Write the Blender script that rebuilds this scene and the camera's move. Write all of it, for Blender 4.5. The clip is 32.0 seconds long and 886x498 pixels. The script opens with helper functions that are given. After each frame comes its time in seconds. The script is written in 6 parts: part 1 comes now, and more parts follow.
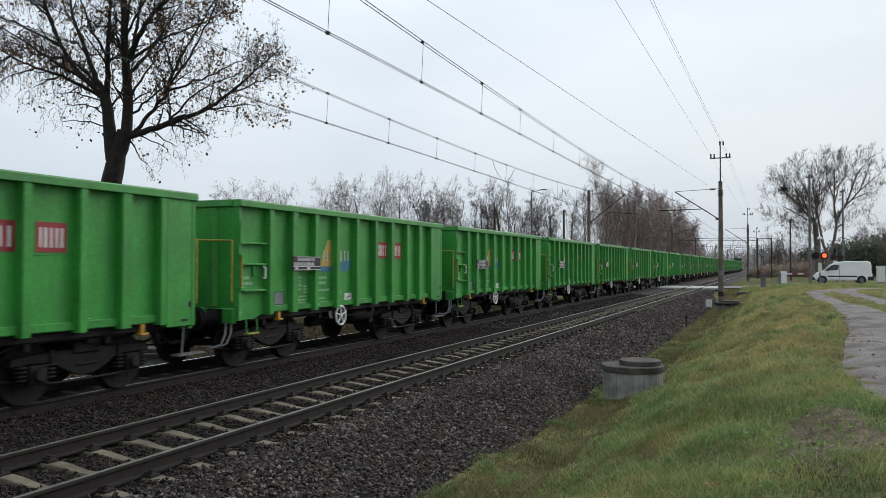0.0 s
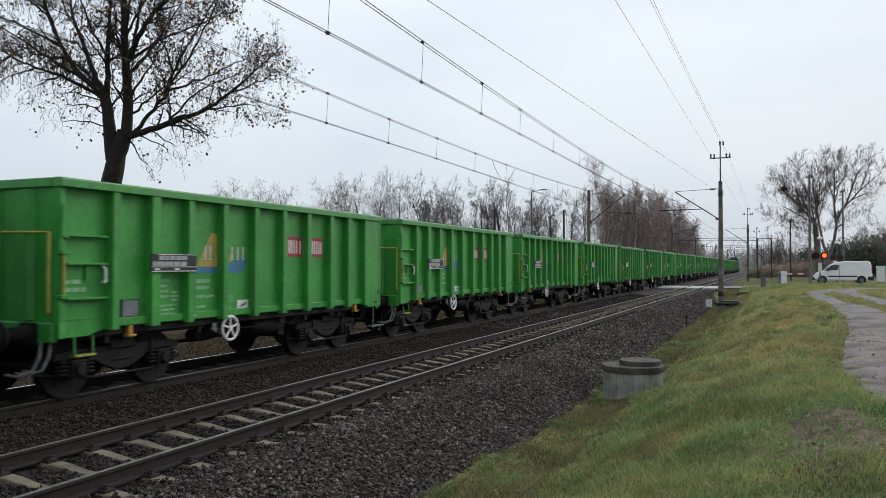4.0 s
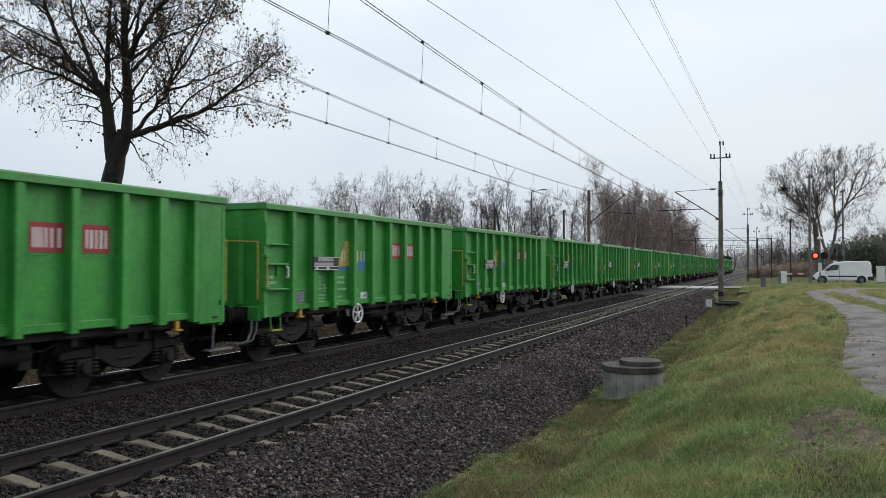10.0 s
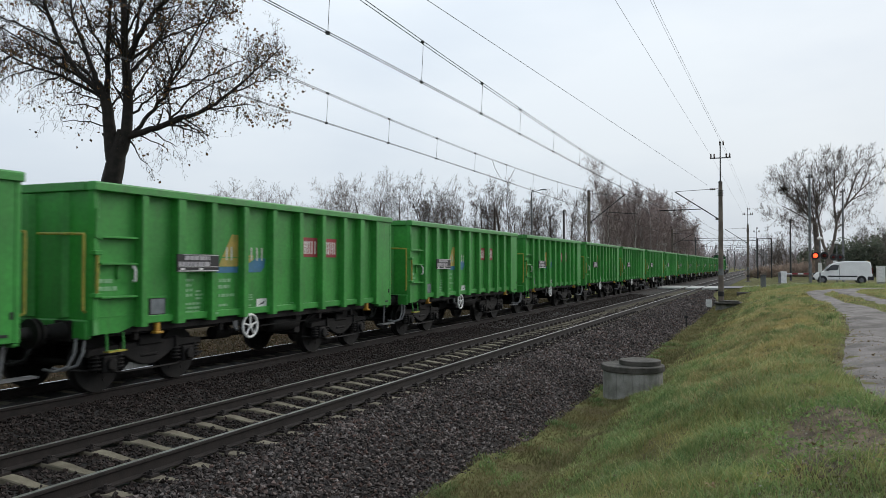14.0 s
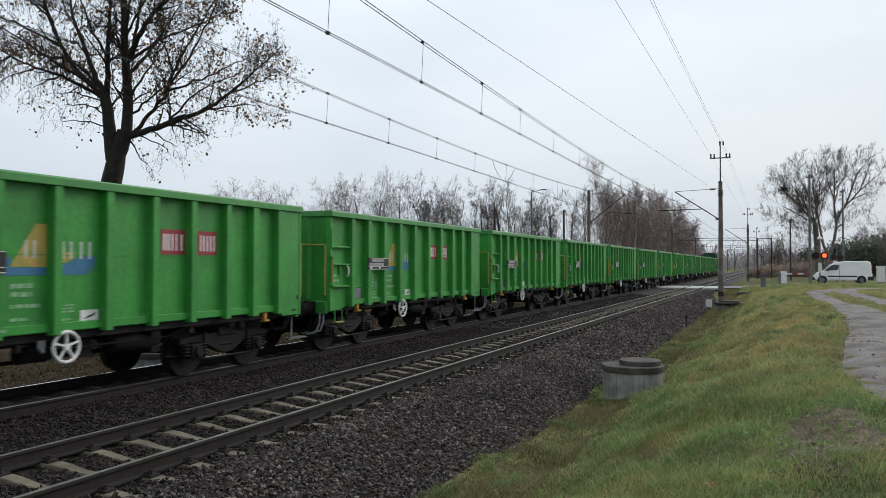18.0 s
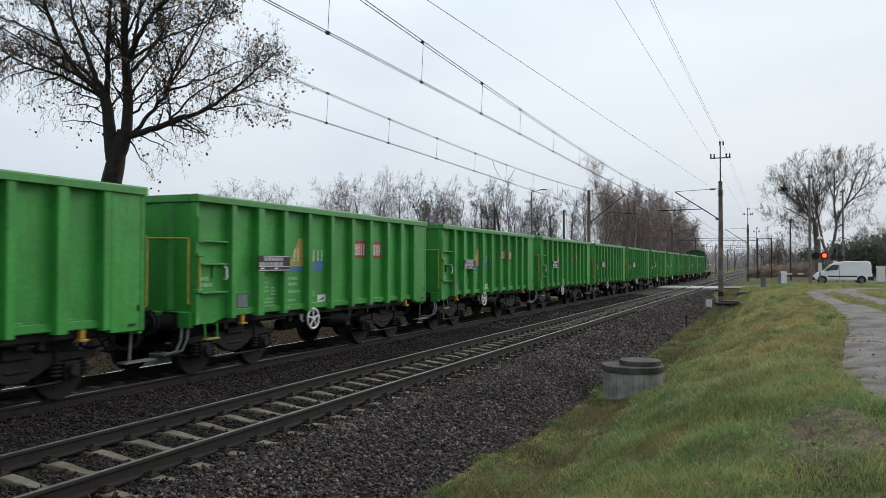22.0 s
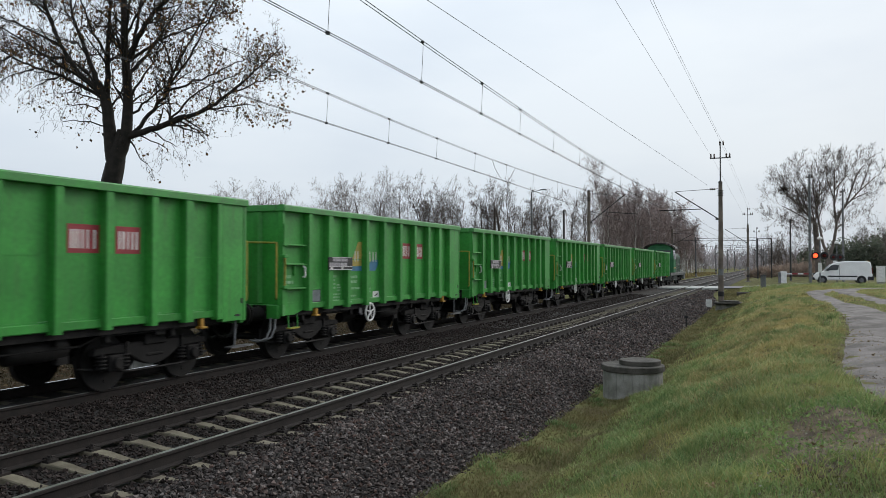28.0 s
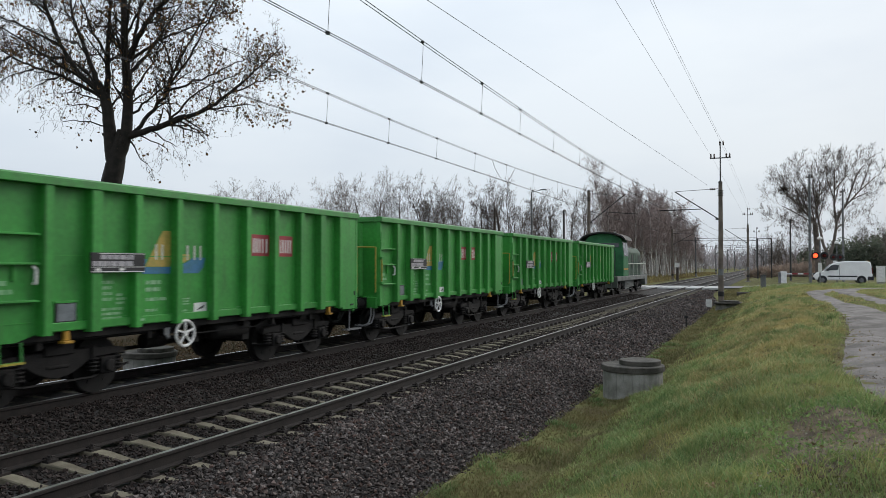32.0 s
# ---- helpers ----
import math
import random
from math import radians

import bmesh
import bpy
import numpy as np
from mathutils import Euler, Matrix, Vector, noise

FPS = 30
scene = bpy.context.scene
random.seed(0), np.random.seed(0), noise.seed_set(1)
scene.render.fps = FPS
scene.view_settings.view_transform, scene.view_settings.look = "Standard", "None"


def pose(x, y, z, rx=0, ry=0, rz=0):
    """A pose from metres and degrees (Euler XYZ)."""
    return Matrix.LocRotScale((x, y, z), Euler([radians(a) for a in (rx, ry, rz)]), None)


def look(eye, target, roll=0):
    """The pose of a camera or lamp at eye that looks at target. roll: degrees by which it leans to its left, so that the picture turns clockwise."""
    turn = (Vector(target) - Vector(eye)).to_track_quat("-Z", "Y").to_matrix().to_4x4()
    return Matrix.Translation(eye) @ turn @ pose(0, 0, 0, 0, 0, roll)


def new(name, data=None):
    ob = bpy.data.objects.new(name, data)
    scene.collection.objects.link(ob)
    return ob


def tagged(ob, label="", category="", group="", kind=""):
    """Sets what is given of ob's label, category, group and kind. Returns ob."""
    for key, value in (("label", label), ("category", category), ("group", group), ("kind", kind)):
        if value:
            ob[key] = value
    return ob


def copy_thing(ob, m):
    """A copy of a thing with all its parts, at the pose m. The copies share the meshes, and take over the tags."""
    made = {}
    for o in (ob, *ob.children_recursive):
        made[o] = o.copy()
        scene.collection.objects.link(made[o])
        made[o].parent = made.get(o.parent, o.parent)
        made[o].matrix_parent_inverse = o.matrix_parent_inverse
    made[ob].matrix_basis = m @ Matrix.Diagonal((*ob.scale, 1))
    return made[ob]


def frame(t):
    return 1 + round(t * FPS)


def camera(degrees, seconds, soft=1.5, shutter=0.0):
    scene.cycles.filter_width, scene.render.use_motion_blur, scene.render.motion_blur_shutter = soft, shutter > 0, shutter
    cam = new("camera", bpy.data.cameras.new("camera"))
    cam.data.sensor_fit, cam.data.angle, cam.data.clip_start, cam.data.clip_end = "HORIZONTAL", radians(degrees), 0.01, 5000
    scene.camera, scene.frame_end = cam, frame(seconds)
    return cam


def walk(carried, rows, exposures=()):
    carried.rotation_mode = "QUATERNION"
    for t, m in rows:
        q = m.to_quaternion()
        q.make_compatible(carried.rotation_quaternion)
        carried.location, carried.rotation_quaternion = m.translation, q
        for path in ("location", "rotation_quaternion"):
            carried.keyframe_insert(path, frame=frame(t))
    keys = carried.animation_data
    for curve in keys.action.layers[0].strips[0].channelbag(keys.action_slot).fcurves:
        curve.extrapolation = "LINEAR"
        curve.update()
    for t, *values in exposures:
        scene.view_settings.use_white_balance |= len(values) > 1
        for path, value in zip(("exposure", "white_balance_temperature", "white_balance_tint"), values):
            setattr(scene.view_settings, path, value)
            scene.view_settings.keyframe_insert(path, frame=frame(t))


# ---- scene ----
cam = camera(59.96, 32.0, soft=0.78, shutter=0.3)
EYE = (0.0, 0.0, 2.076)
AIM = (-39.546, 91.825, 2.076 + 2.069)
walk(cam, [(0.0, look(EYE, AIM, 0.079)), (32.0, look(EYE, AIM, 0.079))], exposures=[(0.0, 0.0), (32.0, 0.0)])

# ---- light: an overcast November sky ----
world = bpy.data.worlds.new("overcast_sky")
scene.world = world
world.use_nodes = True
wn, wl = world.node_tree.nodes, world.node_tree.links
wn.clear()
sky = wn.new("ShaderNodeTexSky")
sky.sky_type, sky.sun_disc = "NISHITA", False
sky.sun_elevation, sky.sun_rotation = radians(31), radians(29)
sky.dust_density = 4.0
sky_dim = wn.new("ShaderNodeVectorMath")
sky_dim.operation = "SCALE"
sky_dim.inputs["Scale"].default_value = 0.06
wl.new(sky.outputs["Color"], sky_dim.inputs[0])
wco = wn.new("ShaderNodeTexCoord")
wmap = wn.new("ShaderNodeMapping")
wmap.inputs["Scale"].default_value = (1.0, 1.0, 3.2)
wl.new(wco.outputs["Generated"], wmap.inputs["Vector"])
cloud = wn.new("ShaderNodeTexNoise")
cloud.inputs["Scale"].default_value = 1.7
cloud.inputs["Detail"].default_value = 5.0
cloud.inputs["Roughness"].default_value = 0.5
wl.new(wmap.outputs["Vector"], cloud.inputs["Vector"])
cramp = wn.new("ShaderNodeValToRGB")
cramp.color_ramp.elements[0].position, cramp.color_ramp.elements[0].color = 0.30, (0.69, 0.785, 0.90, 1)
cramp.color_ramp.elements[1].position, cramp.color_ramp.elements[1].color = 0.66, (0.885, 0.96, 1.03, 1)
wl.new(cloud.outputs["Fac"], cramp.inputs["Fac"])
wmix = wn.new("ShaderNodeMix")
wmix.data_type = "RGBA"
wmix.inputs["Factor"].default_value = 0.88
wl.new(sky_dim.outputs["Vector"], wmix.inputs["A"])
wl.new(cramp.outputs["Color"], wmix.inputs["B"])
# an overcast sky is brighter overhead than near the horizon
wdot = wn.new("ShaderNodeVectorMath")
wdot.operation = "DOT_PRODUCT"
wdot.inputs[1].default_value = (-0.2, 0.25, 0.947)
wl.new(wco.outputs["Generated"], wdot.inputs[0])
wgrad = wn.new("ShaderNodeMapRange")
wgrad.inputs["From Min"].default_value, wgrad.inputs["From Max"].default_value = 0.25, 0.72
wgrad.inputs["To Min"].default_value, wgrad.inputs["To Max"].default_value = 0.83, 1.20
wl.new(wdot.outputs["Value"], wgrad.inputs["Value"])
wbg = wn.new("ShaderNodeBackground")
wl.new(wgrad.outputs["Result"], wbg.inputs["Strength"])
wout = wn.new("ShaderNodeOutputWorld")
wl.new(wmix.outputs["Result"], wbg.inputs["Color"])
wl.new(wbg.outputs["Background"], wout.inputs["Surface"])
sun = new("sun", bpy.data.lights.new("sun", "SUN"))
sun.data.energy, sun.data.angle, sun.data.color = 1.6, radians(35), (1.0, 0.96, 0.9)
sun.matrix_world = look((42, 75, 51), (0, 0, 0))


# ---- materials ----
def mat(name, col, col2=None, scale=6.0, rough=0.7, metal=0.0, bump=0.15, fine=40.0, vary=0.0, streak=None, spec=0.4, stretch=(1, 1, 1)):
    """A surface with broad stains and fine grain: col mottled with col2; vary shifts the value from object to object."""
    m = bpy.data.materials.new(name)
    m.use_nodes = True
    n, l = m.node_tree.nodes, m.node_tree.links
    b = n["Principled BSDF"]
    b.inputs["Roughness"].default_value, b.inputs["Metallic"].default_value = rough, metal
    b.inputs["Specular IOR Level"].default_value = spec
    co = n.new("ShaderNodeTexCoord")
    mp = n.new("ShaderNodeMapping")
    mp.inputs["Scale"].default_value = stretch
    l.new(co.outputs["Object"], mp.inputs["Vector"])
    info = n.new("ShaderNodeObjectInfo")
    off = n.new("ShaderNodeVectorMath")
    off.operation = "MULTIPLY_ADD"
    off.inputs[1].default_value = (1, 1, 1)
    l.new(mp.outputs["Vector"], off.inputs[0])
    rnd = n.new("ShaderNodeMath")
    rnd.operation = "MULTIPLY"
    rnd.inputs[1].default_value = 37.0
    l.new(info.outputs["Random"], rnd.inputs[0])
    l.new(rnd.outputs[0], off.inputs[2])
    big = n.new("ShaderNodeTexNoise")
    big.inputs["Scale"].default_value, big.inputs["Detail"].default_value = scale, 4.0
    l.new(off.outputs[0], big.inputs["Vector"])
    sml = n.new("ShaderNodeTexNoise")
    sml.inputs["Scale"].default_value, sml.inputs["Detail"].default_value = fine, 3.0
    l.new(off.outputs[0], sml.inputs["Vector"])
    ramp = n.new("ShaderNodeValToRGB")
    c2 = col2 or tuple(c * 0.75 for c in col)
    ramp.color_ramp.elements[0].position, ramp.color_ramp.elements[0].color = 0.36, (*c2, 1)
    ramp.color_ramp.elements[1].position, ramp.color_ramp.elements[1].color = 0.62, (*col, 1)
    l.new(big.outputs["Fac"], ramp.inputs["Fac"])
    last = ramp.outputs["Color"]
    if streak:
        mp2 = n.new("ShaderNodeMapping")
        mp2.inputs["Scale"].default_value = (9, 9, 0.5)
        l.new(co.outputs["Object"], mp2.inputs["Vector"])
        st = n.new("ShaderNodeTexNoise")
        st.inputs["Scale"].default_value, st.inputs["Detail"].default_value = 1.6, 5.0
        l.new(mp2.outputs["Vector"], st.inputs["Vector"])
        sr = n.new("ShaderNodeValToRGB")
        sr.color_ramp.elements[0].position, sr.color_ramp.elements[0].color = 0.52, (0, 0, 0, 1)
        sr.color_ramp.elements[1].position, sr.color_ramp.elements[1].color = 0.78, (0.6, 0.6, 0.6, 1)
        l.new(st.outputs["Fac"], sr.inputs["Fac"])
        mx = n.new("ShaderNodeMix")
        mx.data_type = "RGBA"
        l.new(sr.outputs["Color"], mx.inputs["Factor"])
        l.new(last, mx.inputs["A"])
        mx.inputs["B"].default_value = (*streak, 1)
        last = mx.outputs["Result"]
    hsv = n.new("ShaderNodeHueSaturation")
    l.new(last, hsv.inputs["Color"])
    val = n.new("ShaderNodeMapRange")
    val.inputs["From Min"].default_value, val.inputs["From Max"].default_value = 0.3, 0.7
    val.inputs["To Min"].default_value, val.inputs["To Max"].default_value = 0.86, 1.12
    l.new(sml.outputs["Fac"], val.inputs["Value"])
    if vary:
        vr = n.new("ShaderNodeMapRange")
        vr.inputs["To Min"].default_value, vr.inputs["To Max"].default_value = 1 - vary, 1 + vary
        l.new(info.outputs["Random"], vr.inputs["Value"])
        mu = n.new("ShaderNodeMath")
        mu.operation = "MULTIPLY"
        l.new(val.outputs[0], mu.inputs[0])
        l.new(vr.outputs[0], mu.inputs[1])
        l.new(mu.outputs[0], hsv.inputs["Value"])
    else:
        l.new(val.outputs[0], hsv.inputs["Value"])
    l.new(hsv.outputs["Color"], b.inputs["Base Color"])
    if bump:
        bp = n.new("ShaderNodeBump")
        bp.inputs["Strength"].default_value, bp.inputs["Distance"].default_value = bump, 0.02
        l.new(sml.outputs["Fac"], bp.inputs["Height"])
        l.new(bp.outputs["Normal"], b.inputs["Normal"])
    return m


def island_mat(name, cols, rough=0.8, spec=0.3, through_light=0.0, patch=None):
    """Loose pieces joined in one mesh: each takes its own colour from a ramp."""
    m = bpy.data.materials.new(name)
    m.use_nodes = True
    n, l = m.node_tree.nodes, m.node_tree.links
    b = n["Principled BSDF"]
    b.inputs["Roughness"].default_value = rough
    b.inputs["Specular IOR Level"].default_value = spec
    g = n.new("ShaderNodeNewGeometry")
    r = n.new("ShaderNodeValToRGB")
    r.color_ramp.interpolation = "LINEAR"
    els = r.color_ramp.elements
    while len(els) < len(cols):
        els.new(0.5)
    for i, c in enumerate(cols):
        els[i].position, els[i].color = i / (len(cols) - 1), (*c, 1)
    l.new(g.outputs["Random Per Island"], r.inputs["Fac"])
    co = n.new("ShaderNodeTexCoord")
    ns = n.new("ShaderNodeTexNoise")
    ns.inputs["Scale"].default_value, ns.inputs["Detail"].default_value = 0.7, 4.0
    l.new(co.outputs["Object"], ns.inputs["Vector"])
    h = n.new("ShaderNodeHueSaturation")
    v = n.new("ShaderNodeMapRange")
    v.inputs["From Min"].default_value, v.inputs["From Max"].default_value = 0.3, 0.7
    v.inputs["To Min"].default_value, v.inputs["To Max"].default_value = 0.7, 1.25
    l.new(ns.outputs["Fac"], v.inputs["Value"])
    l.new(v.outputs[0], h.inputs["Value"])
    if patch:
        n2 = n.new("ShaderNodeTexNoise")
        n2.inputs["Scale"].default_value, n2.inputs["Detail"].default_value = 0.55, 5.0
        off = n.new("ShaderNodeVectorMath")
        off.inputs[1].default_value = (13.0, 7.0, 0.0)
        l.new(co.outputs["Object"], off.inputs[0])
        l.new(off.outputs[0], n2.inputs["Vector"])
        pr = n.new("ShaderNodeValToRGB")
        pr.color_ramp.elements[0].position, pr.color_ramp.elements[0].color = 0.45, (0, 0, 0, 1)
        pr.color_ramp.elements[1].position, pr.color_ramp.elements[1].color = 0.64, (0.75, 0.75, 0.75, 1)
        l.new(n2.outputs["Fac"], pr.inputs["Fac"])
        mp = n.new("ShaderNodeMix")
        mp.data_type = "RGBA"
        l.new(pr.outputs["Color"], mp.inputs["Factor"])
        l.new(r.outputs["Color"], mp.inputs["A"])
        mp.inputs["B"].default_value = (*patch, 1)
        l.new(mp.outputs["Result"], h.inputs["Color"])
    else:
        l.new(r.outputs["Color"], h.inputs["Color"])
    l.new(h.outputs["Color"], b.inputs["Base Color"])
    if through_light:
        tr = n.new("ShaderNodeBsdfTranslucent")
        l.new(h.outputs["Color"], tr.inputs["Color"])
        mx = n.new("ShaderNodeMixShader")
        mx.inputs["Fac"].default_value = through_light
        out = n["Material Output"]
        l.new(b.outputs[0], mx.inputs[1])
        l.new(tr.outputs[0], mx.inputs[2])
        l.new(mx.outputs[0], out.inputs["Surface"])
    return m


GREEN = mat("wagon_green_paint", (0.045, 0.295, 0.048), (0.036, 0.23, 0.04), 1.1, 0.42, 0, 0.06, 14, 0.07, streak=(0.055, 0.15, 0.045))
GREEN_RIM = mat("rim_green_paint", (0.05, 0.275, 0.053), (0.055, 0.21, 0.055), 4, 0.45, 0, 0.08, 25, 0.05)
DARKIRON = mat("grimy_iron", (0.0155, 0.014, 0.0135), (0.008, 0.0074, 0.0072), 5, 0.75, 0.2, 0.3, 50, 0.15, spec=0.3)
WHEELIRON = mat("wheel_steel", (0.011, 0.0095, 0.009), (0.006, 0.0055, 0.005), 8, 0.7, 0.2, 0.2, 40)
YELLOW = mat("yellow_paint", (0.5, 0.28, 0.035), (0.36, 0.19, 0.03), 9, 0.5, 0, 0.1, 60)
YELLOW_DULL = mat("dull_yellow_paint", (0.38, 0.33, 0.05), (0.28, 0.235, 0.035), 9, 0.5, 0, 0.1, 60)
WHITE = mat("white_paint", (0.74, 0.74, 0.72), (0.62, 0.62, 0.6), 6, 0.5, 0, 0.05, 60)
PALE = mat("faded_white_lettering", (0.27, 0.46, 0.28), (0.15, 0.36, 0.16), 14, 0.6, 0, 0.0, 90)
PALE_GREEN = mat("worn_pale_green", (0.10, 0.33, 0.10), (0.05, 0.26, 0.05), 9, 0.6, 0, 0.0, 60)
RED = mat("red_paint", (0.33, 0.035, 0.045), (0.25, 0.03, 0.038), 5, 0.5, 0, 0.03, 60)
BLACKPAINT = mat("black_paint", (0.02, 0.02, 0.022), (0.012, 0.012, 0.014), 5, 0.5, 0, 0.05, 60)
GREYPLATE = mat("grey_plate", (0.2, 0.22, 0.24), (0.13, 0.15, 0.16), 6, 0.45, 0.3, 0.05, 60)
LOGO_YELLOW = mat("logo_ochre", (0.46, 0.32, 0.075), (0.30, 0.27, 0.06), 6, 0.5, 0, 0.03, 60)
LOGO_BLUE = mat("logo_blue", (0.045, 0.17, 0.33), (0.04, 0.15, 0.22), 6, 0.5, 0, 0.03, 60)
FADED = mat("faded_white_strokes", (0.55, 0.57, 0.5), (0.42, 0.44, 0.38), 9, 0.6, 0, 0, 60)
RAIL = mat("rusty_rail", (0.021, 0.0155, 0.0135), (0.012, 0.0092, 0.0082), 7, 0.8, 0.1, 0.25, 60)
# paler copy of RAILTOP: the sky's gleam on one rail is put into the colour
RAILGLEAM = mat("sky_gleam_rail_head", (0.62, 0.61, 0.6), (0.5, 0.48, 0.46), 3, 0.22, 0.9, 0.02, 60)
RAILTOP = mat("polished_rail_head", (0.40, 0.385, 0.375), (0.3, 0.28, 0.27), 3, 0.42, 0.9, 0.04, 60)
CONCRETE = mat("sleeper_concrete", (0.165, 0.146, 0.104), (0.1, 0.085, 0.06), 5, 0.85, 0, 0.3, 60, 0.14)
OLDCONC = mat("weathered_concrete", (0.30, 0.29, 0.265), (0.13, 0.127, 0.115), 4, 0.85, 0, 0.4, 50, 0.1)
BALLAST = mat("ballast", (0.025, 0.021, 0.019), (0.011, 0.0095, 0.009), 2.2, 0.9, 0, 1.0, 22)
STONES_DARK = island_mat("grimy_ballast_stones", [(0.009, 0.0072, 0.0068), (0.028, 0.0185, 0.0155), (0.015, 0.011, 0.0098), (0.05, 0.039, 0.035), (0.024, 0.0135, 0.0105)], 0.85)
STONES = island_mat("ballast_stones", [(0.02, 0.017, 0.0165), (0.085, 0.068, 0.061), (0.03, 0.025, 0.023), (0.19, 0.165, 0.155), (0.085, 0.05, 0.04), (0.026, 0.023, 0.023), (0.06, 0.05, 0.046)], 0.85)
ASPHALT = mat("worn_asphalt", (0.235, 0.225, 0.235), (0.16, 0.15, 0.15), 1.3, 0.85, 0, 0.4, 45)
BARK = mat("bark", (0.026, 0.021, 0.017), (0.013, 0.011, 0.009), 5, 0.9, 0, 0.6, 30, 0.2)
TWIG = mat("fine_twigs", (0.155, 0.128, 0.115), (0.105, 0.086, 0.077), 2, 0.9, 0, 0.2, 30, 0.25)
TWIG_DARK = mat("dark_twigs", (0.09, 0.07, 0.06), (0.06, 0.047, 0.04), 2, 0.9, 0, 0.2, 30, 0.2)
BIRCH = mat("birch_bark", (0.72, 0.7, 0.67), (0.3, 0.27, 0.25), 3.5, 0.8, 0, 0.3, 14, 0.15, stretch=(1, 1, 2.5))
POLE = mat("mast_concrete", (0.17, 0.14, 0.115), (0.11, 0.09, 0.075), 2, 0.85, 0, 0.2, 40, 0.1)
WIRE = mat("wire_copper", (0.045, 0.045, 0.048), (0.03, 0.03, 0.032), 3, 0.85, 0.0, 0, 60)
GALV = mat("galvanised_steel", (0.19, 0.195, 0.2), (0.12, 0.12, 0.125), 4, 0.55, 0.4, 0.1, 50)


# ---- mesh building ----
class Geo:
    """Collects vertices and faces for one mesh."""

    def __init__(self):
        self.v, self.f = [], []

    def box(self, x0, y0, z0, x1, y1, z1):
        o = len(self.v)
        self.v += [(x, y, z) for x in (x0, x1) for y in (y0, y1) for z in (z0, z1)]
        self.f += [tuple(o + i for i in q) for q in ((0, 1, 3, 2), (4, 6, 7, 5), (0, 4, 5, 1), (2, 3, 7, 6), (0, 2, 6, 4), (1, 5, 7, 3))]
        return self

    def prism(self, poly, axis, a, b):
        """A polygon in the plane across an axis, drawn out from a to b."""
        o, k = len(self.v), len(poly)
        for d in (a, b):
            for s, t in poly:
                self.v.append({"x": (d, s, t), "y": (s, d, t), "z": (s, t, d)}[axis])
        self.f.append(tuple(o + i for i in range(k))[::-1])
        self.f.append(tuple(o + k + i for i in range(k)))
        self.f += [(o + i, o + (i + 1) % k, o + k + (i + 1) % k, o + k + i) for i in range(k)]
        return self

    def rod(self, p, q, r, r2=None, n=8, caps=True):
        p, q = Vector(p), Vector(q)
        w = (q - p).normalized()
        u = w.orthogonal().normalized()
        t = w.cross(u)
        o = len(self.v)
        for c, rr in ((p, r), (q, r if r2 is None else r2)):
            for i in range(n):
                a = 2 * math.pi * i / n
                self.v.append(tuple(c + (u * math.cos(a) + t * math.sin(a)) * rr))
        self.f += [(o + i, o + (i + 1) % n, o + n + (i + 1) % n, o + n + i) for i in range(n)]
        if caps:
            self.f += [tuple(o + i for i in range(n))[::-1], tuple(o + n + i for i in range(n))]
        return self

    def pipe(self, pts, r, n=6):
        for a, b in zip(pts, pts[1:]):
            self.rod(a, b, r, None, n)
        return self

    def lathe(self, prof, centre, axis="x", n=24):
        """A profile of (along, radius) turned about an axis through the centre."""
        o = len(self.v)
        for d, r in prof:
            for i in range(n):
                a = 2 * math.pi * i / n
                c, s = r * math.cos(a), r * math.sin(a)
                e = {"x": (d, c, s), "y": (c, d, s), "z": (c, s, d)}[axis]
                self.v.append(tuple(e[j] + centre[j] for j in range(3)))
        for k in range(len(prof) - 1):
            self.f += [(o + k * n + i, o + k * n + (i + 1) % n, o + (k + 1) * n + (i + 1) % n, o + (k + 1) * n + i) for i in range(n)]
        self.f += [tuple(o + i for i in range(n))[::-1], tuple(o + (len(prof) - 1) * n + i for i in range(n))]
        return self

    def torus(self, centre, big, small, axis="x", n=20, k=6):
        o = len(self.v)
        for i in range(n):
            a = 2 * math.pi * i / n
            for j in range(k):
                b = 2 * math.pi * j / k
                r, h = big + small * math.cos(b), small * math.sin(b)
                e = {"x": (h, r * math.cos(a), r * math.sin(a)), "y": (r * math.cos(a), h, r * math.sin(a)), "z": (r * math.cos(a), r * math.sin(a), h)}[axis]
                self.v.append(tuple(e[m] + centre[m] for m in range(3)))
        self.f += [(o + i * k + j, o + ((i + 1) % n) * k + j, o + ((i + 1) % n) * k + (j + 1) % k, o + i * k + (j + 1) % k) for i in range(n) for j in range(k)]
        return self

    def mesh(self, name, material, bevel=0.0, smooth=False):
        me = bpy.data.meshes.new(name)
        me.from_pydata(self.v, [], self.f)
        bm = bmesh.new()
        bm.from_mesh(me)
        bmesh.ops.recalc_face_normals(bm, faces=bm.faces)
        if bevel:
            bmesh.ops.bevel(bm, geom=[e for e in bm.edges if len(e.link_faces) == 2 and e.calc_face_angle(0) > 0.5], offset=bevel, segments=1, affect="EDGES", clamp_overlap=True)
        if smooth:
            for f in bm.faces:
                f.smooth = True
            for e in bm.edges:
                if len(e.link_faces) == 2 and e.calc_face_angle(0) > 0.7:
                    e.smooth = False
        bm.to_mesh(me)
        bm.free()
        me.materials.append(material)
        return me


def part(name, geo, material, parent, label="", bevel=0.0, smooth=False):
    """One mesh object under a thing or a part."""
    ob = new(name, geo if isinstance(geo, bpy.types.Mesh) else geo.mesh(name, material, bevel, smooth))
    ob.parent = parent
    return tagged(ob, label)


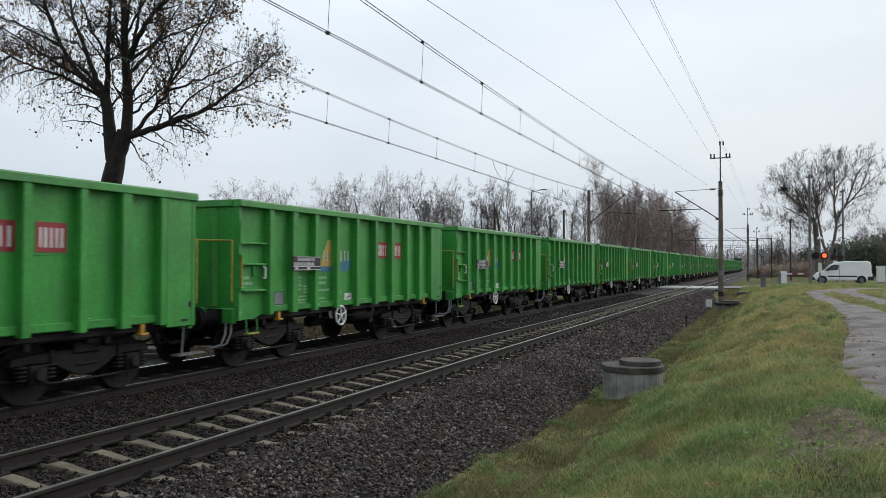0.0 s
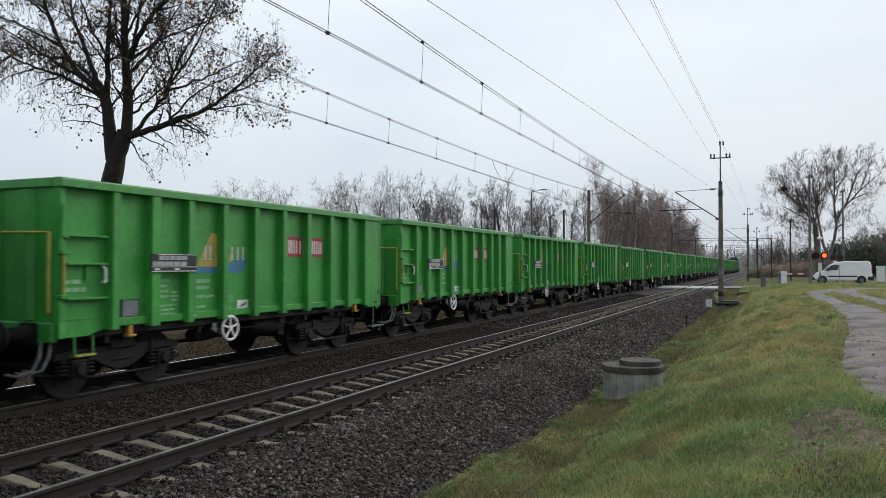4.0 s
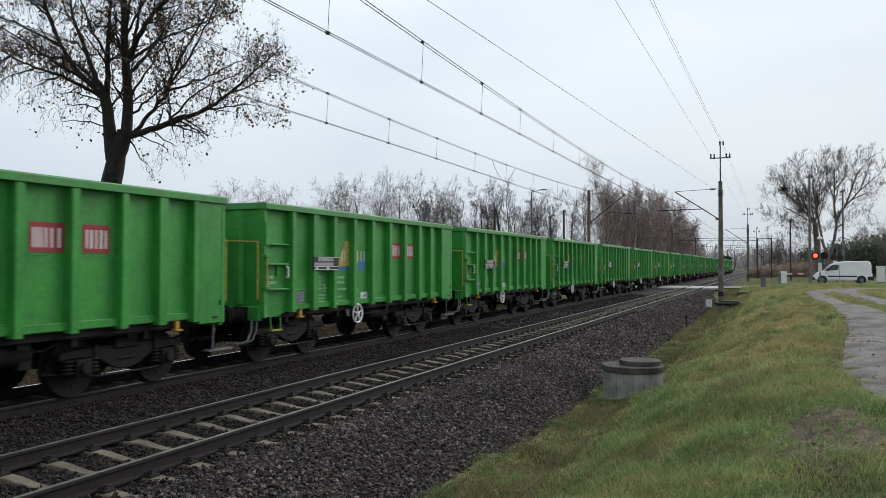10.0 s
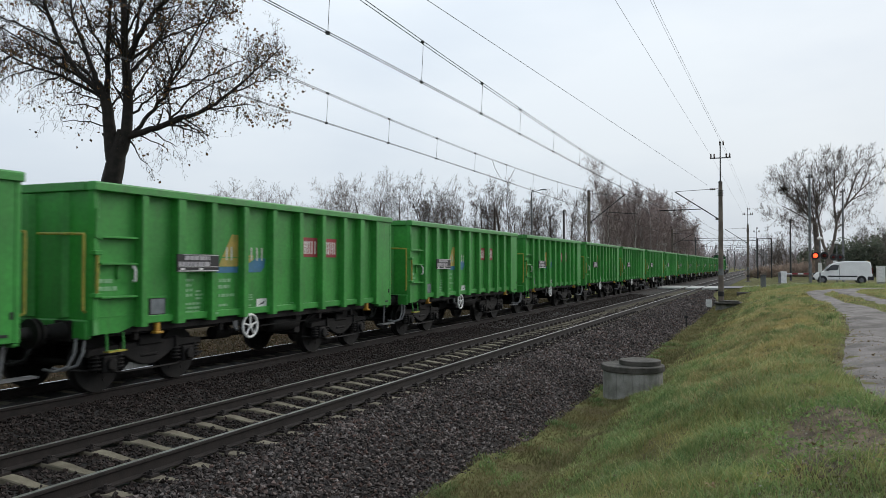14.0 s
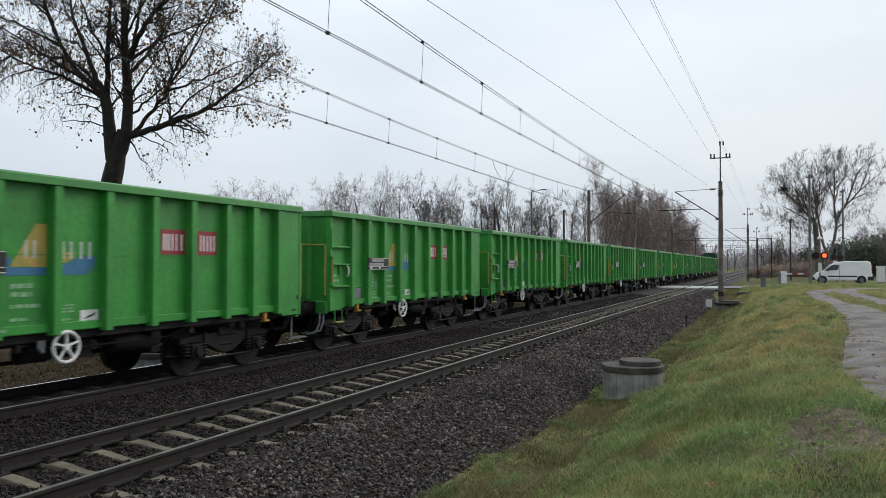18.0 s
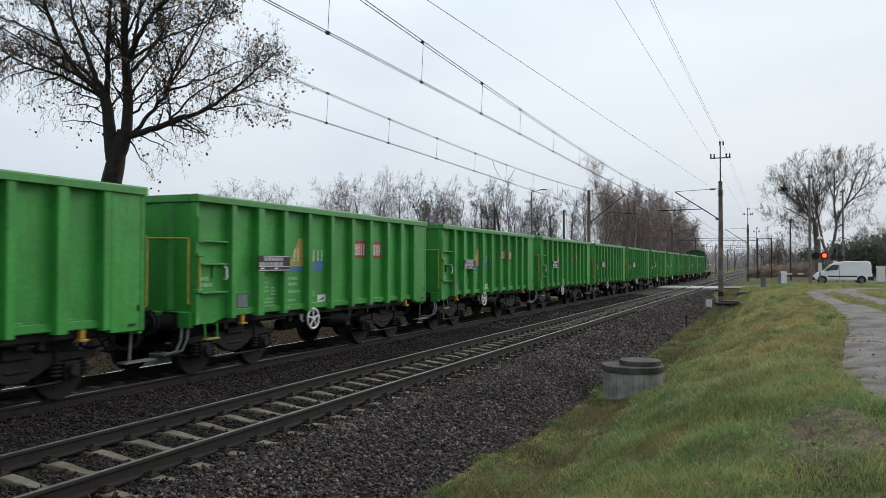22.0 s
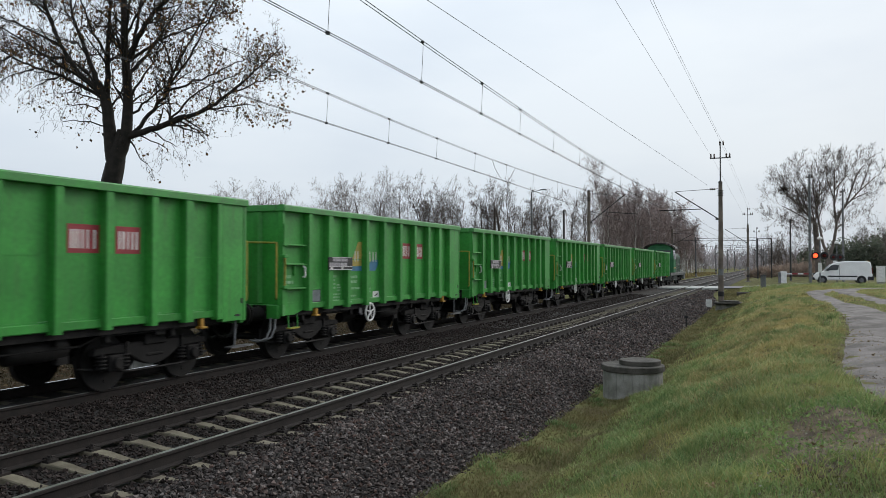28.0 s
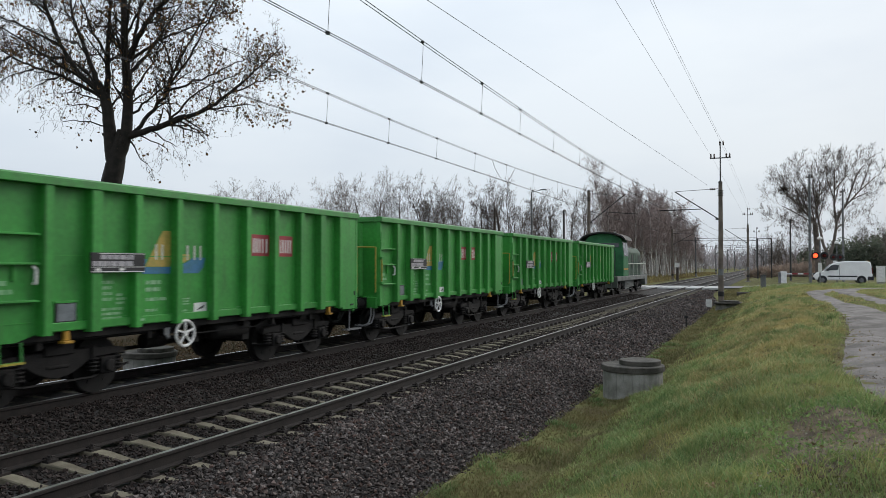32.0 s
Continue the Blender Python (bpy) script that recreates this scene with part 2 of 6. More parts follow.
def thing(name, label, category, m=None, group="", kind=""):
    ob = new(name)
    ob.empty_display_size = 0.2
    if m is not None:
        ob.matrix_basis = m
    return tagged(ob, label, category, group, kind)


def solid(name, geo, material, label, category, m=None, group="", kind="", bevel=0.0, smooth=False):
    ob = new(name, geo if isinstance(geo, bpy.types.Mesh) else geo.mesh(name, material, bevel, smooth))
    if m is not None:
        ob.matrix_basis = m
    return tagged(ob, label, category, group, kind)


def array_mesh(name, verts, faces, material, smooth=False):
    """A mesh of one kind of face from numpy arrays."""
    verts, faces = np.asarray(verts, np.float32), np.asarray(faces, np.int32)
    me = bpy.data.meshes.new(name)
    k = faces.shape[1]
    me.vertices.add(len(verts))
    me.vertices.foreach_set("co", verts.ravel())
    me.loops.add(faces.size)
    me.loops.foreach_set("vertex_index", faces.ravel())
    me.polygons.add(len(faces))
    me.polygons.foreach_set("loop_start", np.arange(0, faces.size, k, dtype=np.int32))
    me.polygons.foreach_set("use_smooth", np.full(len(faces), smooth))
    me.update(calc_edges=True)
    me.materials.append(material)
    return me


# ---- plan: tracks run along y; x is across, z = 0 at the rail heads ----
NEAR_X, FAR_X = -6.972, -10.988
PROFILE = [(-400, -0.9), (-60, -0.9), (-20, -0.85), (-15.2, -0.8), (-4.6, -0.8), (-3.9, -0.82), (-3.0, -0.86), (-2.3, -0.62), (-1.2, -0.12), (-0.3, 0.28), (0.6, 0.44), (2.0, 0.48), (12.0, 0.5), (60, 0.45), (400, 0.3)]
PX, PZ = np.array([a for a, _ in PROFILE], float), np.array([b for _, b in PROFILE], float)


def ground_z(x, y):
    """Height of the ground: embankment foot, ditch and bank, with soft bumps; the ditch fills up towards the road."""
    x, y = np.asarray(x, float), np.asarray(y, float)
    z = np.interp(x, PX, PZ)
    lift = np.clip((y - 44) / 22, 0, 1)
    lift = lift * lift * (3 - 2 * lift)
    high = np.interp(x, [-400, -25, -15, -4.2, -3.2, -1.6, 1.4, 400], [-0.3, -0.3, -0.75, -0.82, -0.6, -0.05, 0.45, 0.4])
    z = z * (1 - lift) + high * lift
    fill = np.clip((y - 60) / 12, 0, 1)
    fill = fill * fill * (3 - 2 * fill)
    level = np.interp(x, [-400, -25, -14.6, -13.3, -4.9, -4.3, -2, 3, 400], [-0.3, -0.3, -0.25, -0.36, -0.36, -0.12, 0.02, 0.34, 0.33])
    z = z * (1 - fill) + level * fill
    creep = np.clip((16 - y) / 5, 0, 1) * np.clip((x + 3.98 + 0.1 * np.sin(2.3 * y) * np.sin(0.9 * y + 1.0)) / 0.05, 0, 1)
    z = np.maximum(z, np.where(creep > 0, np.interp(x, [-5.1, -3.85, -3.2, -2.6], [-0.24, -0.84, -0.86, -1.2]) - 0.06 + 0.11 * creep * np.clip((-3.3 - x) / 0.4, 0, 1), -9))
    near = np.clip((x + 4.2) / 1.5, 0, 1) * np.clip(1 - (y - 30) / 40, 0, 1)
    z = z + near * (0.05 * np.sin(1.3 * x + 0.7 * y) + 0.035 * np.sin(2.9 * y - 1.7 * x) + 0.025 * np.sin(5.1 * x + 3.3 * y))
    return z


def sheet(name, xs, ys, zfun, material, label, category):
    gx, gy = np.meshgrid(xs, ys)
    v = np.stack([gx, gy, zfun(gx, gy)], -1).reshape(-1, 3)
    nx, ny = len(xs), len(ys)
    i = (np.arange(ny - 1)[:, None] * nx + np.arange(nx - 1)[None, :]).ravel()
    f = np.stack([i, i + 1, i + nx + 1, i + nx], 1)
    return solid(name, array_mesh(name, v, f, material, True), material, label, category, kind="structure")


# ---- the train ----
BOARDTEXT = mat("board_lettering", (0.42, 0.40, 0.42), (0.3, 0.29, 0.31), 9, 0.6, 0, 0, 90)
HALF, WIDE, SOLE, TOP = 4.97, 1.45, 1.05, 3.36
RIBS = [-4.01, -3.18, -2.30, -1.36, -0.41, 0.56, 1.49, 2.45, 3.26, 4.10]
WIDE_RIBS = (-3.18, 3.26)
PANEL = 1.30
WHEEL_R = 0.46


def wheelset_geo():
    g = Geo()
    tread = [(-0.07, 0.30), (-0.07, 0.46), (0.05, 0.455), (0.065, 0.485), (0.09, 0.485), (0.09, 0.40), (0.04, 0.37), (0.03, 0.17), (0.09, 0.13), (0.09, 0.07)]
    for s in (1, -1):
        g.lathe([(-s * d + s * 0.78, r) for d, r in tread] if s > 0 else [(0.78 * s + d, r) for d, r in tread], (0, 0, 0), "x", 28)
        for k in range(6):
            a = k * math.pi / 3
            g.rod((s * 0.845, 0.3 * math.cos(a), 0.3 * math.sin(a)), (s * 0.86, 0.3 * math.cos(a), 0.3 * math.sin(a)), 0.035, None, 6)
    g.rod((-1.05, 0, 0), (1.05, 0, 0), 0.075, None, 10)
    return g


def bogie(parent, y, material, base=0.9):
    """A two-axle bogie with cast side frames, springs and turning wheelsets."""
    bg = new("bogie", Geo().box(-0.95, -0.22, 0.62, 0.95, 0.22, 0.86).box(-0.5, -0.35, 0.5, 0.5, 0.35, 0.62).mesh("bogie", material, 0.03))
    bg.parent, bg.location = parent, (0, y, 0)
    for s in (1, -1):
        x = s * 1.0
        belly = [(0.62 - 0.155 * k, 0.60 - 0.25 * math.sin(math.pi * k / 8)) for k in range(9)]
        poly = [(-1.32, 0.60), (-1.28, 0.72), (-0.7, 0.76), (0.7, 0.76), (1.28, 0.72), (1.32, 0.60), (1.12, 0.62)] + belly + [(-1.12, 0.62)]
        part("side_frame", Geo().prism(poly, "x", x - 0.07, x + 0.07), material, bg, bevel=0.015)
        for e in (1, -1):
            yc = e * base
            part("axle_box", Geo().box(x - 0.11 + s * 0.03, yc - 0.15, 0.33, x + 0.11 + s * 0.03, yc + 0.15, 0.60).rod((x + s * 0.1, yc, 0.46), (x + s * 0.2, yc, 0.46), 0.11, 0.1, 12), material, bg, bevel=0.02)
            for k in (-0.24, 0.24):
                sp = Geo()
                for j in range(4):
                    sp.torus((x + s * 0.03, yc + k, 0.40 + 0.06 * j), 0.085, 0.02, "z", 12, 5)
                sp.rod((x + s * 0.03, yc + k, 0.36), (x + s * 0.03, yc + k, 0.64), 0.055, None, 8)
                part("spring", sp, material, bg)
            if s > 0:
                part("wheelset", wheel_mesh, WHEELIRON, bg).location = (0, yc, WHEEL_R)
        part("bolster_cap", Geo().box(x - 0.11, -0.26, 0.70, x + 0.11, 0.26, 0.88).box(x + s * 0.07 - 0.02, -0.2, 0.5, x + s * 0.07 + 0.02, 0.2, 0.56), material, bg, bevel=0.02)
        part("brake_rod", Geo().pipe([(s * 0.92, -1.5, 0.42), (s * 1.1, -0.6, 0.3), (s * 1.1, 0.6, 0.3), (s * 0.92, 1.5, 0.42)], 0.02, 6), material, bg)
        for y2 in (-0.64, 0.64):
            part("frame_rib", Geo().box(x + s * 0.06, y2 - 0.03, 0.56, x + s * 0.1, y2 + 0.03, 0.8), material, bg)
    for e in (1, -1):
        for x in (-0.77, 0.77):
            part("brake_shoe", Geo().box(x - 0.07, e * 0.36 - 0.04, 0.28, x + 0.07, e * 0.36 + 0.04, 0.62), material, bg, bevel=0.01)


wheel_mesh = wheelset_geo().mesh("wheelset", WHEELIRON, 0, True)


def bars(x, y0, y1, z0, z1, n, gap, seed, material, parent, name="lettering", label=""):
    """Rows of short plain bars where small writing stands."""
    r = random.Random(seed)
    g = Geo()
    h = (z1 - z0) / n
    for k in range(n):
        y = y0
        end = y0 + (y1 - y0) * r.uniform(0.7, 1.0)
        while y < end - 0.02:
            w = min(r.uniform(0.05, 0.16), end - y)
            g.box(x, y, z0 + k * h, x + 0.003, y + w, z0 + k * h + h * (1 - gap))
            y += w + 0.022
    return tagged(part(name, g, material, parent, label), kind="stuff")


def build_wagon():
    w = thing("freight_wagon", "bright green ribbed steel open goods wagon rolling on the track", "goods wagon", group="wagons of the train")
    hl = HALF
    # walls
    for s in (1, -1):
        part("side_wall", Geo().prism([(-hl, 0.98), (-hl + 0.62, 0.98), (-hl + 0.98, SOLE + 0.03), (hl - 0.75, SOLE + 0.03), (hl - 0.55, 0.98), (hl, 0.98), (hl, TOP - 0.1), (-hl, TOP - 0.1)], "x", s * (PANEL - 0.006), s * (PANEL + 0.0)), GREEN, w)
        part("sill_rail", Geo().box(s * PANEL - 0.0, -hl + 0.95, SOLE + 0.04, s * (PANEL + 0.06), hl - 0.62, SOLE + 0.17), GREEN, w, bevel=0.01)
        part("seam", Geo().box(min(s * PANEL, s * (PANEL + 0.008)), -hl + 0.98, 2.205, max(s * PANEL, s * (PANEL + 0.008)), hl - 0.05, 2.22), GREEN, w)
        part("top_rail", Geo().prism([(s * 1.26, TOP - 0.14), (s * 1.47, TOP - 0.14), (s * 1.47, TOP - 0.02), (s * 1.44, TOP), (s * 1.29, TOP), (s * 1.26, TOP - 0.02)], "y", -hl - 0.02, hl + 0.02), GREEN_RIM, w, bevel=0.008)
        for y in RIBS:
            b = 0.19 if y in WIDE_RIBS else 0.135
            rib = [(s * PANEL, y - 0.012), (s * (WIDE - 0.015), y), (s * WIDE, y + 0.012), (s * WIDE, y + b), (s * (WIDE - 0.015), y + b + 0.012), (s * PANEL, y + b + 0.025)]
            if s < 0:
                rib = rib[::-1]
            part("rib", Geo().prism(rib, "z", SOLE + 0.0, TOP - 0.13), GREEN, w)
        # corner bays: a stiffened flush plate at one end, flat post and sloping lower plate at the other
        part("end_plate", Geo().box(min(s * PANEL, s * 1.425), 4.27, 1.0, max(s * PANEL, s * 1.425), hl - 0.11, TOP - 0.13), GREEN, w)
        part("corner_post", Geo().box(min(s * PANEL, s * 1.43), hl - 0.10, 0.98, max(s * PANEL, s * 1.43), hl, TOP - 0.12), GREEN, w, bevel=0.015)
        part("corner_post", Geo().prism([(s * PANEL, -hl), (s * 1.40, -hl + 0.02), (s * 1.40, -hl + 0.1), (s * PANEL, -hl + 0.2)], "z", 0.98, TOP - 0.12), GREEN, w)
        part("gusset", Geo().prism([(-hl + 0.03, 2.5), (-hl + 0.16, 2.45), (-hl + 0.05, 2.95)], "x", s * 1.34, s * 1.42), GREEN, w)
    for e in (1, -1):
        part("end_wall", Geo().box(-PANEL, e * (hl - 0.06) - 0.03, 0.98, PANEL, e * (hl - 0.06) + 0.03, TOP - 0.1), GREEN, w)
        part("end_rail", Geo().box(-1.258, e * (hl - 0.05) - 0.09, TOP - 0.14, 1.258, e * (hl - 0.05) + 0.09, TOP - 0.004), GREEN_RIM, w, bevel=0.01)
        for x in (-0.75, 0.0, 0.75):
            part("end_rib", Geo().prism([(x - 0.12, e * (hl - 0.03)), (x - 0.06, e * (hl + 0.06)), (x + 0.06, e * (hl + 0.06)), (x + 0.12, e * (hl - 0.03))], "z", 1.25, TOP - 0.16), GREEN, w)
        part("end_beam", Geo().box(-1.32, e * (hl - 0.0) - 0.05, 0.92, 1.32, e * (hl - 0.0) + 0.07, 1.22), GREEN, w, bevel=0.02)
        for s in (1, -1):
            b = part("buffer", Geo().box(s * 0.875 - 0.17, e * (hl + 0.07) - 0.02, 0.89, s * 0.875 + 0.17, e * (hl + 0.07) + 0.02, 1.21).rod((s * 0.875, e * (hl + 0.08), 1.05), (s * 0.875, e * (hl + 0.38), 1.05), 0.14, 0.11, 14), DARKIRON, w, "black greasy buffer", smooth=True)
            part("buffer_head", Geo().lathe([(e * (hl + 0.36), 0.09), (e * (hl + 0.54), 0.10), (e * (hl + 0.56), 0.225), (e * (hl + 0.59), 0.225), (e * (hl + 0.605), 0.12)], (s * 0.875, 0, 1.05), "y", 18), DARKIRON, b, smooth=True)
            part("grab_rail", Geo().pipe([(s * 1.27, e * (hl + 0.02), 1.34), (s * 1.34, e * (hl + 0.12), 1.38), (s * 1.34, e * (hl + 0.12), 2.54), (s * 0.35, e * (hl + 0.12), 2.56), (s * 0.35, e * (hl + 0.02), 2.56)], 0.021, 6), YELLOW_DULL, w, "dull yellow grab rail")
            if e > 0:
                part("shunter_step", Geo().pipe([(s * 1.3, hl - 0.16, 0.98), (s * 1.32, hl - 0.22, 0.48)], 0.02, 6).box(s * 1.32 - 0.14, hl - 0.34, 0.455, s * 1.32 + 0.04, hl + 0.34, 0.485), GALV, w, "pale worn steel step")
            else:
                for d in (0.0, 0.16):
                    part("coupling_handle", Geo().pipe([(s * 1.2, -hl + 0.04 - d, 0.95), (s * 1.22, -hl + 0.0 - d, 0.72), (s * 1.2, -hl - 0.1 - d, 0.53), (s * 1.1, -hl - 0.26 - d, 0.47), (s * 0.92, -hl - 0.3 - d, 0.5)], 0.021, 7), GALV, w, "pale bent uncoupling handle")
            part("brake_hose", Geo().pipe([(s * 0.4, e * (hl + 0.08), 0.98), (s * 0.42, e * (hl + 0.22), 0.8), (s * 0.42, e * (hl + 0.4), 0.6), (s * 0.4, e * (hl + 0.6), 0.56)], 0.03, 7), DARKIRON, w)
        part("coupling", Geo().torus((0, e * (hl + 0.3), 0.95), 0.1, 0.03, "x", 12, 6).rod((0, e * (hl + 0.05), 1.0), (0, e * (hl + 0.56), 0.95), 0.035, None, 8).pipe([(0.25, e * (hl + 0.06), 0.92), (0.3, e * (hl + 0.3), 0.55), (0.3, e * (hl + 0.55), 0.6)], 0.03, 7), DARKIRON, w)
    part("wagon_floor", Geo().box(-PANEL + 0.01, -hl + 0.1, 1.12, PANEL - 0.01, hl - 0.1, 1.18), DARKIRON, w)
    und = Geo().box(-0.32, -hl + 0.1, 0.80, -0.18, hl - 0.1, 1.11).box(0.18, -hl + 0.1, 0.80, 0.32, hl - 0.1, 1.11)
    for y in (-3.45, -1.1, 0.9, 2.92):
        und.box(-1.2, y - 0.1, 0.86, 1.2, y + 0.1, 1.11)
    for s in (1, -1):
        und.box(s * 1.22 - 0.05, -hl + 0.5, 0.96, s * 1.22 + 0.05, hl - 0.5, 1.11)
    part("underframe", und, DARKIRON, w)
    for s in (1, -1):
        part("air_pipe", Geo().pipe([(s * 1.18, -hl + 0.4, 0.93), (s * 1.18, -1.6, 0.93), (s * 1.1, -1.4, 0.8), (s * 1.1, 1.3, 0.8), (s * 1.18, 1.6, 0.93), (s * 1.18, hl - 0.5, 0.93)], 0.018, 6), DARKIRON, w)
        for y in (-3.9, -1.75, 1.75, 3.2):
            part("sill_bracket", Geo().box(s * 1.17 - 0.04, y - 0.05, 0.82, s * 1.17 + 0.06, y + 0.05, 1.0), DARKIRON, w, bevel=0.01)
    # brake gear between the bogies
    part("air_reservoir", Geo().lathe([(-0.05, 0.02), (0, 0.15), (0.06, 0.19), (1.0, 0.19), (1.06, 0.15), (1.1, 0.02)], (0.92, 0.1, 0.80), "y", 16), WHEELIRON, w, smooth=True)
    part("brake_cylinder", Geo().lathe([(0, 0.13), (0.5, 0.13), (0.52, 0.05), (0.8, 0.05)], (0.6, -1.3, 0.7), "y", 14), DARKIRON, w, smooth=True)
    part("brake_rigging", Geo().pipe([(0.2, -1.9, 0.55), (0.2, 1.9, 0.6)], 0.03, 6).pipe([(-0.3, -1.6, 0.5), (-0.3, 1.7, 0.5)], 0.025, 6).box(0.9, -0.55, 0.62, 1.0, -0.3, 0.98).box(0.95, 0.95, 0.55, 1.05, 1.15, 0.98), DARKIRON, w)
    hwy = -1.10
    hw = part("handwheel", Geo().torus((1.40, hwy, 0.86), 0.225, 0.026, "x", 24, 7), WHITE, w, "white-painted brake handwheel", smooth=True)
    sp = Geo().rod((1.385, hwy, 0.86), (1.43, hwy, 0.86), 0.05, None, 10)
    for k in range(5):
        a = math.pi / 2 + k * 2 * math.pi / 5
        sp.rod((1.40, hwy, 0.86), (1.40, hwy + 0.22 * math.cos(a), 0.86 + 0.22 * math.sin(a)), 0.02, None, 6)
    part("spokes", sp, WHITE, hw)
    part("handwheel_shaft", Geo().rod((1.0, hwy, 0.86), (1.39, hwy, 0.86), 0.02, None, 6), DARKIRON, w)
    part("brake_lever", Geo().box(1.3, hwy - 0.42, 0.86, 1.33, hwy - 0.30, 0.98).rod((1.31, hwy - 0.36, 0.86), (1.36, hwy - 0.36, 0.8), 0.03, None, 8), GALV, w, "pale brake changeover lever")
    # details on both sides
    for s in (1, -1):
        for z in (1.55, 2.08, 2.5):
            part("ladder_rung", Geo().box(min(s * PANEL, s * 1.41), -hl + 0.16, z - 0.012, max(s * PANEL, s * 1.41), -4.06, z + 0.022), GREEN, w, bevel=0.006)
        part("ladder_upright", Geo().pipe([(s * 1.43, -hl + 0.06, 1.62), (s * 1.43, -hl + 0.06, 2.26)], 0.022, 6), YELLOW_DULL, w, "dull yellow ladder rail")
        for z in (1.56, 2.22):
            part("ladder_bracket", Geo().box(min(s * PANEL, s * 1.46), -hl + 0.0, z, max(s * PANEL, s * 1.46), -hl + 0.15, z + 0.07), GREEN, w, bevel=0.01)
        part("end_stiffener", Geo().prism([(s * PANEL, -hl - 0.01), (s * 1.37, -hl + 0.01), (s * 1.37, -hl + 0.15), (s * PANEL, -hl + 0.17)], "z", 1.22, 2.55), GREEN, w)
        part("rung_stay", Geo().box(min(s * PANEL, s * 1.34), -4.42, 1.84, max(s * PANEL, s * 1.34), -4.37, 2.06), GREEN, w)
        part("worn_corner", Geo().box(min(s * 1.402, s * 1.405), -hl + 0.02, 0.99, max(s * 1.402, s * 1.405), -hl + 0.12, 1.22), PALE_GREEN, w, "worn pale green corner")
        part("corner_seam", Geo().box(min(s * PANEL, s * (PANEL + 0.008)), -hl + 0.2, 1.24, max(s * PANEL, s * (PANEL + 0.008)), -4.06, 1.255), GREEN, w)
        part("lower_seam", Geo().box(min(s * PANEL, s * (PANEL + 0.004)), -hl + 0.98, 1.245, max(s * PANEL, s * (PANEL + 0.004)), hl - 0.75, 1.25), PALE_GREEN, w)
        part("stirrup", Geo().pipe([(s * 1.3, -4.6, 0.98), (s * 1.32, -4.6, 0.70), (s * 1.32, -4.26, 0.70), (s * 1.3, -4.26, 0.98)], 0.016, 6), GREEN, w)
        part("stirrup_tread", Geo().box(s * 1.32 - 0.06, -4.61, 0.68, s * 1.32 + 0.05, -4.25, 0.71), YELLOW_DULL, w, "dull yellow tread")
        part("handle", Geo().pipe([(s * 1.36, -4.13, 1.80), (s * 1.42, -4.13, 1.81), (s * 1.42, -4.13, 2.0), (s * 1.37, -4.14, 2.05)], 0.022, 6), WHITE, w, "white handle")
        for y in (-3.52, 3.82):
            part("jacking_bracket", Geo().box(min(s * 1.25, s * 1.36), y - 0.045, 0.94, max(s * 1.25, s * 1.34), y + 0.045, 1.10).box(min(s * 1.25, s * 1.38), y - 0.085, 0.90, max(s * 1.25, s * 1.38), y + 0.085, 0.94), YELLOW, w, "yellow jacking bracket", bevel=0.008)
        part("drain_flap", Geo().box(min(s * 1.42, s * 1.44), hl - 0.34, 1.08, max(s * 1.42, s * 1.44), hl - 0.2, 1.12), BLACKPAINT, w)
        part("lashing_eye", Geo().box(min(s * 1.42, s * 1.44), hl - 0.16, 1.32, max(s * 1.42, s * 1.44), hl - 0.12, 1.42), BLACKPAINT, w)
        part("chalk_label", Geo().box(min(s * WIDE, s * (WIDE + 0.004)), -2.2, SOLE + 0.1, max(s * WIDE, s * (WIDE + 0.004)), -2.12, SOLE + 0.14), PALE, w)
    # boards, marks and plain-barred lettering
    x = PANEL + 0.004
    bd = part("data_board", Geo().box(WIDE + 0.002, -3.24, 1.95, WIDE + 0.03, -2.14, 2.26), BLACKPAINT, w, "dark number board with pale barred lines", bevel=0.005)
    bars(WIDE + 0.0305, -3.05, -2.17, 2.155, 2.235, 1, 0.1, 3, BOARDTEXT, bd, "number_line")
    bars(WIDE + 0.0305, -3.2, -2.17, 2.05, 2.135, 1, 0.1, 4, BOARDTEXT, bd, "number_line")
    part("board_edge", Geo().box(WIDE + 0.0305, -3.22, 1.955, WIDE + 0.034, -2.16, 1.97).box(WIDE + 0.0305, -3.22, 2.03, WIDE + 0.034, -2.16, 2.04).box(WIDE + 0.0305, -3.08, 2.242, WIDE + 0.034, -2.16, 2.252).box(WIDE + 0.0305, -3.15, 1.98, WIDE + 0.034, -3.05, 2.015).box(WIDE + 0.0305, -2.68, 1.98, WIDE + 0.034, -2.58, 2.015), WHITE, bd)
    part("label_holder", Geo().box(x, -3.73, 1.2, x + 0.03, -3.35, 1.51), BLACKPAINT, w, "grey label holder in a dark frame", bevel=0.006)
    part("holder_bar", Geo().box(x, -3.76, 1.505, x + 0.04, -3.32, 1.535), GREEN, w)
    part("holder_mesh", Geo().box(x + 0.031, -3.7, 1.235, x + 0.034, -3.38, 1.49), GREYPLATE, w)
    sail = part("sail_mark", Geo().prism([(-1.96, 2.04), (-1.38, 2.04), (-1.38, 2.66), (-1.56, 2.66)], "x", x, x + 0.003), LOGO_YELLOW, w, "faded ochre and blue painted mark")
    part("mark_base", Geo().prism([(-2.1, 1.92), (-1.38, 1.92), (-1.38, 2.035), (-1.97, 2.035), (-1.93, 2.16), (-2.1, 2.2)], "x", x, x + 0.003), LOGO_BLUE, sail)
    part("mark_base", Geo().prism([(-1.18, 1.92), (-0.66, 1.92), (-0.54, 2.02), (-0.48, 2.22), (-0.80, 2.22), (-0.88, 2.16), (-1.18, 2.04)], "x", x, x + 0.003), LOGO_BLUE, sail)
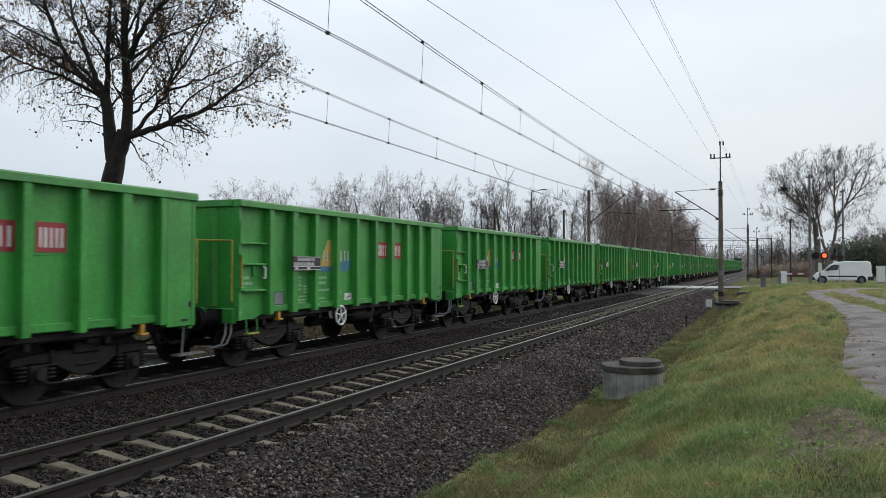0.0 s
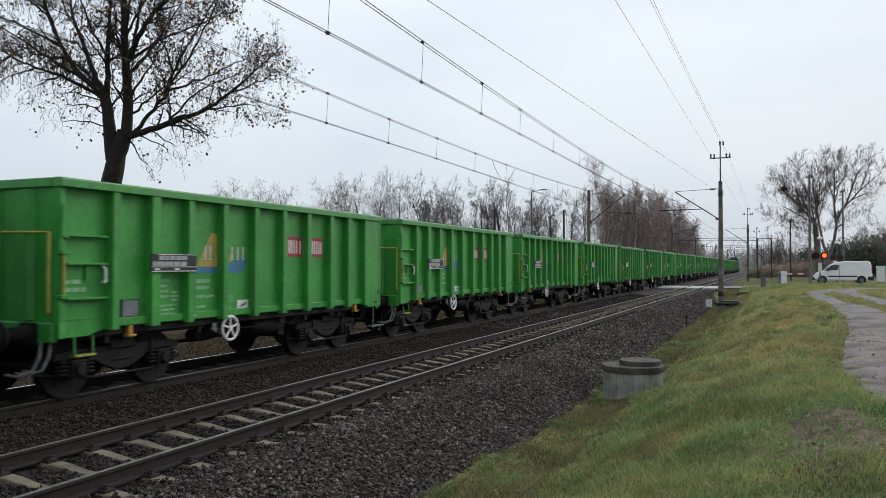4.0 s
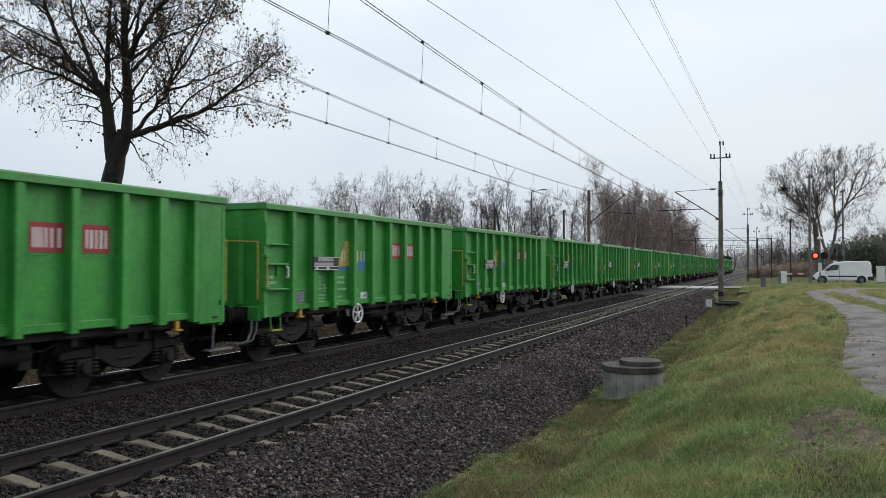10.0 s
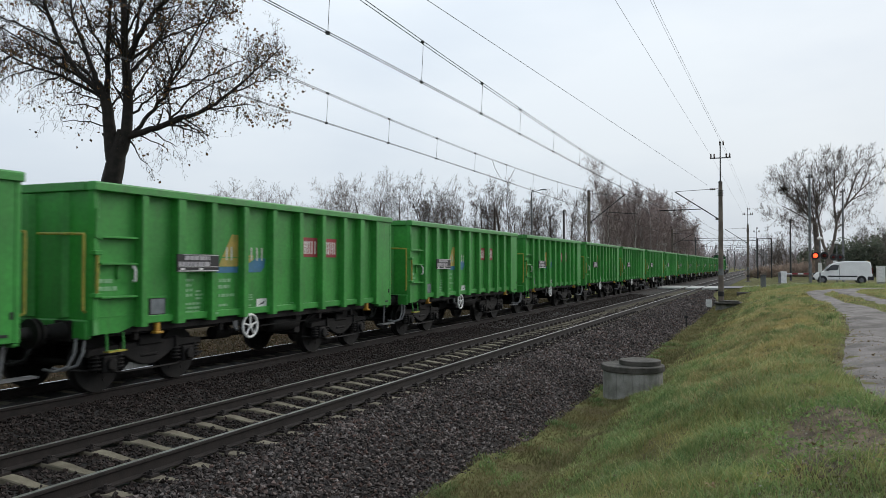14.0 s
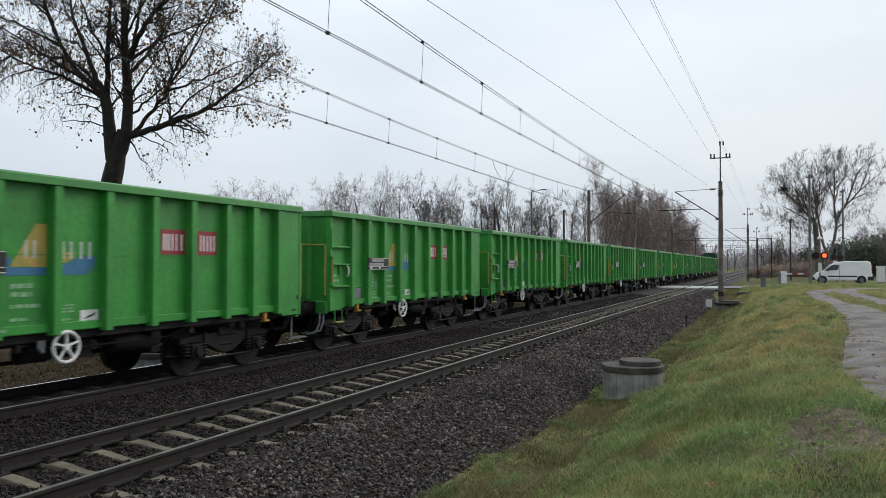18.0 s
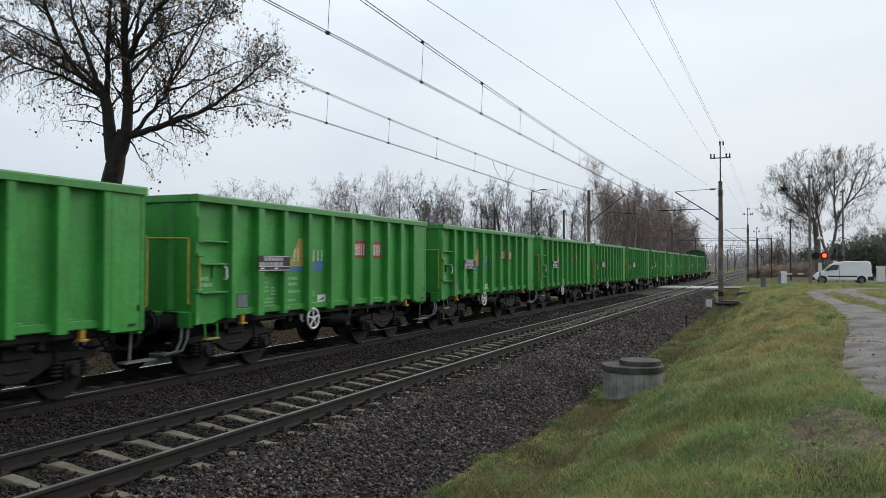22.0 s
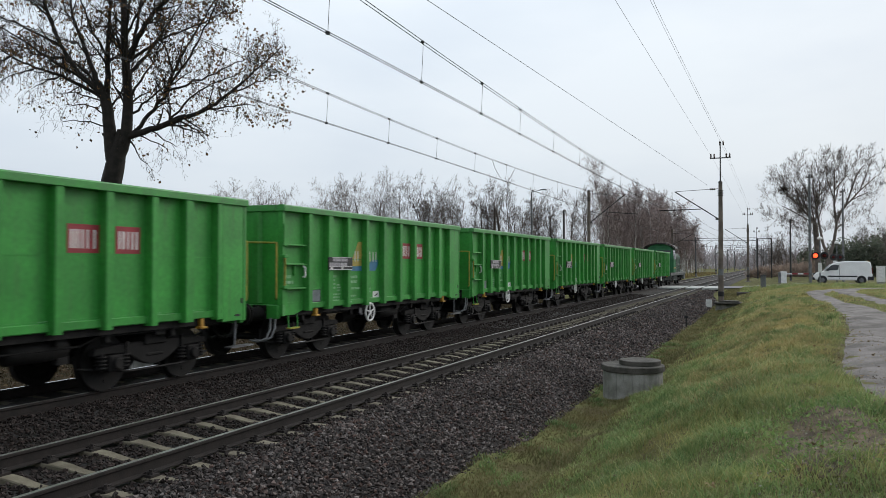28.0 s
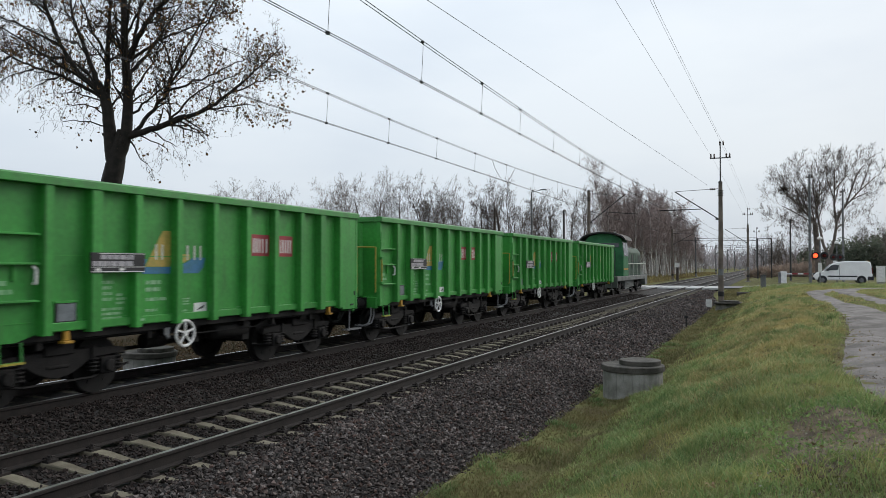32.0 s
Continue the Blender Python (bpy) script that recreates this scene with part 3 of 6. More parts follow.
    part("mark_bar", Geo().prism([(-1.18, 2.06), (-0.90, 2.17), (-0.90, 2.26), (-1.18, 2.26)], "x", x, x + 0.0025), LOGO_YELLOW, sail)
    for a in (-1.74, -1.60, -1.12, -0.98, -0.80, -0.64):
        part("mark_stroke", Geo().box(x + 0.0035, a, 2.16, x + 0.006, a + 0.045, 2.42), FADED, sail)
    for y0, y1, pieces in ((0.88, 1.475, ((0.05, 0.035), (0.115, 0.035), (0.18, 0.035), (0.26, 0.035), (0.355, 0.035), (0.475, 0.05))), (1.80, 2.32, ((0.06, 0.035), (0.14, 0.045), (0.24, 0.035), (0.33, 0.04), (0.42, 0.04)))):
        pl = part("red_plate", Geo().box(x, y0, 2.25, x + 0.003, y1, 2.69), RED, w, "red painted panel with white strokes")
        for o, wd in pieces:
            part("stroke", Geo().box(x + 0.0035, y0 + o, 2.32, x + 0.006, y0 + o + wd, 2.61), WHITE, pl)
    for y0, y1, z0, z1, n, sd in ((-2.86, -2.62, 1.5, 1.86, 4, 11), (-2.9, -2.36, 1.2, 1.42, 3, 12), (-2.58, -2.36, 1.44, 1.64, 3, 13), (-1.95, -1.5, 1.62, 1.86, 2, 14), (-1.95, -1.45, 1.46, 1.56, 1, 15), (-1.95, -1.62, 1.28, 1.36, 1, 16), (-1.15, -0.85, 1.36, 1.5, 3, 17), (-1.15, -0.9, 1.18, 1.3, 2, 18), (-1.98, -1.5, 1.12, 1.16, 1, 19), (-4.8, -4.4, 1.66, 1.9, 2, 20), (-1.0, -0.5, 1.1, 1.14, 1, 23)):
        bars(x, y0, y1, z0, z1, n, 0.45, sd, PALE, w)
    sq = part("white_square", Geo().box(x, -0.78, 1.21, x + 0.003, -0.44, 1.38), WHITE, w, "white square with a dark slash")
    part("slash", Geo().prism([(-0.72, 1.24), (-0.54, 1.28), (-0.48, 1.34), (-0.66, 1.28)], "x", x + 0.0035, x + 0.005), BLACKPAINT, sq)
    for y in (3.35, 0.4, 2.5):
        part("scuff", Geo().box(x, y, SOLE + 0.19, x + 0.002, y + 0.3, SOLE + 0.2), PALE, w)
    for y in (-3.45, 2.92):
        bogie(w, y, DARKIRON)
    return w


PITCH, FIRST = 11.18, 17.15
TRAIN = []


def build_train():
    first = build_wagon()
    first.matrix_basis = pose(FAR_X, FIRST - 3 * PITCH, 0)
    TRAIN.append((first, FIRST - 3 * PITCH))
    for n in range(-2, 23):
        y = FIRST + n * PITCH
        TRAIN.append((copy_thing(first, pose(FAR_X, y, 0)), y))


build_train()

# ---- the pushing locomotive ----
LOCO_GREEN = mat("loco_grey_green", (0.07, 0.11, 0.08), (0.04, 0.065, 0.05), 1.5, 0.7, 0, 0.08, 30, streak=(0.025, 0.04, 0.03), spec=0.15)
LOCO_LIGHT = mat("loco_mid_green", (0.05, 0.19, 0.085), (0.035, 0.125, 0.06), 1.5, 0.7, 0, 0.08, 30, spec=0.2)
LOCO_GREY = mat("loco_frame_grey", (0.15, 0.165, 0.155), (0.08, 0.085, 0.08), 2, 0.7, 0, 0.1, 30)
ROOF_DARK = mat("loco_roof_soot", (0.03, 0.03, 0.03), (0.02, 0.02, 0.02), 2, 0.7, 0, 0.1, 30)
GLASS = bpy.data.materials.new("window_glass")
GLASS.use_nodes = True
GLASS.node_tree.nodes["Principled BSDF"].inputs["Base Color"].default_value = (0.03, 0.035, 0.04, 1)
GLASS.node_tree.nodes["Principled BSDF"].inputs["Roughness"].default_value = 0.06
GLASS.node_tree.nodes["Principled BSDF"].inputs["Specular IOR Level"].default_value = 0.8


def build_loco():
    lo = thing("diesel_locomotive", "dark green diesel locomotive with a sooty curved cab roof", "locomotive")
    part("main_frame", Geo().box(-1.4, -6.5, 0.98, 1.4, 6.5, 1.30).box(-1.1, -1.8, 0.45, 1.1, 1.8, 0.98), LOCO_GREY, lo, "grey main frame with fuel tank", bevel=0.03)
    part("short_hood", Geo().prism([(-0.85, 1.3), (0.85, 1.3), (0.85, 3.0), (0.6, 3.3), (-0.6, 3.3), (-0.85, 3.0)], "y", -5.7, -4.2), LOCO_GREEN, lo, bevel=0.04)
    hood = part("long_hood", Geo().prism([(-1.0, 1.3), (1.0, 1.3), (1.0, 3.05), (0.72, 3.4), (-0.72, 3.4), (-1.0, 3.05)], "y", -2.2, 5.8), LOCO_GREEN, lo, bevel=0.05)
    for k in range(7):
        part("hood_door", Geo().box(1.001, -1.9 + k * 1.05, 1.5, 1.025, -0.95 + k * 1.05, 2.95), LOCO_GREEN, hood, bevel=0.01)
        part("door_latch", Geo().box(1.026, -1.02 + k * 1.05, 2.1, 1.045, -0.98 + k * 1.05, 2.25), GALV, hood)
        if k in (1, 3, 6):
            part("grille", Geo().box(1.026, -1.8 + k * 1.05, 1.75, 1.032, -1.05 + k * 1.05, 2.85), ROOF_DARK, hood, "dark grille panel")
            g = Geo()
            for j in range(9):
                g.box(1.033, -1.8 + k * 1.05, 1.8 + j * 0.115, 1.048, -1.05 + k * 1.05, 1.83 + j * 0.115)
            part("louvre", g, LOCO_GREEN, hood)
    # the hood's top strip is paler than its sides
    part("hood_top", Geo().box(-0.7, -2.1, 3.402, 0.7, 5.78, 3.43), GALV, hood, "pale strip along the top of the hood", bevel=0.01)
    part("radiator_grille", Geo().box(-0.5, 5.801, 1.9, 0.5, 5.84, 3.0), ROOF_DARK, hood, "dark radiator grille")
    part("exhaust_stack", Geo().box(-0.2, 0.6, 3.432, 0.2, 1.1, 3.75), ROOF_DARK, hood, "sooty exhaust stack", bevel=0.02)
    part("hood_fan", Geo().lathe([(3.432, 0.45), (3.54, 0.45), (3.56, 0.3)], (0, 4.4, 0), "z", 18), ROOF_DARK, hood)
    cab = part("cab", Geo().prism([(-1.4, 1.3), (1.4, 1.3), (1.4, 2.7), (1.27, 3.86), (0.95, 4.14), (0.4, 4.28), (-0.4, 4.28), (-0.95, 4.14), (-1.27, 3.86), (-1.4, 2.7)], "y", -4.2, -2.2), LOCO_LIGHT, lo, "mid-green cab", bevel=0.03)
    for y0 in (-4.0, -3.1):
        part("window_frame", Geo().prism([(1.392, 2.70), (1.287, 3.70), (1.307, 3.70), (1.412, 2.70)], "y", y0 - 0.05, y0 + 0.79), GALV, cab, "pale window frame")
        part("side_window", Geo().prism([(1.39, 2.75), (1.295, 3.65), (1.325, 3.65), (1.42, 2.75)], "y", y0, y0 + 0.74), GLASS, cab, "dark glass cab window")
    part("corner_post", Geo().prism([(1.37, 2.3), (1.43, 2.3), (1.30, 3.86), (1.24, 3.86)], "y", -2.25, -2.15), GALV, cab, "pale worn corner post")
    part("number_stripe", Geo().box(1.401, -4.1, 1.75, 1.41, -2.3, 1.85), YELLOW, cab)
    part("end_window", Geo().box(1.02, -2.20, 2.75, 1.22, -2.18, 3.75).box(-1.22, -2.20, 2.75, -1.02, -2.18, 3.75), GLASS, cab)
    part("end_window", Geo().box(-1.1, -4.22, 3.32, 1.1, -4.2, 3.62), GLASS, cab)
    part("cab_door", Geo().box(1.02, -2.19, 1.35, 1.34, -2.165, 2.7), LOCO_GREEN, cab)
    roof = [(1.6 * math.cos(a), 3.8 + 0.6 * math.sin(a)) for a in np.linspace(0, math.pi, 15)] + [(1.54 * math.cos(a), 3.79 + 0.52 * math.sin(a)) for a in np.linspace(math.pi, 0, 15)]
    part("cab_roof", Geo().prism([(float(a), float(b)) for a, b in roof], "y", -4.55, -1.95), ROOF_DARK, lo, "sooty overhanging curved roof", smooth=True)
    part("roof_horn", Geo().rod((0.4, -2.4, 4.36), (0.4, -1.9, 4.45), 0.05, 0.1, 8), ROOF_DARK, lo)
    for s in (1, -1):
        rail = Geo().pipe([(s * 1.35, -2.1, 2.2), (s * 1.35, 6.3, 2.2), (s * 0.6, 6.4, 2.2)], 0.028, 6).pipe([(s * 1.35, 4.9, 1.75), (s * 1.35, 6.3, 1.75), (s * 0.6, 6.4, 1.75)], 0.025, 6)
        for y in (-1.6, 0.2, 2.0, 3.8, 5.4, 6.3):
            rail.rod((s * 1.35, y, 1.3), (s * 1.35, y, 2.2), 0.018, None, 6)
        part("handrail", rail, FADED, lo, "pale handrail along the walkway")
        part("step_box", Geo().box(s * 1.25 - 0.2, 5.3, 0.5, s * 1.25 + 0.17, 6.4, 1.29), LOCO_GREY, lo, "pale grey step box", bevel=0.02)
        part("cab_step", Geo().box(s * 1.25 - 0.12, -1.3, 0.35, s * 1.25 + 0.12, -0.8, 0.4).box(s * 1.25 - 0.12, -1.3, 0.68, s * 1.25 + 0.12, -0.8, 0.73), LOCO_GREY, lo)
        part("headlight", Geo().lathe([(6.5, 0.14), (6.6, 0.14), (6.62, 0.1)], (s * 0.95, 0, 1.45), "y", 14), WHITE, lo)
        for e in (1, -1):
            part("buffer", Geo().lathe([(e * 6.5, 0.16), (e * 6.85, 0.12), (e * 7.06, 0.12), (e * 7.08, 0.24), (e * 7.12, 0.24)], (s * 0.875, 0, 1.05), "y", 16), DARKIRON, lo, smooth=True)
    part("buffer_beam", Geo().box(-1.42, 6.45, 0.55, 1.42, 6.56, 1.32), LOCO_GREY, lo, bevel=0.02)
    part("buffer_beam", Geo().box(-1.42, -6.56, 0.55, 1.42, -6.45, 1.32), LOCO_GREY, lo, bevel=0.02)
    for y in (-3.8, 3.8):
        bogie(lo, y, DARKIRON, 1.2)
    return lo


LOCO_Y = FIRST + 22 * PITCH + HALF + 1.24 + 6.5 + 0.1
locomotive = build_loco()
locomotive.matrix_basis = pose(FAR_X, LOCO_Y, 0)


# ---- ground, tracks and bank ----
def spread(*spans):
    out = []
    for a, b, step in spans:
        out += list(np.arange(a, b, step))
    return np.array(out + [spans[-1][1]])


GRASS_SOIL = mat("rough_grass_ground", (0.145, 0.15, 0.06), (0.085, 0.07, 0.038), 1.6, 1.0, 0, 0.6, 18, spec=0.05)
sheet("ground", np.concatenate([spread((-3000, -200, 400), (-200, -20, 20), (-20, -5, 1.5), (-5, 3, 0.12), (3, 9, 0.25), (9, 14, 1), (14, 200, 20), (200, 3000, 400))]),
      spread((-300, -20, 40), (-20, 2, 2), (2, 24, 0.15), (24, 64, 0.4), (64, 84, 0.8), (84, 300, 10), (300, 4000, 300)), ground_z, GRASS_SOIL,
      "uneven grass and soil ground beside the railway", "ground")
BED = [(-14.6, -0.84), (-13.0, -0.24), (-12.3, -0.175), (-11.6, -0.19), (-10.4, -0.19), (-10.1, -0.165), (-9.5, -0.165), (-8.9, -0.22), (-8.3, -0.19), (-7.85, -0.215), (-7.55, -0.245), (-6.4, -0.245), (-6.1, -0.215), (-5.72, -0.2), (-5.62, -0.19), (-5.1, -0.24), (-3.85, -0.84)]
bedx, bedz = np.array([a for a, _ in BED]), np.array([b for _, b in BED])
sheet("ballast_bed", np.concatenate([np.linspace(a, b, 6)[:-1] for a, b in zip(bedx, bedx[1:])] + [[-3.85]]), spread((-40, 2, 3), (2, 40, 0.25), (40, 100, 2), (100, 900, 40)),
      lambda x, y: np.interp(x, bedx, bedz) + 0.012 * np.sin(9 * x + 7 * y) * np.sin(5 * y - 4 * x), BALLAST, "dark grey-brown crushed stone track bed", "ballast")


HUMUS = mat("dark_leafy_soil", (0.05, 0.036, 0.022), (0.03, 0.026, 0.014), 2.5, 1.0, 0, 0.6, 18, spec=0.05)
sheet("verge", spread((-26, -14.4, 0.8)), spread((0, 62, 2)), lambda x, y: ground_z(x, y) + 0.015, HUMUS, "dark leafy soil strip beyond the far track", "soil")


def build_track(name, cx, label, sleepers, clips, head):
    tr = thing(name, label, "railway track", pose(cx, 0, 0), kind="structure")
    foot = [(-0.07, -0.172), (0.07, -0.172), (0.07, -0.160), (0.012, -0.145), (0.012, -0.05), (0.036, -0.035), (0.036, -0.008), (0.028, -0.002), (-0.028, -0.002), (-0.036, -0.008), (-0.036, -0.035), (-0.012, -0.05), (-0.012, -0.145), (-0.07, -0.160)]
    for s in (1, -1):
        rail = part("rail", Geo().prism([(s * 0.7535 + a, b) for a, b in foot], "y", -60, 900), RAIL, tr, "rusty steel rail")
        part("rail_head", Geo().box(s * 0.7535 - 0.027, -60, -0.0018, s * 0.7535 + 0.027, 900, 0.0), head if s < 0 else RAILTOP, rail, "polished running surface")
    # the top of a sleeper dips in a smooth curve between the rail seats
    sl = Geo()
    xs = [-1.3, -1.22, -0.98, -0.55, -0.42, -0.28, -0.14, 0.0, 0.14, 0.28, 0.42, 0.55, 0.98, 1.22, 1.3]
    for x in xs:
        dip = 0.5 + 0.5 * math.cos(math.pi * min(1.0, abs(x) / 0.55))
        top = -0.182 - 0.055 * dip - 0.02 * max(0.0, abs(x) - 0.98) / 0.32
        half = 0.092 - 0.022 * dip
        sl.v += [(x, -half - 0.045, -0.40), (x, -half, top - 0.012), (x, -half + 0.012, top), (x, half - 0.012, top), (x, half, top - 0.012), (x, half + 0.045, -0.40)]
    for k in range(len(xs) - 1):
        sl.f += [(6 * k + j, 6 * k + j + 1, 6 * k + j + 7, 6 * k + j + 6) for j in range(5)]
    sl.f += [tuple(range(6)), tuple(range(6 * len(xs) - 6, 6 * len(xs)))]
    sl = sl.mesh("sleeper", CONCRETE)
    cl = Geo()
    for s in (1, -1):
        cl.box(s * 0.12 - 0.05, -0.07, -0.187, s * 0.12 + 0.05, 0.07, -0.155).rod((s * 0.125, -0.02, -0.16), (s * 0.125, -0.02, -0.10), 0.02, None, 6).rod((s * 0.125, -0.02, -0.155), (s * 0.125, -0.02, -0.13), 0.038, 0.03, 6)
        cl.pipe([(s * 0.06, 0.05, -0.14), (s * 0.11, 0.06, -0.125), (s * 0.13, 0.0, -0.12), (s * 0.11, -0.06, -0.125), (s * 0.06, -0.05, -0.14)], 0.011, 5)
    cl = cl.mesh("rail_clip", RAIL)
    for k in range(sleepers):
        y = 5.73 - 0.6 * 24 + 0.6 * k
        o = part("sleeper", sl, CONCRETE, tr)
        o.location = (0, y, 0)
        if k < clips:
            for s in (1, -1):
                c = part("rail_clip", cl, RAIL, o)
                c.location = (s * 0.7535, 0, 0)
    return tr


build_track("railway_track", NEAR_X, "empty track of rusty rails on pale concrete sleepers", 146, 78, RAILTOP)
# only the farther rail of this track gets the paler head, a painted gleam
build_track("railway_track", FAR_X, "track of rusty rails under the moving train", 146, 0, RAILGLEAM)

# loose stones on the track bed: too many to tell apart
def stones(name, count, rects, seed, size, label, material=STONES):
    r = np.random.RandomState(seed)
    area = np.array([(b - a) * (d - c) for a, b, c, d in rects])
    pick = r.choice(len(rects), count, p=area / area.sum())
    rc = np.array(rects)[pick]
    x = rc[:, 0] + r.rand(count) * (rc[:, 1] - rc[:, 0])
    y = rc[:, 2] + r.rand(count) * (rc[:, 3] - rc[:, 2])
    z = np.interp(x, bedx, bedz)
    ph = (y - 5.73 + 60) % 0.6
    off = np.minimum(ph, 0.6 - ph)
    over = (off < 0.098) & ((np.abs(x - NEAR_X) < 0.98) | (np.abs(x - FAR_X) < 0.6)) | (off < 0.07) & (np.abs(x - NEAR_X) < 1.24)
    rail = (np.abs(np.abs(x - NEAR_X) - 0.7535) < 0.1) | (np.abs(np.abs(x - FAR_X) - 0.7535) < 0.1)
    keep = ~(over | rail)
    x, y, z = x[keep], y[keep], z[keep]
    n = len(x)
    base = np.array([(1, 0, 0), (-1, 0, 0), (0, 1, 0), (0, -1, 0), (0, 0, 1), (0, 0, -1)], float)
    v = base[None] * (0.6 + 0.7 * r.rand(n, 6, 1)) + 0.35 * r.randn(n, 6, 3) * 0.6
    q = r.randn(n, 4)
    q /= np.linalg.norm(q, axis=1, keepdims=True)
    w, i, j, k = q.T
    rot = np.stack([1 - 2 * (j * j + k * k), 2 * (i * j - k * w), 2 * (i * k + j * w), 2 * (i * j + k * w), 1 - 2 * (i * i + k * k), 2 * (j * k - i * w), 2 * (i * k - j * w), 2 * (j * k + i * w), 1 - 2 * (i * i + j * j)], 1).reshape(n, 3, 3)
    s = size * (0.55 + 0.75 * r.rand(n))
    v = np.einsum("nab,nkb->nka", rot, v) * s[:, None, None]
    v[:, :, 2] *= 0.8
    v += np.stack([x, y, z + s * 0.35 + 0.018 * r.randn(n)], 1)[:, None, :]
    tri = np.array([(0, 2, 4), (2, 1, 4), (1, 3, 4), (3, 0, 4), (2, 0, 5), (1, 2, 5), (3, 1, 5), (0, 3, 5)])
    f = (tri[None] + 6 * np.arange(n)[:, None, None]).reshape(-1, 3)
    solid(name, array_mesh(name, v.reshape(-1, 3), f, material), material, label, "ballast", kind="stuff")


stones("ballast_stones", 46000, [(-5.75, -3.75, 2, 20)], 1, 0.029, "dark crushed stones on the track shoulder")
stones("ballast_stones", 22000, [(-5.75, -3.7, 20, 46)], 2, 0.042, "dark crushed stones on the track shoulder")
stones("ballast_stones", 8000, [(-5.75, -3.7, 46, 74)], 6, 0.06, "dark crushed stones on the track shoulder")
stones("ballast_stones", 42000, [(-8.35, -5.65, 4, 26)], 3, 0.027, "dark crushed stones between the sleepers", STONES_DARK)
stones("ballast_stones", 26000, [(-10.35, -8.3, 4, 26)], 4, 0.028, "grimy brown crushed stones between the two tracks", STONES_DARK)
stones("ballast_stones", 16000, [(-10.3, -5.65, 26, 60)], 5, 0.036, "dark crushed stones of the track bed", STONES_DARK)


# ---- road, path and level crossing ----
def ribbon(name, pts, material, label, category, lift=0.028, wild=0.22, seed=5):
    """A strip of worn surface laid on the ground: rows of x, y, half width."""
    r = np.random.RandomState(seed)
    c = []
    for (x0, y0, w0), (x1, y1, w1) in zip(pts, pts[1:]):
        for t in np.linspace(0, 1, 10, endpoint=False):
            c.append((x0 + (x1 - x0) * t, y0 + (y1 - y0) * t, w0 + (w1 - w0) * t))
    c = np.array(c + [pts[-1]])
    for _ in range(6):
        c[1:-1] = (c[:-2] + 2 * c[1:-1] + c[2:]) / 4
    d = np.gradient(c[:, :2], axis=0)
    d /= np.linalg.norm(d, axis=1, keepdims=True)
    nrm = np.stack([d[:, 1], -d[:, 0]], 1)
    rows = []
    for k in np.linspace(-1, 1, 9):
        e = wild * (r.rand(len(c)) - 0.5) * (abs(k) > 0.9)
        p = c[:, :2] + nrm * (c[:, 2] * k + e)[:, None]
        rows.append(np.stack([p[:, 0], p[:, 1], ground_z(p[:, 0], p[:, 1]) + lift - 0.03 * (abs(k) > 0.9)], 1))
    v = np.stack(rows, 1).reshape(-1, 3)
    n = len(c)
    i = (np.arange(n - 1)[:, None] * 9 + np.arange(8)[None, :]).ravel()
    return solid(name, array_mesh(name, v, np.stack([i, i + 1, i + 10, i + 9], 1), material, True), material, label, category, kind="structure")


PATH_A = [(3.6, -12.0, 1.7), (3.1, 2.0, 1.6), (2.98, 8.5, 1.6), (2.78, 11.0, 1.68), (2.7, 13.6, 1.74), (2.85, 17.0, 1.58), (2.95, 21.0, 1.28), (2.85, 26.5, 0.85), (2.6, 34.0, 0.5), (2.2, 41.5, 0.42), (1.98, 47.2, 0.5), (2.6, 52.5, 0.6), (3.9, 56.8, 0.7), (6.3, 61.0, 0.9), (12.0, 68.0, 1.6)]
PATH_B = [(6.5, 30.0, 0.8), (4.5, 37.5, 0.6), (4.15, 43.6, 0.5), (3.8, 50.0, 0.5), (4.2, 54.5, 0.6), (4.9, 58.0, 0.7)]
PATH_MAT = mat("gritty_grey_path", (0.178, 0.159, 0.149), (0.075, 0.066, 0.058), 1.6, 0.85, 0, 0.9, 26)
ribbon("path", PATH_A, PATH_MAT, "worn grey path with ragged grassy edges", "path", 0.034, 0.05)
ribbon("path", PATH_B, PATH_MAT, "worn grey side path through grass", "path", 0.034, 0.35, 9)
DIRT = mat("bare_soil", (0.15, 0.11, 0.07), (0.07, 0.054, 0.034), 7, 0.95, 0, 1.0, 45)
ribbon("soil_patch", [(0.40, 6.9, 0.08), (0.44, 7.3, 0.36), (0.48, 8.0, 0.56), (0.54, 8.8, 0.52), (0.64, 9.5, 0.28), (0.72, 10.1, 0.05)], DIRT, "bare brown soil patch in the grass", "soil", 0.012, 0.4, 4)

ROAD_Y0, ROAD_Y1 = 74.5, 81.5
sheet("road", np.linspace(-90, -13.3, 12), np.array([ROAD_Y0, 76, 78, 80, ROAD_Y1]), lambda x, y: np.interp(x, [-90, -20, -13.3], [-0.25, -0.2, -0.02]), ASPHALT, "pale grey asphalt road leading to the level crossing", "road")
sheet("road", np.linspace(-4.62, 70, 30), np.array([ROAD_Y0, 76, 78, 80, ROAD_Y1]), lambda x, y: np.interp(x, [-4.62, -2, 3, 70], [-0.02, 0.06, 0.40, 0.42]), ASPHALT, "pale grey asphalt road leading from the level crossing", "road")
SLAB = mat("pale_crossing_slab", (0.50, 0.50, 0.48), (0.36, 0.36, 0.35), 2, 0.8, 0, 0.2, 20, 0.1)
lc = thing("level_crossing", "pale concrete slabs laid flush between the rails", "level crossing", kind="structure")
for x0, x1 in ((-13.3, -11.86), (-11.62, -10.36), (-10.12, -7.84), (-7.6, -6.34), (-6.1, -4.62)):
    for k in range(5):
        y0 = ROAD_Y0 + k * 1.4
        part("slab", Geo().box(x0, y0 + 0.01, -0.18, x1, y0 + 1.39, -0.012), SLAB, lc, bevel=0.012)


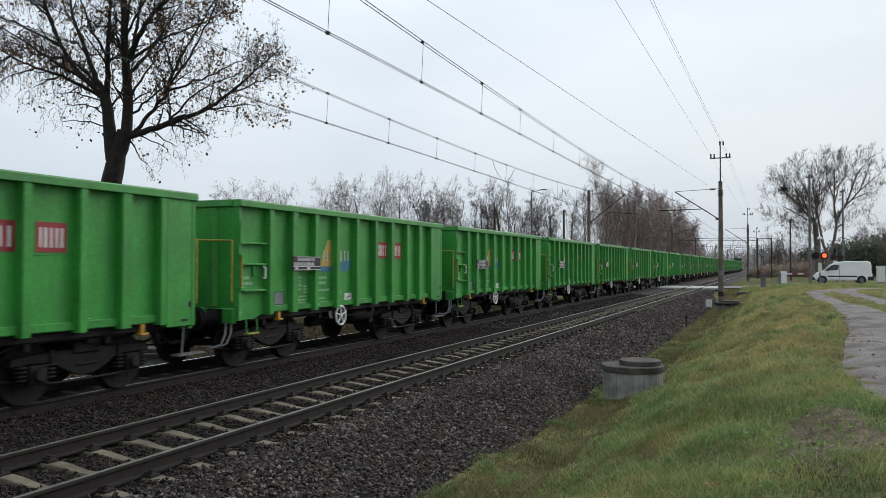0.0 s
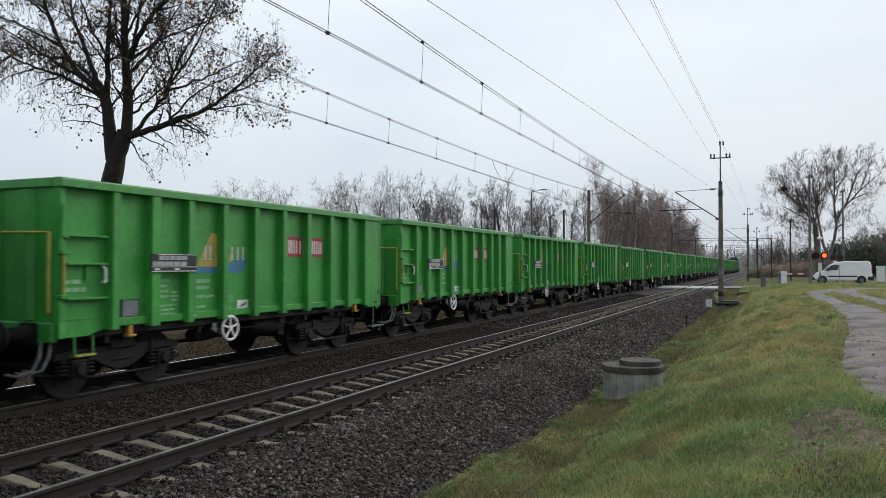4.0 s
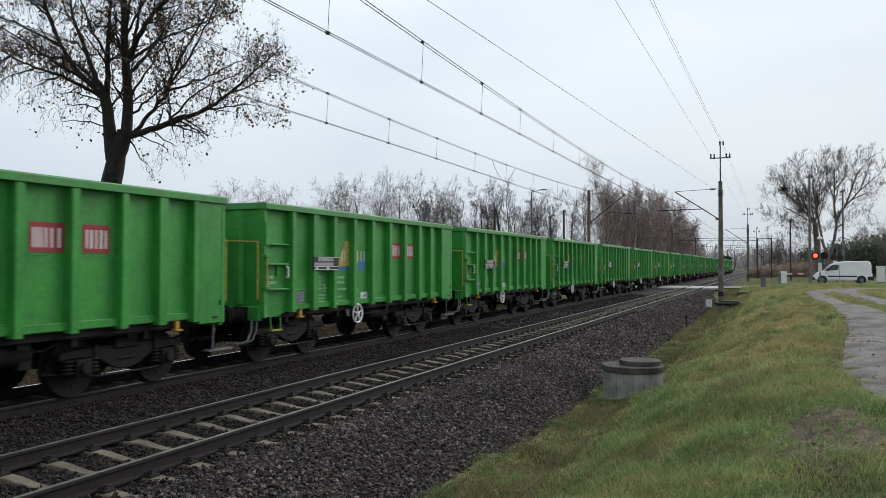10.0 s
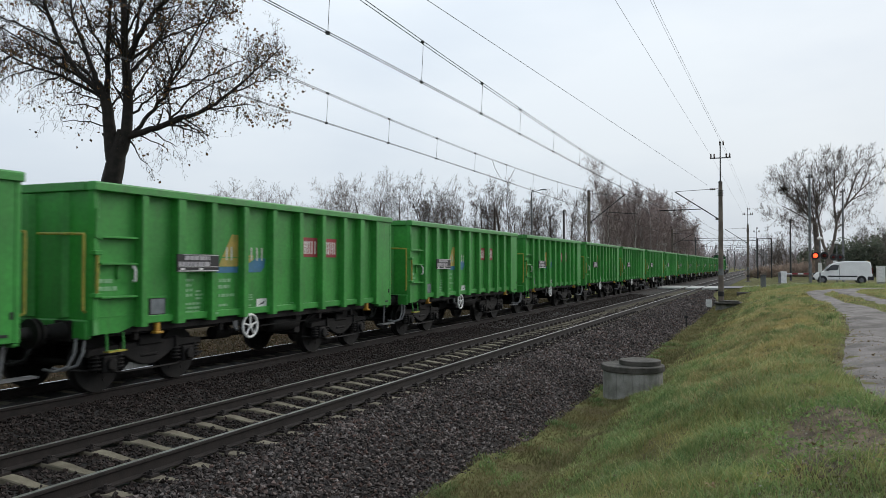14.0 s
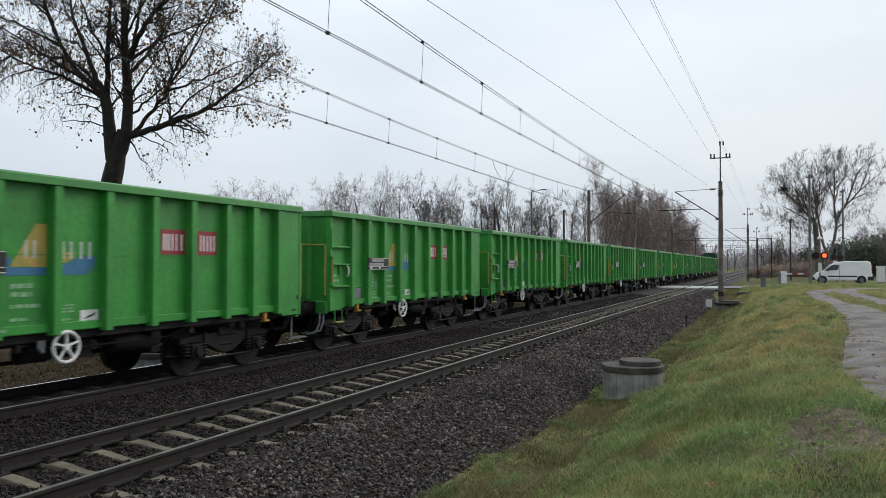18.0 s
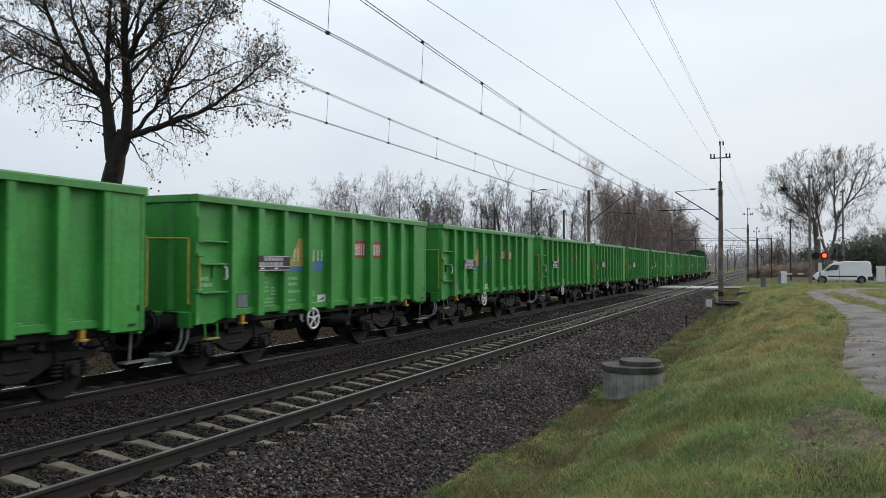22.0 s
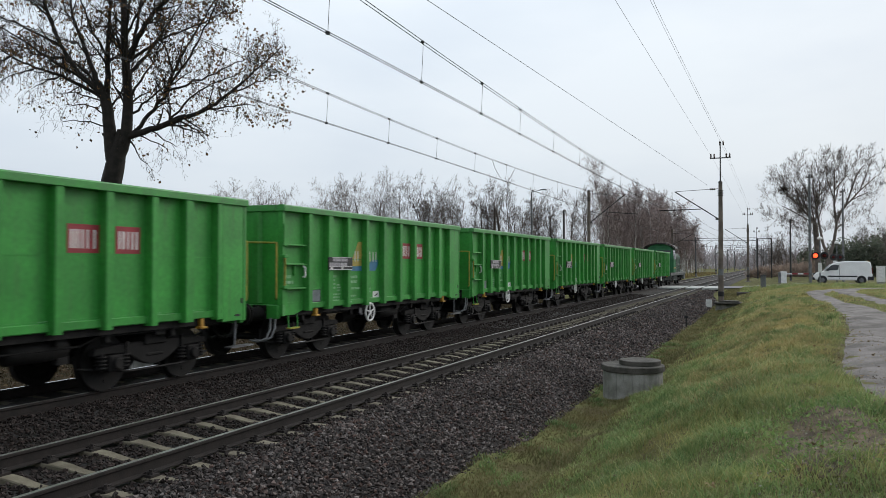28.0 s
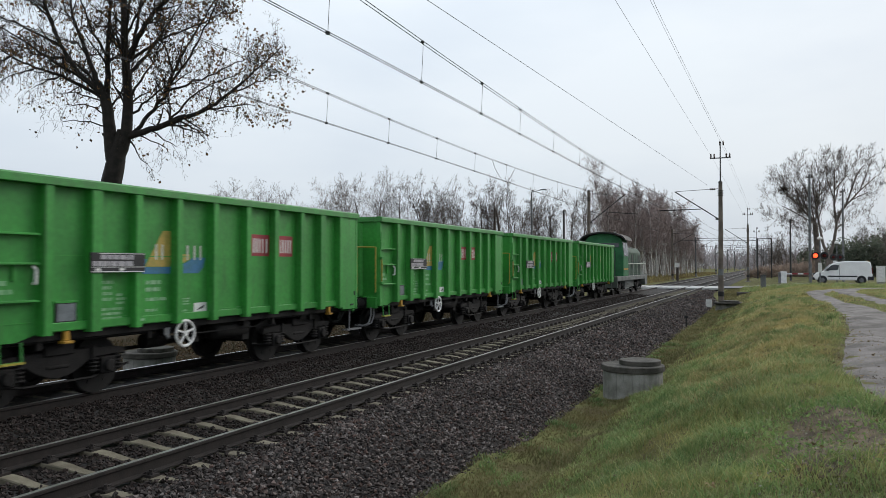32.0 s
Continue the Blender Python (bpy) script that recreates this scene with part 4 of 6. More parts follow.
# ---- things along the line ----
def build_manhole(x, y, z, label):
    m = thing("manhole_shaft", label, "manhole", pose(x, y, z), group="manhole shafts")
    part("shaft", Geo().lathe([(0, 0.645), (0.3, 0.64), (0.665, 0.64), (0.665, 0.5)], (0, 0, 0), "z", 36), STREAKED, m, "grey concrete ring with dark run-down stains", smooth=True)
    part("cover_slab", Geo().lathe([(0.667, 0.4), (0.667, 0.66), (0.68, 0.675), (0.785, 0.675), (0.80, 0.662), (0.80, 0.2)], (0, 0, 0), "z", 36), OLD_DARK, m, "dark mossy cover slab", smooth=True)
    part("lid", Geo().lathe([(0.802, 0.3), (0.802, 0.435), (0.81, 0.446), (0.89, 0.446), (0.90, 0.436), (0.90, 0.1)], (0.144, 0.06, 0), "z", 30), OLD_DARK, m, "dark round concrete lid", smooth=True)
    return m


STREAKED = mat("streaked_concrete", (0.33, 0.32, 0.30), (0.19, 0.185, 0.165), 3, 0.9, 0, 0.4, 50, streak=(0.05, 0.05, 0.044))
OLD_DARK = mat("dark_mossy_concrete", (0.095, 0.087, 0.076), (0.04, 0.037, 0.031), 4, 0.9, 0, 0.5, 40)
build_manhole(-2.86, 17.2, -0.9, "round weathered concrete shaft with dark lid in the ditch")
build_manhole(-14.75, 15.2, -0.95, "round grey concrete shaft with lid behind the far track")


def build_mast(x, y, side, top, arm_z, tip_z, reach, spike, ground, label, material):
    """A catenary mast with its cantilever. side: +1 when the track lies towards +x."""
    m = thing("catenary_mast", label, "railway mast", pose(x, y, 0), group="masts of the overhead line")
    part("footing", Geo().box(-0.32, -0.32, ground - 0.6, 0.32, 0.32, ground + 0.25), OLDCONC, m, bevel=0.03)
    part("shaft", Geo().rod((0, 0, ground + 0.2), (0, 0, top), 0.17, 0.12, 14), material, m, smooth=True)
    part("band", Geo().rod((0, 0, 1.45), (0, 0, 1.85), 0.164, 0.16, 14), GALV, m, "pale painted number band")
    part("band", Geo().rod((0, 0, ground + 0.75), (0, 0, ground + 1.05), 0.19, 0.19, 14), BLACKPAINT, m)
    part("mast_cap", Geo().rod((0, 0, top), (0, 0, top + 0.12), 0.16, 0.05, 12), BLACKPAINT, m)
    for k in range(3):
        part("collar", Geo().rod((0, 0, top - 0.55 - 0.14 * k), (0, 0, top - 0.5 - 0.14 * k), 0.18, 0.18, 12), BLACKPAINT, m)
    part("strut", Geo().rod((side * 0.12, 0, arm_z), (side * reach, 0, tip_z), 0.035, None, 8).rod((side * 0.0, 0, arm_z), (side * 0.3, 0, arm_z), 0.06, None, 8), GALV_DARK, m)
    part("tie", Geo().rod((side * 0.1, 0, tip_z + 0.12), (side * reach, 0, tip_z + 0.02), 0.016, None, 6), GALV_DARK, m)
    part("insulator", Geo().lathe([(0.3, 0.03), (0.34, 0.07), (0.4, 0.03), (0.46, 0.07), (0.52, 0.03), (0.58, 0.07), (0.64, 0.03)] if side > 0 else [(-0.64, 0.03), (-0.58, 0.07), (-0.52, 0.03), (-0.46, 0.07), (-0.4, 0.03), (-0.34, 0.07), (-0.3, 0.03)], (0, 0, tip_z + 0.1), "x", 10), BROWNGLAZE, m, "brown insulator")
    part("register_arm", Geo().rod((side * (reach * 0.42), 0, arm_z + (tip_z - arm_z) * 0.42 - 0.1), (side * (reach + 1.0), 0, arm_z + 0.62), 0.028, None, 8).rod((side * (reach + 0.2), 0, tip_z), (side * (reach + 0.2), 0, arm_z + 0.6), 0.012, None, 6), GALV_DARK, m)
    if spike:
        part("spike", Geo().rod((0, 0, top), (0, 0, top + spike), 0.045, 0.035, 8), GALV_DARK, m)
        part("cross_arm", Geo().box(-0.62, -0.03, top + spike * 0.6 - 0.03, 0.62, 0.03, top + spike * 0.6 + 0.03), GALV_DARK, m)
        for dx in (-0.56, -0.36, 0.36, 0.56):
            part("insulator", Geo().lathe([(0, 0.03), (0.08, 0.055), (0.16, 0.04), (0.22, 0.055), (0.3, 0.02)], (dx, 0, top + spike * 0.6), "z", 8), BROWNGLAZE, m)
        for dx in (-0.02, 0.18):
            part("insulator", Geo().lathe([(0, 0.03), (0.08, 0.055), (0.16, 0.04), (0.22, 0.055), (0.3, 0.02)], (dx, 0, top + spike - 0.25), "z", 8), BROWNGLAZE, m)
    return m


BROWNGLAZE = mat("brown_glaze", (0.06, 0.035, 0.03), (0.04, 0.025, 0.02), 5, 0.3, 0, 0, 60)
GALV_DARK = mat("weathered_steel", (0.075, 0.075, 0.078), (0.05, 0.048, 0.047), 4, 0.6, 0.3, 0.1, 50)
RIGHT_LABEL = "brown-grey concrete overhead-line mast with an insulator cross-arm"
LEFT_LABEL = "brown-grey concrete overhead-line mast beside the far track"
build_mast(-3.06, 51.4, -1, 7.3, 5.0, 6.8, 2.75, 2.6, -0.62, RIGHT_LABEL, POLE)
# masts past 150 m, on both sides, are coloured paler in place of distance haze
for y, top in ((107.0, 7.3), (163.0, 7.3), (222.0, 7.3), (280.0, 7.6), (330.0, 7.6), (385.0, 7.6)):
    build_mast(-3.06, y, -1, top, 5.0, 6.8, 2.75, 2.2, -0.2, RIGHT_LABEL, POLE if y < 150 else GALV)
build_mast(-14.5, 65.2, 1, 8.4, 5.72, 8.05, 3.1, 0, -0.8, LEFT_LABEL, POLE)
for y in (124.0, 163.0, 222.0, 280.0, 330.0, 385.0):
    build_mast(-14.5, y, 1, 7.6, 5.3, 6.9, 3.1, 0, -0.3, LEFT_LABEL, POLE if y < 150 else GALV)


def wire(name, pts, r, label, twin=0.0, n=4):
    g = Geo()
    for dx in ((-twin, twin) if twin else (0,)):
        for a, b in zip(pts, pts[1:]):
            g.rod((a[0] + dx, a[1], a[2]), (b[0] + dx, b[1], b[2]), r, None, n, False)
    return solid(name, g, WIRE, label, "overhead wire")


def span_z(y, mid, k, low, period):
    d = ((y - mid + period / 2) % period) - period / 2
    return low + k * d * d


def overhead_line(cx, contact, mid, k, low, period, droppers, label):
    ys = [float(y) for y in np.arange(-36, 400, 4)]
    ct = [(cx, y, contact(y)) for y in ys]
    ms = [(cx, y, span_z(y, mid, k, low, period)) for y in ys]
    wire("contact_wire", ct, 0.0075, label + ", pair of contact wires", 0.034)
    wire("messenger_wire", ms, 0.0078, label + ", pair of carrying wires", 0.045)
    for y in droppers:
        z0, z1 = contact(y), span_z(y, mid, k, low, period)
        solid("dropper", Geo().rod((cx, y, z0), (cx + 0.02, y + 0.05, z1), 0.005, None, 4).box(cx - 0.03, y - 0.03, z0 - 0.03, cx + 0.03, y + 0.03, z0 + 0.02).box(cx - 0.03, y + 0.02, z1 - 0.02, cx + 0.03, y + 0.08, z1 + 0.03), WIRE, "thin dropper wire with dark clamps", "dropper wire", group="droppers of the overhead line")


overhead_line(NEAR_X, lambda y: 6.05 - 0.0028 * max(0.0, min(y, 60) - 8), 36.0, 0.00068, 6.61, 57.0, [3.5, 7.4, 11.2, 15.0, 18.7, 22.0, 25.8, 29.7, 34.0, 38.5, 43.0, 47.0, 55.5, 61, 67, 73, 79], "overhead line of the near track")
overhead_line(FAR_X, lambda y: 5.88 - 0.00022 * (max(15.0, min(y, 50)) - 15) ** 2, 29.5, 0.00085, 6.56, 71.0, [9.5, 13.4, 17.6, 21.2, 24.9, 28.7, 32.6, 36.8, 41.5, 46, 50.5, 55, 60, 69, 75, 81], "overhead line of the far track")
solid("jumper_wire", Geo().pipe([(FAR_X, 30.8, 6.56), (FAR_X, 31.2, 6.2), (FAR_X, 32.0, 5.85), (FAR_X, 32.6, 5.8), (FAR_X, 33.0, 5.9), (FAR_X, 34.0, 6.57)], 0.009, 5), WIRE, "drooping jumper wire between the overhead wires", "jumper wire")
wire("feeder_wire", [(-8.54, -15.0, 7.63), (-6.4, 14.0, 7.43), (-3.75, 50.2, 7.05)], 0.006, "single anchor wire running to the mast top")
for pts in (((-3.5, -18.0, 8.7), (-3.55, 18.9, 8.62), (-3.62, 51.4, 9.05), (-3.62, 107, 8.8)), ((-2.95, -18, 9.6), (-2.98, 21.0, 9.15), (-3.02, 51.4, 9.85), (-3.02, 107, 9.4)), ((-2.55, -18.0, 9.1), (-2.85, 21.0, 9.0), (-2.9, 51.4, 9.8), (-2.7, 107, 9.3))):
    wire("line_wire", pts, 0.0046, "thin bare line wire strung between the masts")


def lamp_pole(x, y, base, top, label):
    p = thing("street_lamp", label, "street lamp", pose(x, y, 0))
    part("pole", Geo().rod((0, 0, base), (0, 0, top), 0.12, 0.07, 10), GALV, p)
    part("bracket", Geo().rod((0, 0, top), (1.1, 0, top + 0.2), 0.03, None, 6), GALV, p)
    part("lamp_head", Geo().box(0.9, -0.12, top + 0.15, 1.5, 0.12, top + 0.28), GALV, p, bevel=0.04)


lamp_pole(-22.0, 73.3, -0.9, 9.3, "tall grey steel street lamp behind the train")


def plain_pole(x, y, base, top, r, label, material):
    p = thing("utility_pole", label, "utility pole", pose(x, y, 0))
    part("pole", Geo().rod((0, 0, base), (0, 0, top), r, r * 0.65, 10), material, p)
    part("pole_cap", Geo().box(-0.25, -0.05, top - 0.3, 0.25, 0.05, top - 0.2).rod((0.2, 0, top - 0.2), (0.2, 0, top), 0.04, None, 6), BROWNGLAZE, p)
    return p


plain_pole(-22.0, 86.0, -0.9, 8.4, 0.16, "plain grey utility pole behind the train", GALV_DARK)
af = plain_pole(-22.6, 64.0, -0.9, 7.1, 0.15, "dark wooden pole braced by a second leg", TWIG_DARK)
part("brace", Geo().rod((1.4, 0, -0.9), (0.15, 0, 6.9), 0.14, 0.1, 10), TWIG_DARK, af)
plain_pole(2.75, 70.0, 0.4, 9.6, 0.13, "tall grey concrete pole beside the crossing", GALV)
plain_pole(6.5, 88.0, 0.4, 9.9, 0.13, "tall grey concrete pole behind the van", GALV)
plain_pole(1.8, 98.0, 0.3, 7.5, 0.12, "slim dark lattice pole beyond the crossing", GALV_DARK)

def signal_gantry(x0, x1, y, top):
    g = thing("signal_gantry", "slim grey steel gantry standing beyond the crossing", "gantry", pose(0, y, 0))
    for x in (x0, x1):
        part("post", Geo().rod((x, 0, -0.3), (x, 0, top), 0.09, 0.07, 8), GALV_DARK, g)
    part("beam", Geo().box(x0, -0.06, top - 0.2, x1, 0.06, top - 0.08), GALV_DARK, g)


signal_gantry(-2.2, -0.3, 125.0, 6.2)
for y in (163.0, 222.0, 280.0, 330.0, 385.0):
    pg = thing("portal_beam", "grey lattice beam spanning the tracks between two masts", "gantry", pose(0, y, 0))
    lat = Geo()
    for z in (7.0, 7.5):
        lat.box(-14.3, -0.05, z - 0.04, -3.2, 0.05, z + 0.04)
    for k in range(14):
        lat.rod((-14.2 + k * 0.78, 0, 7.0 if k % 2 else 7.5), (-13.42 + k * 0.78, 0, 7.5 if k % 2 else 7.0), 0.03, None, 4)
    part("lattice", lat, GALV, pg)

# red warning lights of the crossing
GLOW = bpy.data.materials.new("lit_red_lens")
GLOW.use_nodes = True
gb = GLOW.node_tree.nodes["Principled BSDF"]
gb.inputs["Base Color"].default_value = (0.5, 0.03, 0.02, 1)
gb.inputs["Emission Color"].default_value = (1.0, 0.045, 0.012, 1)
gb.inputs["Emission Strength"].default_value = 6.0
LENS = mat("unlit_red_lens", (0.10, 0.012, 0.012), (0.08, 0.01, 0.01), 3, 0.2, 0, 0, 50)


LANTERNS = []


def crossing_signal(x, y, base, lit, label, width=0.66):
    s = thing("crossing_signal", label, "crossing light", pose(x, y, 0))
    part("post", Geo().rod((0, 0, base), (0, 0, 4.2), 0.06, None, 10), GALV, s)
    part("bell", Geo().lathe([(4.2, 0.06), (4.22, 0.2), (4.36, 0.2), (4.44, 0.1)], (0, 0, 0), "z", 16), WHITE, s, "white warning bell", smooth=True)
    part("plate", Geo().box(-0.14, -0.08, 1.5, 0.14, -0.06, 2.3), WHITE, s, "white sign plate")
    for dx, on in zip((-width / 2, width / 2), lit):
        h = part("lamp_housing", Geo().lathe([(-0.06, 0.30), (-0.03, 0.32), (0.06, 0.32), (0.1, 0.2)], (dx, 0, 2.88), "y", 20), BLACKPAINT, s, "black round backing disc", smooth=True)
        if on is None:
            part("lens", Geo().lathe([(-0.12, 0.05), (-0.1, 0.13), (-0.065, 0.14)], (dx, 0, 2.88), "y", 18), LENS, h, "unlit red lens", smooth=True)
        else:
            # half-glowing ball added in place of a fixed lamp: turning it imitates blinking
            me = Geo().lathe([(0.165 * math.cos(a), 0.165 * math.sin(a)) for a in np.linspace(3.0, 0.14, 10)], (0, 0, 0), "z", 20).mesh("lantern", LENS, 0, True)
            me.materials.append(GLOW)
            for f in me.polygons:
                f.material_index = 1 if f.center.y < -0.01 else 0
            ln = part("lantern", me, LENS, h, "half-glowing red ball, turned to imitate a flashing lamp")
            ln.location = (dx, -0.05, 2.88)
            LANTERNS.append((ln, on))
        part("visor", Geo().prism([(0.2 * math.cos(a) + dx, 2.88 + 0.2 * math.sin(a)) for a in np.linspace(0.2, 2.94, 9)] + [(0.18 * math.cos(a) + dx, 2.88 + 0.18 * math.sin(a)) for a in np.linspace(2.94, 0.2, 9)], "y", -0.3, -0.065), BLACKPAINT, h)
    return s


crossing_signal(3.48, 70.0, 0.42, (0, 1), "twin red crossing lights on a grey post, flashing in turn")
crossing_signal(5.65, 84.0, 0.42, (None, None), "twin red crossing lights on a grey post, dark", 0.6)


def barrier(x, y, turn, length, label):
    b = thing("barrier", label, "crossing barrier", pose(x, y, 0.35, 0, 0, turn))
    part("machine", Geo().box(-0.25, -0.22, 0.0, 0.25, 0.22, 1.15), WHITE, b, "white painted drive box", bevel=0.03)
    part("machine_side", Geo().box(-0.45, -0.2, 0.0, -0.255, 0.2, 1.05), GALV, b, bevel=0.03)
    for k in range(int(length / 0.5)):
        part("arm_segment", Geo().box(0.26 + 0.5 * k, -0.03, 0.86, 0.755 + 0.5 * k, 0.03, 0.98), RED if k % 2 else WHITE, b)
    return b


barrier(0.85, 80.6, 8, 5.0, "lowered red and white crossing barrier with white drive box")


def cabinet(name, x, y, z, w, d, h, material, label):
    c = thing(name, label, "cabinet", pose(x, y, z))
    part("plinth", Geo().box(-w / 2 + 0.02, -d / 2 + 0.02, -0.3, w / 2 - 0.02, d / 2 - 0.02, 0.1), OLDCONC, c)
    part("body", Geo().box(-w / 2, -d / 2, 0.1, w / 2, d / 2, h), material, c, bevel=0.02)
    part("cap", Geo().box(-w / 2 - 0.04, -d / 2 - 0.04, h, w / 2 + 0.04, d / 2 + 0.04, h + 0.06), material, c, bevel=0.015)
    part("door", Geo().box(-w / 2 + 0.05, -d / 2 - 0.012, 0.16, w / 2 - 0.05, -d / 2, h - 0.06), material, c, bevel=0.005)


cabinet("signal_cabinet", -0.8, 68.3, 0.2, 0.42, 0.4, 1.05, GALV, "small grey metal trackside cabinet on the bank")
cabinet("signal_cabinet", 9.4, 84.0, 0.36, 0.7, 0.5, 1.6, WHITE, "white cabinet beside the road behind the van")
cabinet("signal_cabinet", 10.9, 86.0, 0.36, 0.9, 0.5, 1.15, WHITE, "low white cabinet beside the road")
mk = thing("marker_post", "small dark post at the edge of the ballast", "marker post", pose(-3.72, 37.0, -0.86))
part("post", Geo().rod((0, 0, 0), (0, 0, 0.5), 0.035, None, 8), BLACKPAINT, mk)
part("post_cap", Geo().box(-0.09, -0.05, 0.5, 0.09, 0.05, 0.6), BLACKPAINT, mk, bevel=0.015)
bp = thing("signal_post", "thick dark wooden post with a small white plate", "post", pose(-13.3, 120.0, -0.4))
part("post", Geo().rod((0, 0, -0.3), (0, 0, 2.5), 0.2, 0.17, 10), TWIG_DARK, bp)
part("plate", Geo().box(-0.32, -0.24, 2.15, 0.32, -0.21, 2.8), WHITE, bp, "white sign plate", bevel=0.01)
sb = thing("sign_board", "small white plate near the mast foot", "sign", pose(-3.95, 53.5, -0.8))
part("plate", Geo().box(-0.19, -0.02, 0.12, 0.19, 0.0, 0.62), WHITE, sb, bevel=0.005)
part("stake", Geo().rod((0, 0.02, -0.1), (0, 0.02, 0.5), 0.025, None, 6), GALV, sb)
cv = thing("culvert_head", "weathered concrete culvert head with slabs beside the mast", "culvert", pose(-2.55, 51.6, -0.6))
part("wall", Geo().box(-0.75, -0.5, -0.3, 0.75, 0.3, 0.25), OLDCONC, cv, bevel=0.03)
part("slab", Geo().box(-0.95, -0.75, 0.25, 1.0, 0.5, 0.36), OLD_DARK, cv, bevel=0.03)
part("slab", Geo().box(-0.6, -0.55, 0.36, 0.55, 0.4, 0.46), OLD_DARK, cv, bevel=0.03)
cv2 = thing("culvert_head", "low dark concrete slab in the ditch beyond the mast", "culvert", pose(-1.75, 64.0, -0.2))
part("slab", Geo().box(-0.9, -0.6, -0.3, 0.9, 0.6, 0.2), OLD_DARK, cv2, bevel=0.03)


# ---- the white van waiting on the road ----
VAN_WHITE = mat("van_white_paint", (0.82, 0.82, 0.80), (0.76, 0.76, 0.74), 1.5, 0.3, 0, 0.0, 20, spec=0.5)
RUBBER = mat("tyre_rubber", (0.02, 0.02, 0.02), (0.014, 0.014, 0.014), 5, 0.85, 0, 0.2, 50)


def build_van():
    v = thing("delivery_van", "white panel van waiting on the road by the crossing", "van", pose(5.85, 80.2, 0.415))
    # nose towards -x; side profile in x, z
    prof = [(-2.42, 0.42), (-2.45, 0.62), (-2.38, 0.88), (-2.05, 1.02), (-1.55, 1.14), (-0.95, 1.76), (-0.5, 1.97), (0.3, 2.06), (1.9, 2.05), (2.22, 1.97), (2.36, 1.2), (2.38, 0.42), (2.0, 0.3), (-2.2, 0.3)]
    body = part("body", Geo().prism([(a, b) for a, b in prof], "y", -0.93, 0.93), VAN_WHITE, v, bevel=0.07, smooth=True)
    part("windscreen", Geo().prism([(-1.56, 1.175), (-0.97, 1.78), (-0.99, 1.80), (-1.58, 1.195)], "y", -0.75, 0.75), GLASS, body, "dark windscreen")
    for s in (-1, 1):
        y0, y1 = (-0.945, -0.928) if s < 0 else (0.928, 0.945)
        part("side_window", Geo().prism([(-1.52, 1.18), (-0.42, 1.24), (-0.34, 1.70), (-0.72, 1.74), (-0.98, 1.66)], "y", y0, y1), GLASS, body, "dark side window")
        part("rub_strip", Geo().box(-1.25, y0 - 0.01, 0.60, 1.15, y1 + 0.01, 0.72), BLACKPAINT, body, "black rubbing strip", bevel=0.006)
        part("door_seam", Geo().box(-0.32, y0, 0.4, -0.30, y1, 1.75), BLACKPAINT, body)
        part("mirror", Geo().box(-1.32, s * 0.95 - 0.02, 1.15, -1.17, s * 1.12, 1.38) if s > 0 else Geo().box(-1.32, -1.12, 1.15, -1.17, -0.93, 1.38), BLACKPAINT, body, bevel=0.02)
        part("tail_light", Geo().box(2.25, s * 0.86 - 0.06, 0.9, 2.40, s * 0.86 + 0.06, 1.45), LENS, body)
        part("headlight", Geo().box(-2.46, s * 0.7 - 0.15, 0.74, -2.2, s * 0.7 + 0.15, 0.94), GLASS, body)
    part("bumper", Geo().box(-2.53, -0.92, 0.32, -2.3, 0.92, 0.56), BLACKPAINT, v, bevel=0.04)
    part("bumper", Geo().box(1.95, -0.95, 0.32, 2.46, 0.95, 0.68), BLACKPAINT, v, bevel=0.04)
    part("roof_beacon", Geo().box(-0.75, -0.3, 1.9, -0.45, 0.3, 2.1), WHITE, v, bevel=0.03)
    part("roof_marker", Geo().box(1.9, -0.5, 2.04, 2.2, 0.5, 2.085), YELLOW, v)
    for x in (-1.72, 1.48):
        for s in (-1, 1):
            wh = part("wheel", Geo().lathe([(-0.1, 0.2), (-0.1, 0.29), (-0.07, 0.325), (0.07, 0.325), (0.1, 0.29), (0.1, 0.2)], (x, s * 0.86, 0.325), "y", 22), RUBBER, v, smooth=True)
            part("rim", Geo().lathe([(-0.105, 0.08), (-0.1, 0.2), (0.1, 0.2), (0.105, 0.08)], (x, s * 0.865, 0.325), "y", 16), GALV, wh)
            part("arch", Geo().lathe([(-0.085, 0.39), (0.085, 0.39)], (x, s * 0.855, 0.34), "y", 22), BLACKPAINT, v)
    return v


build_van()


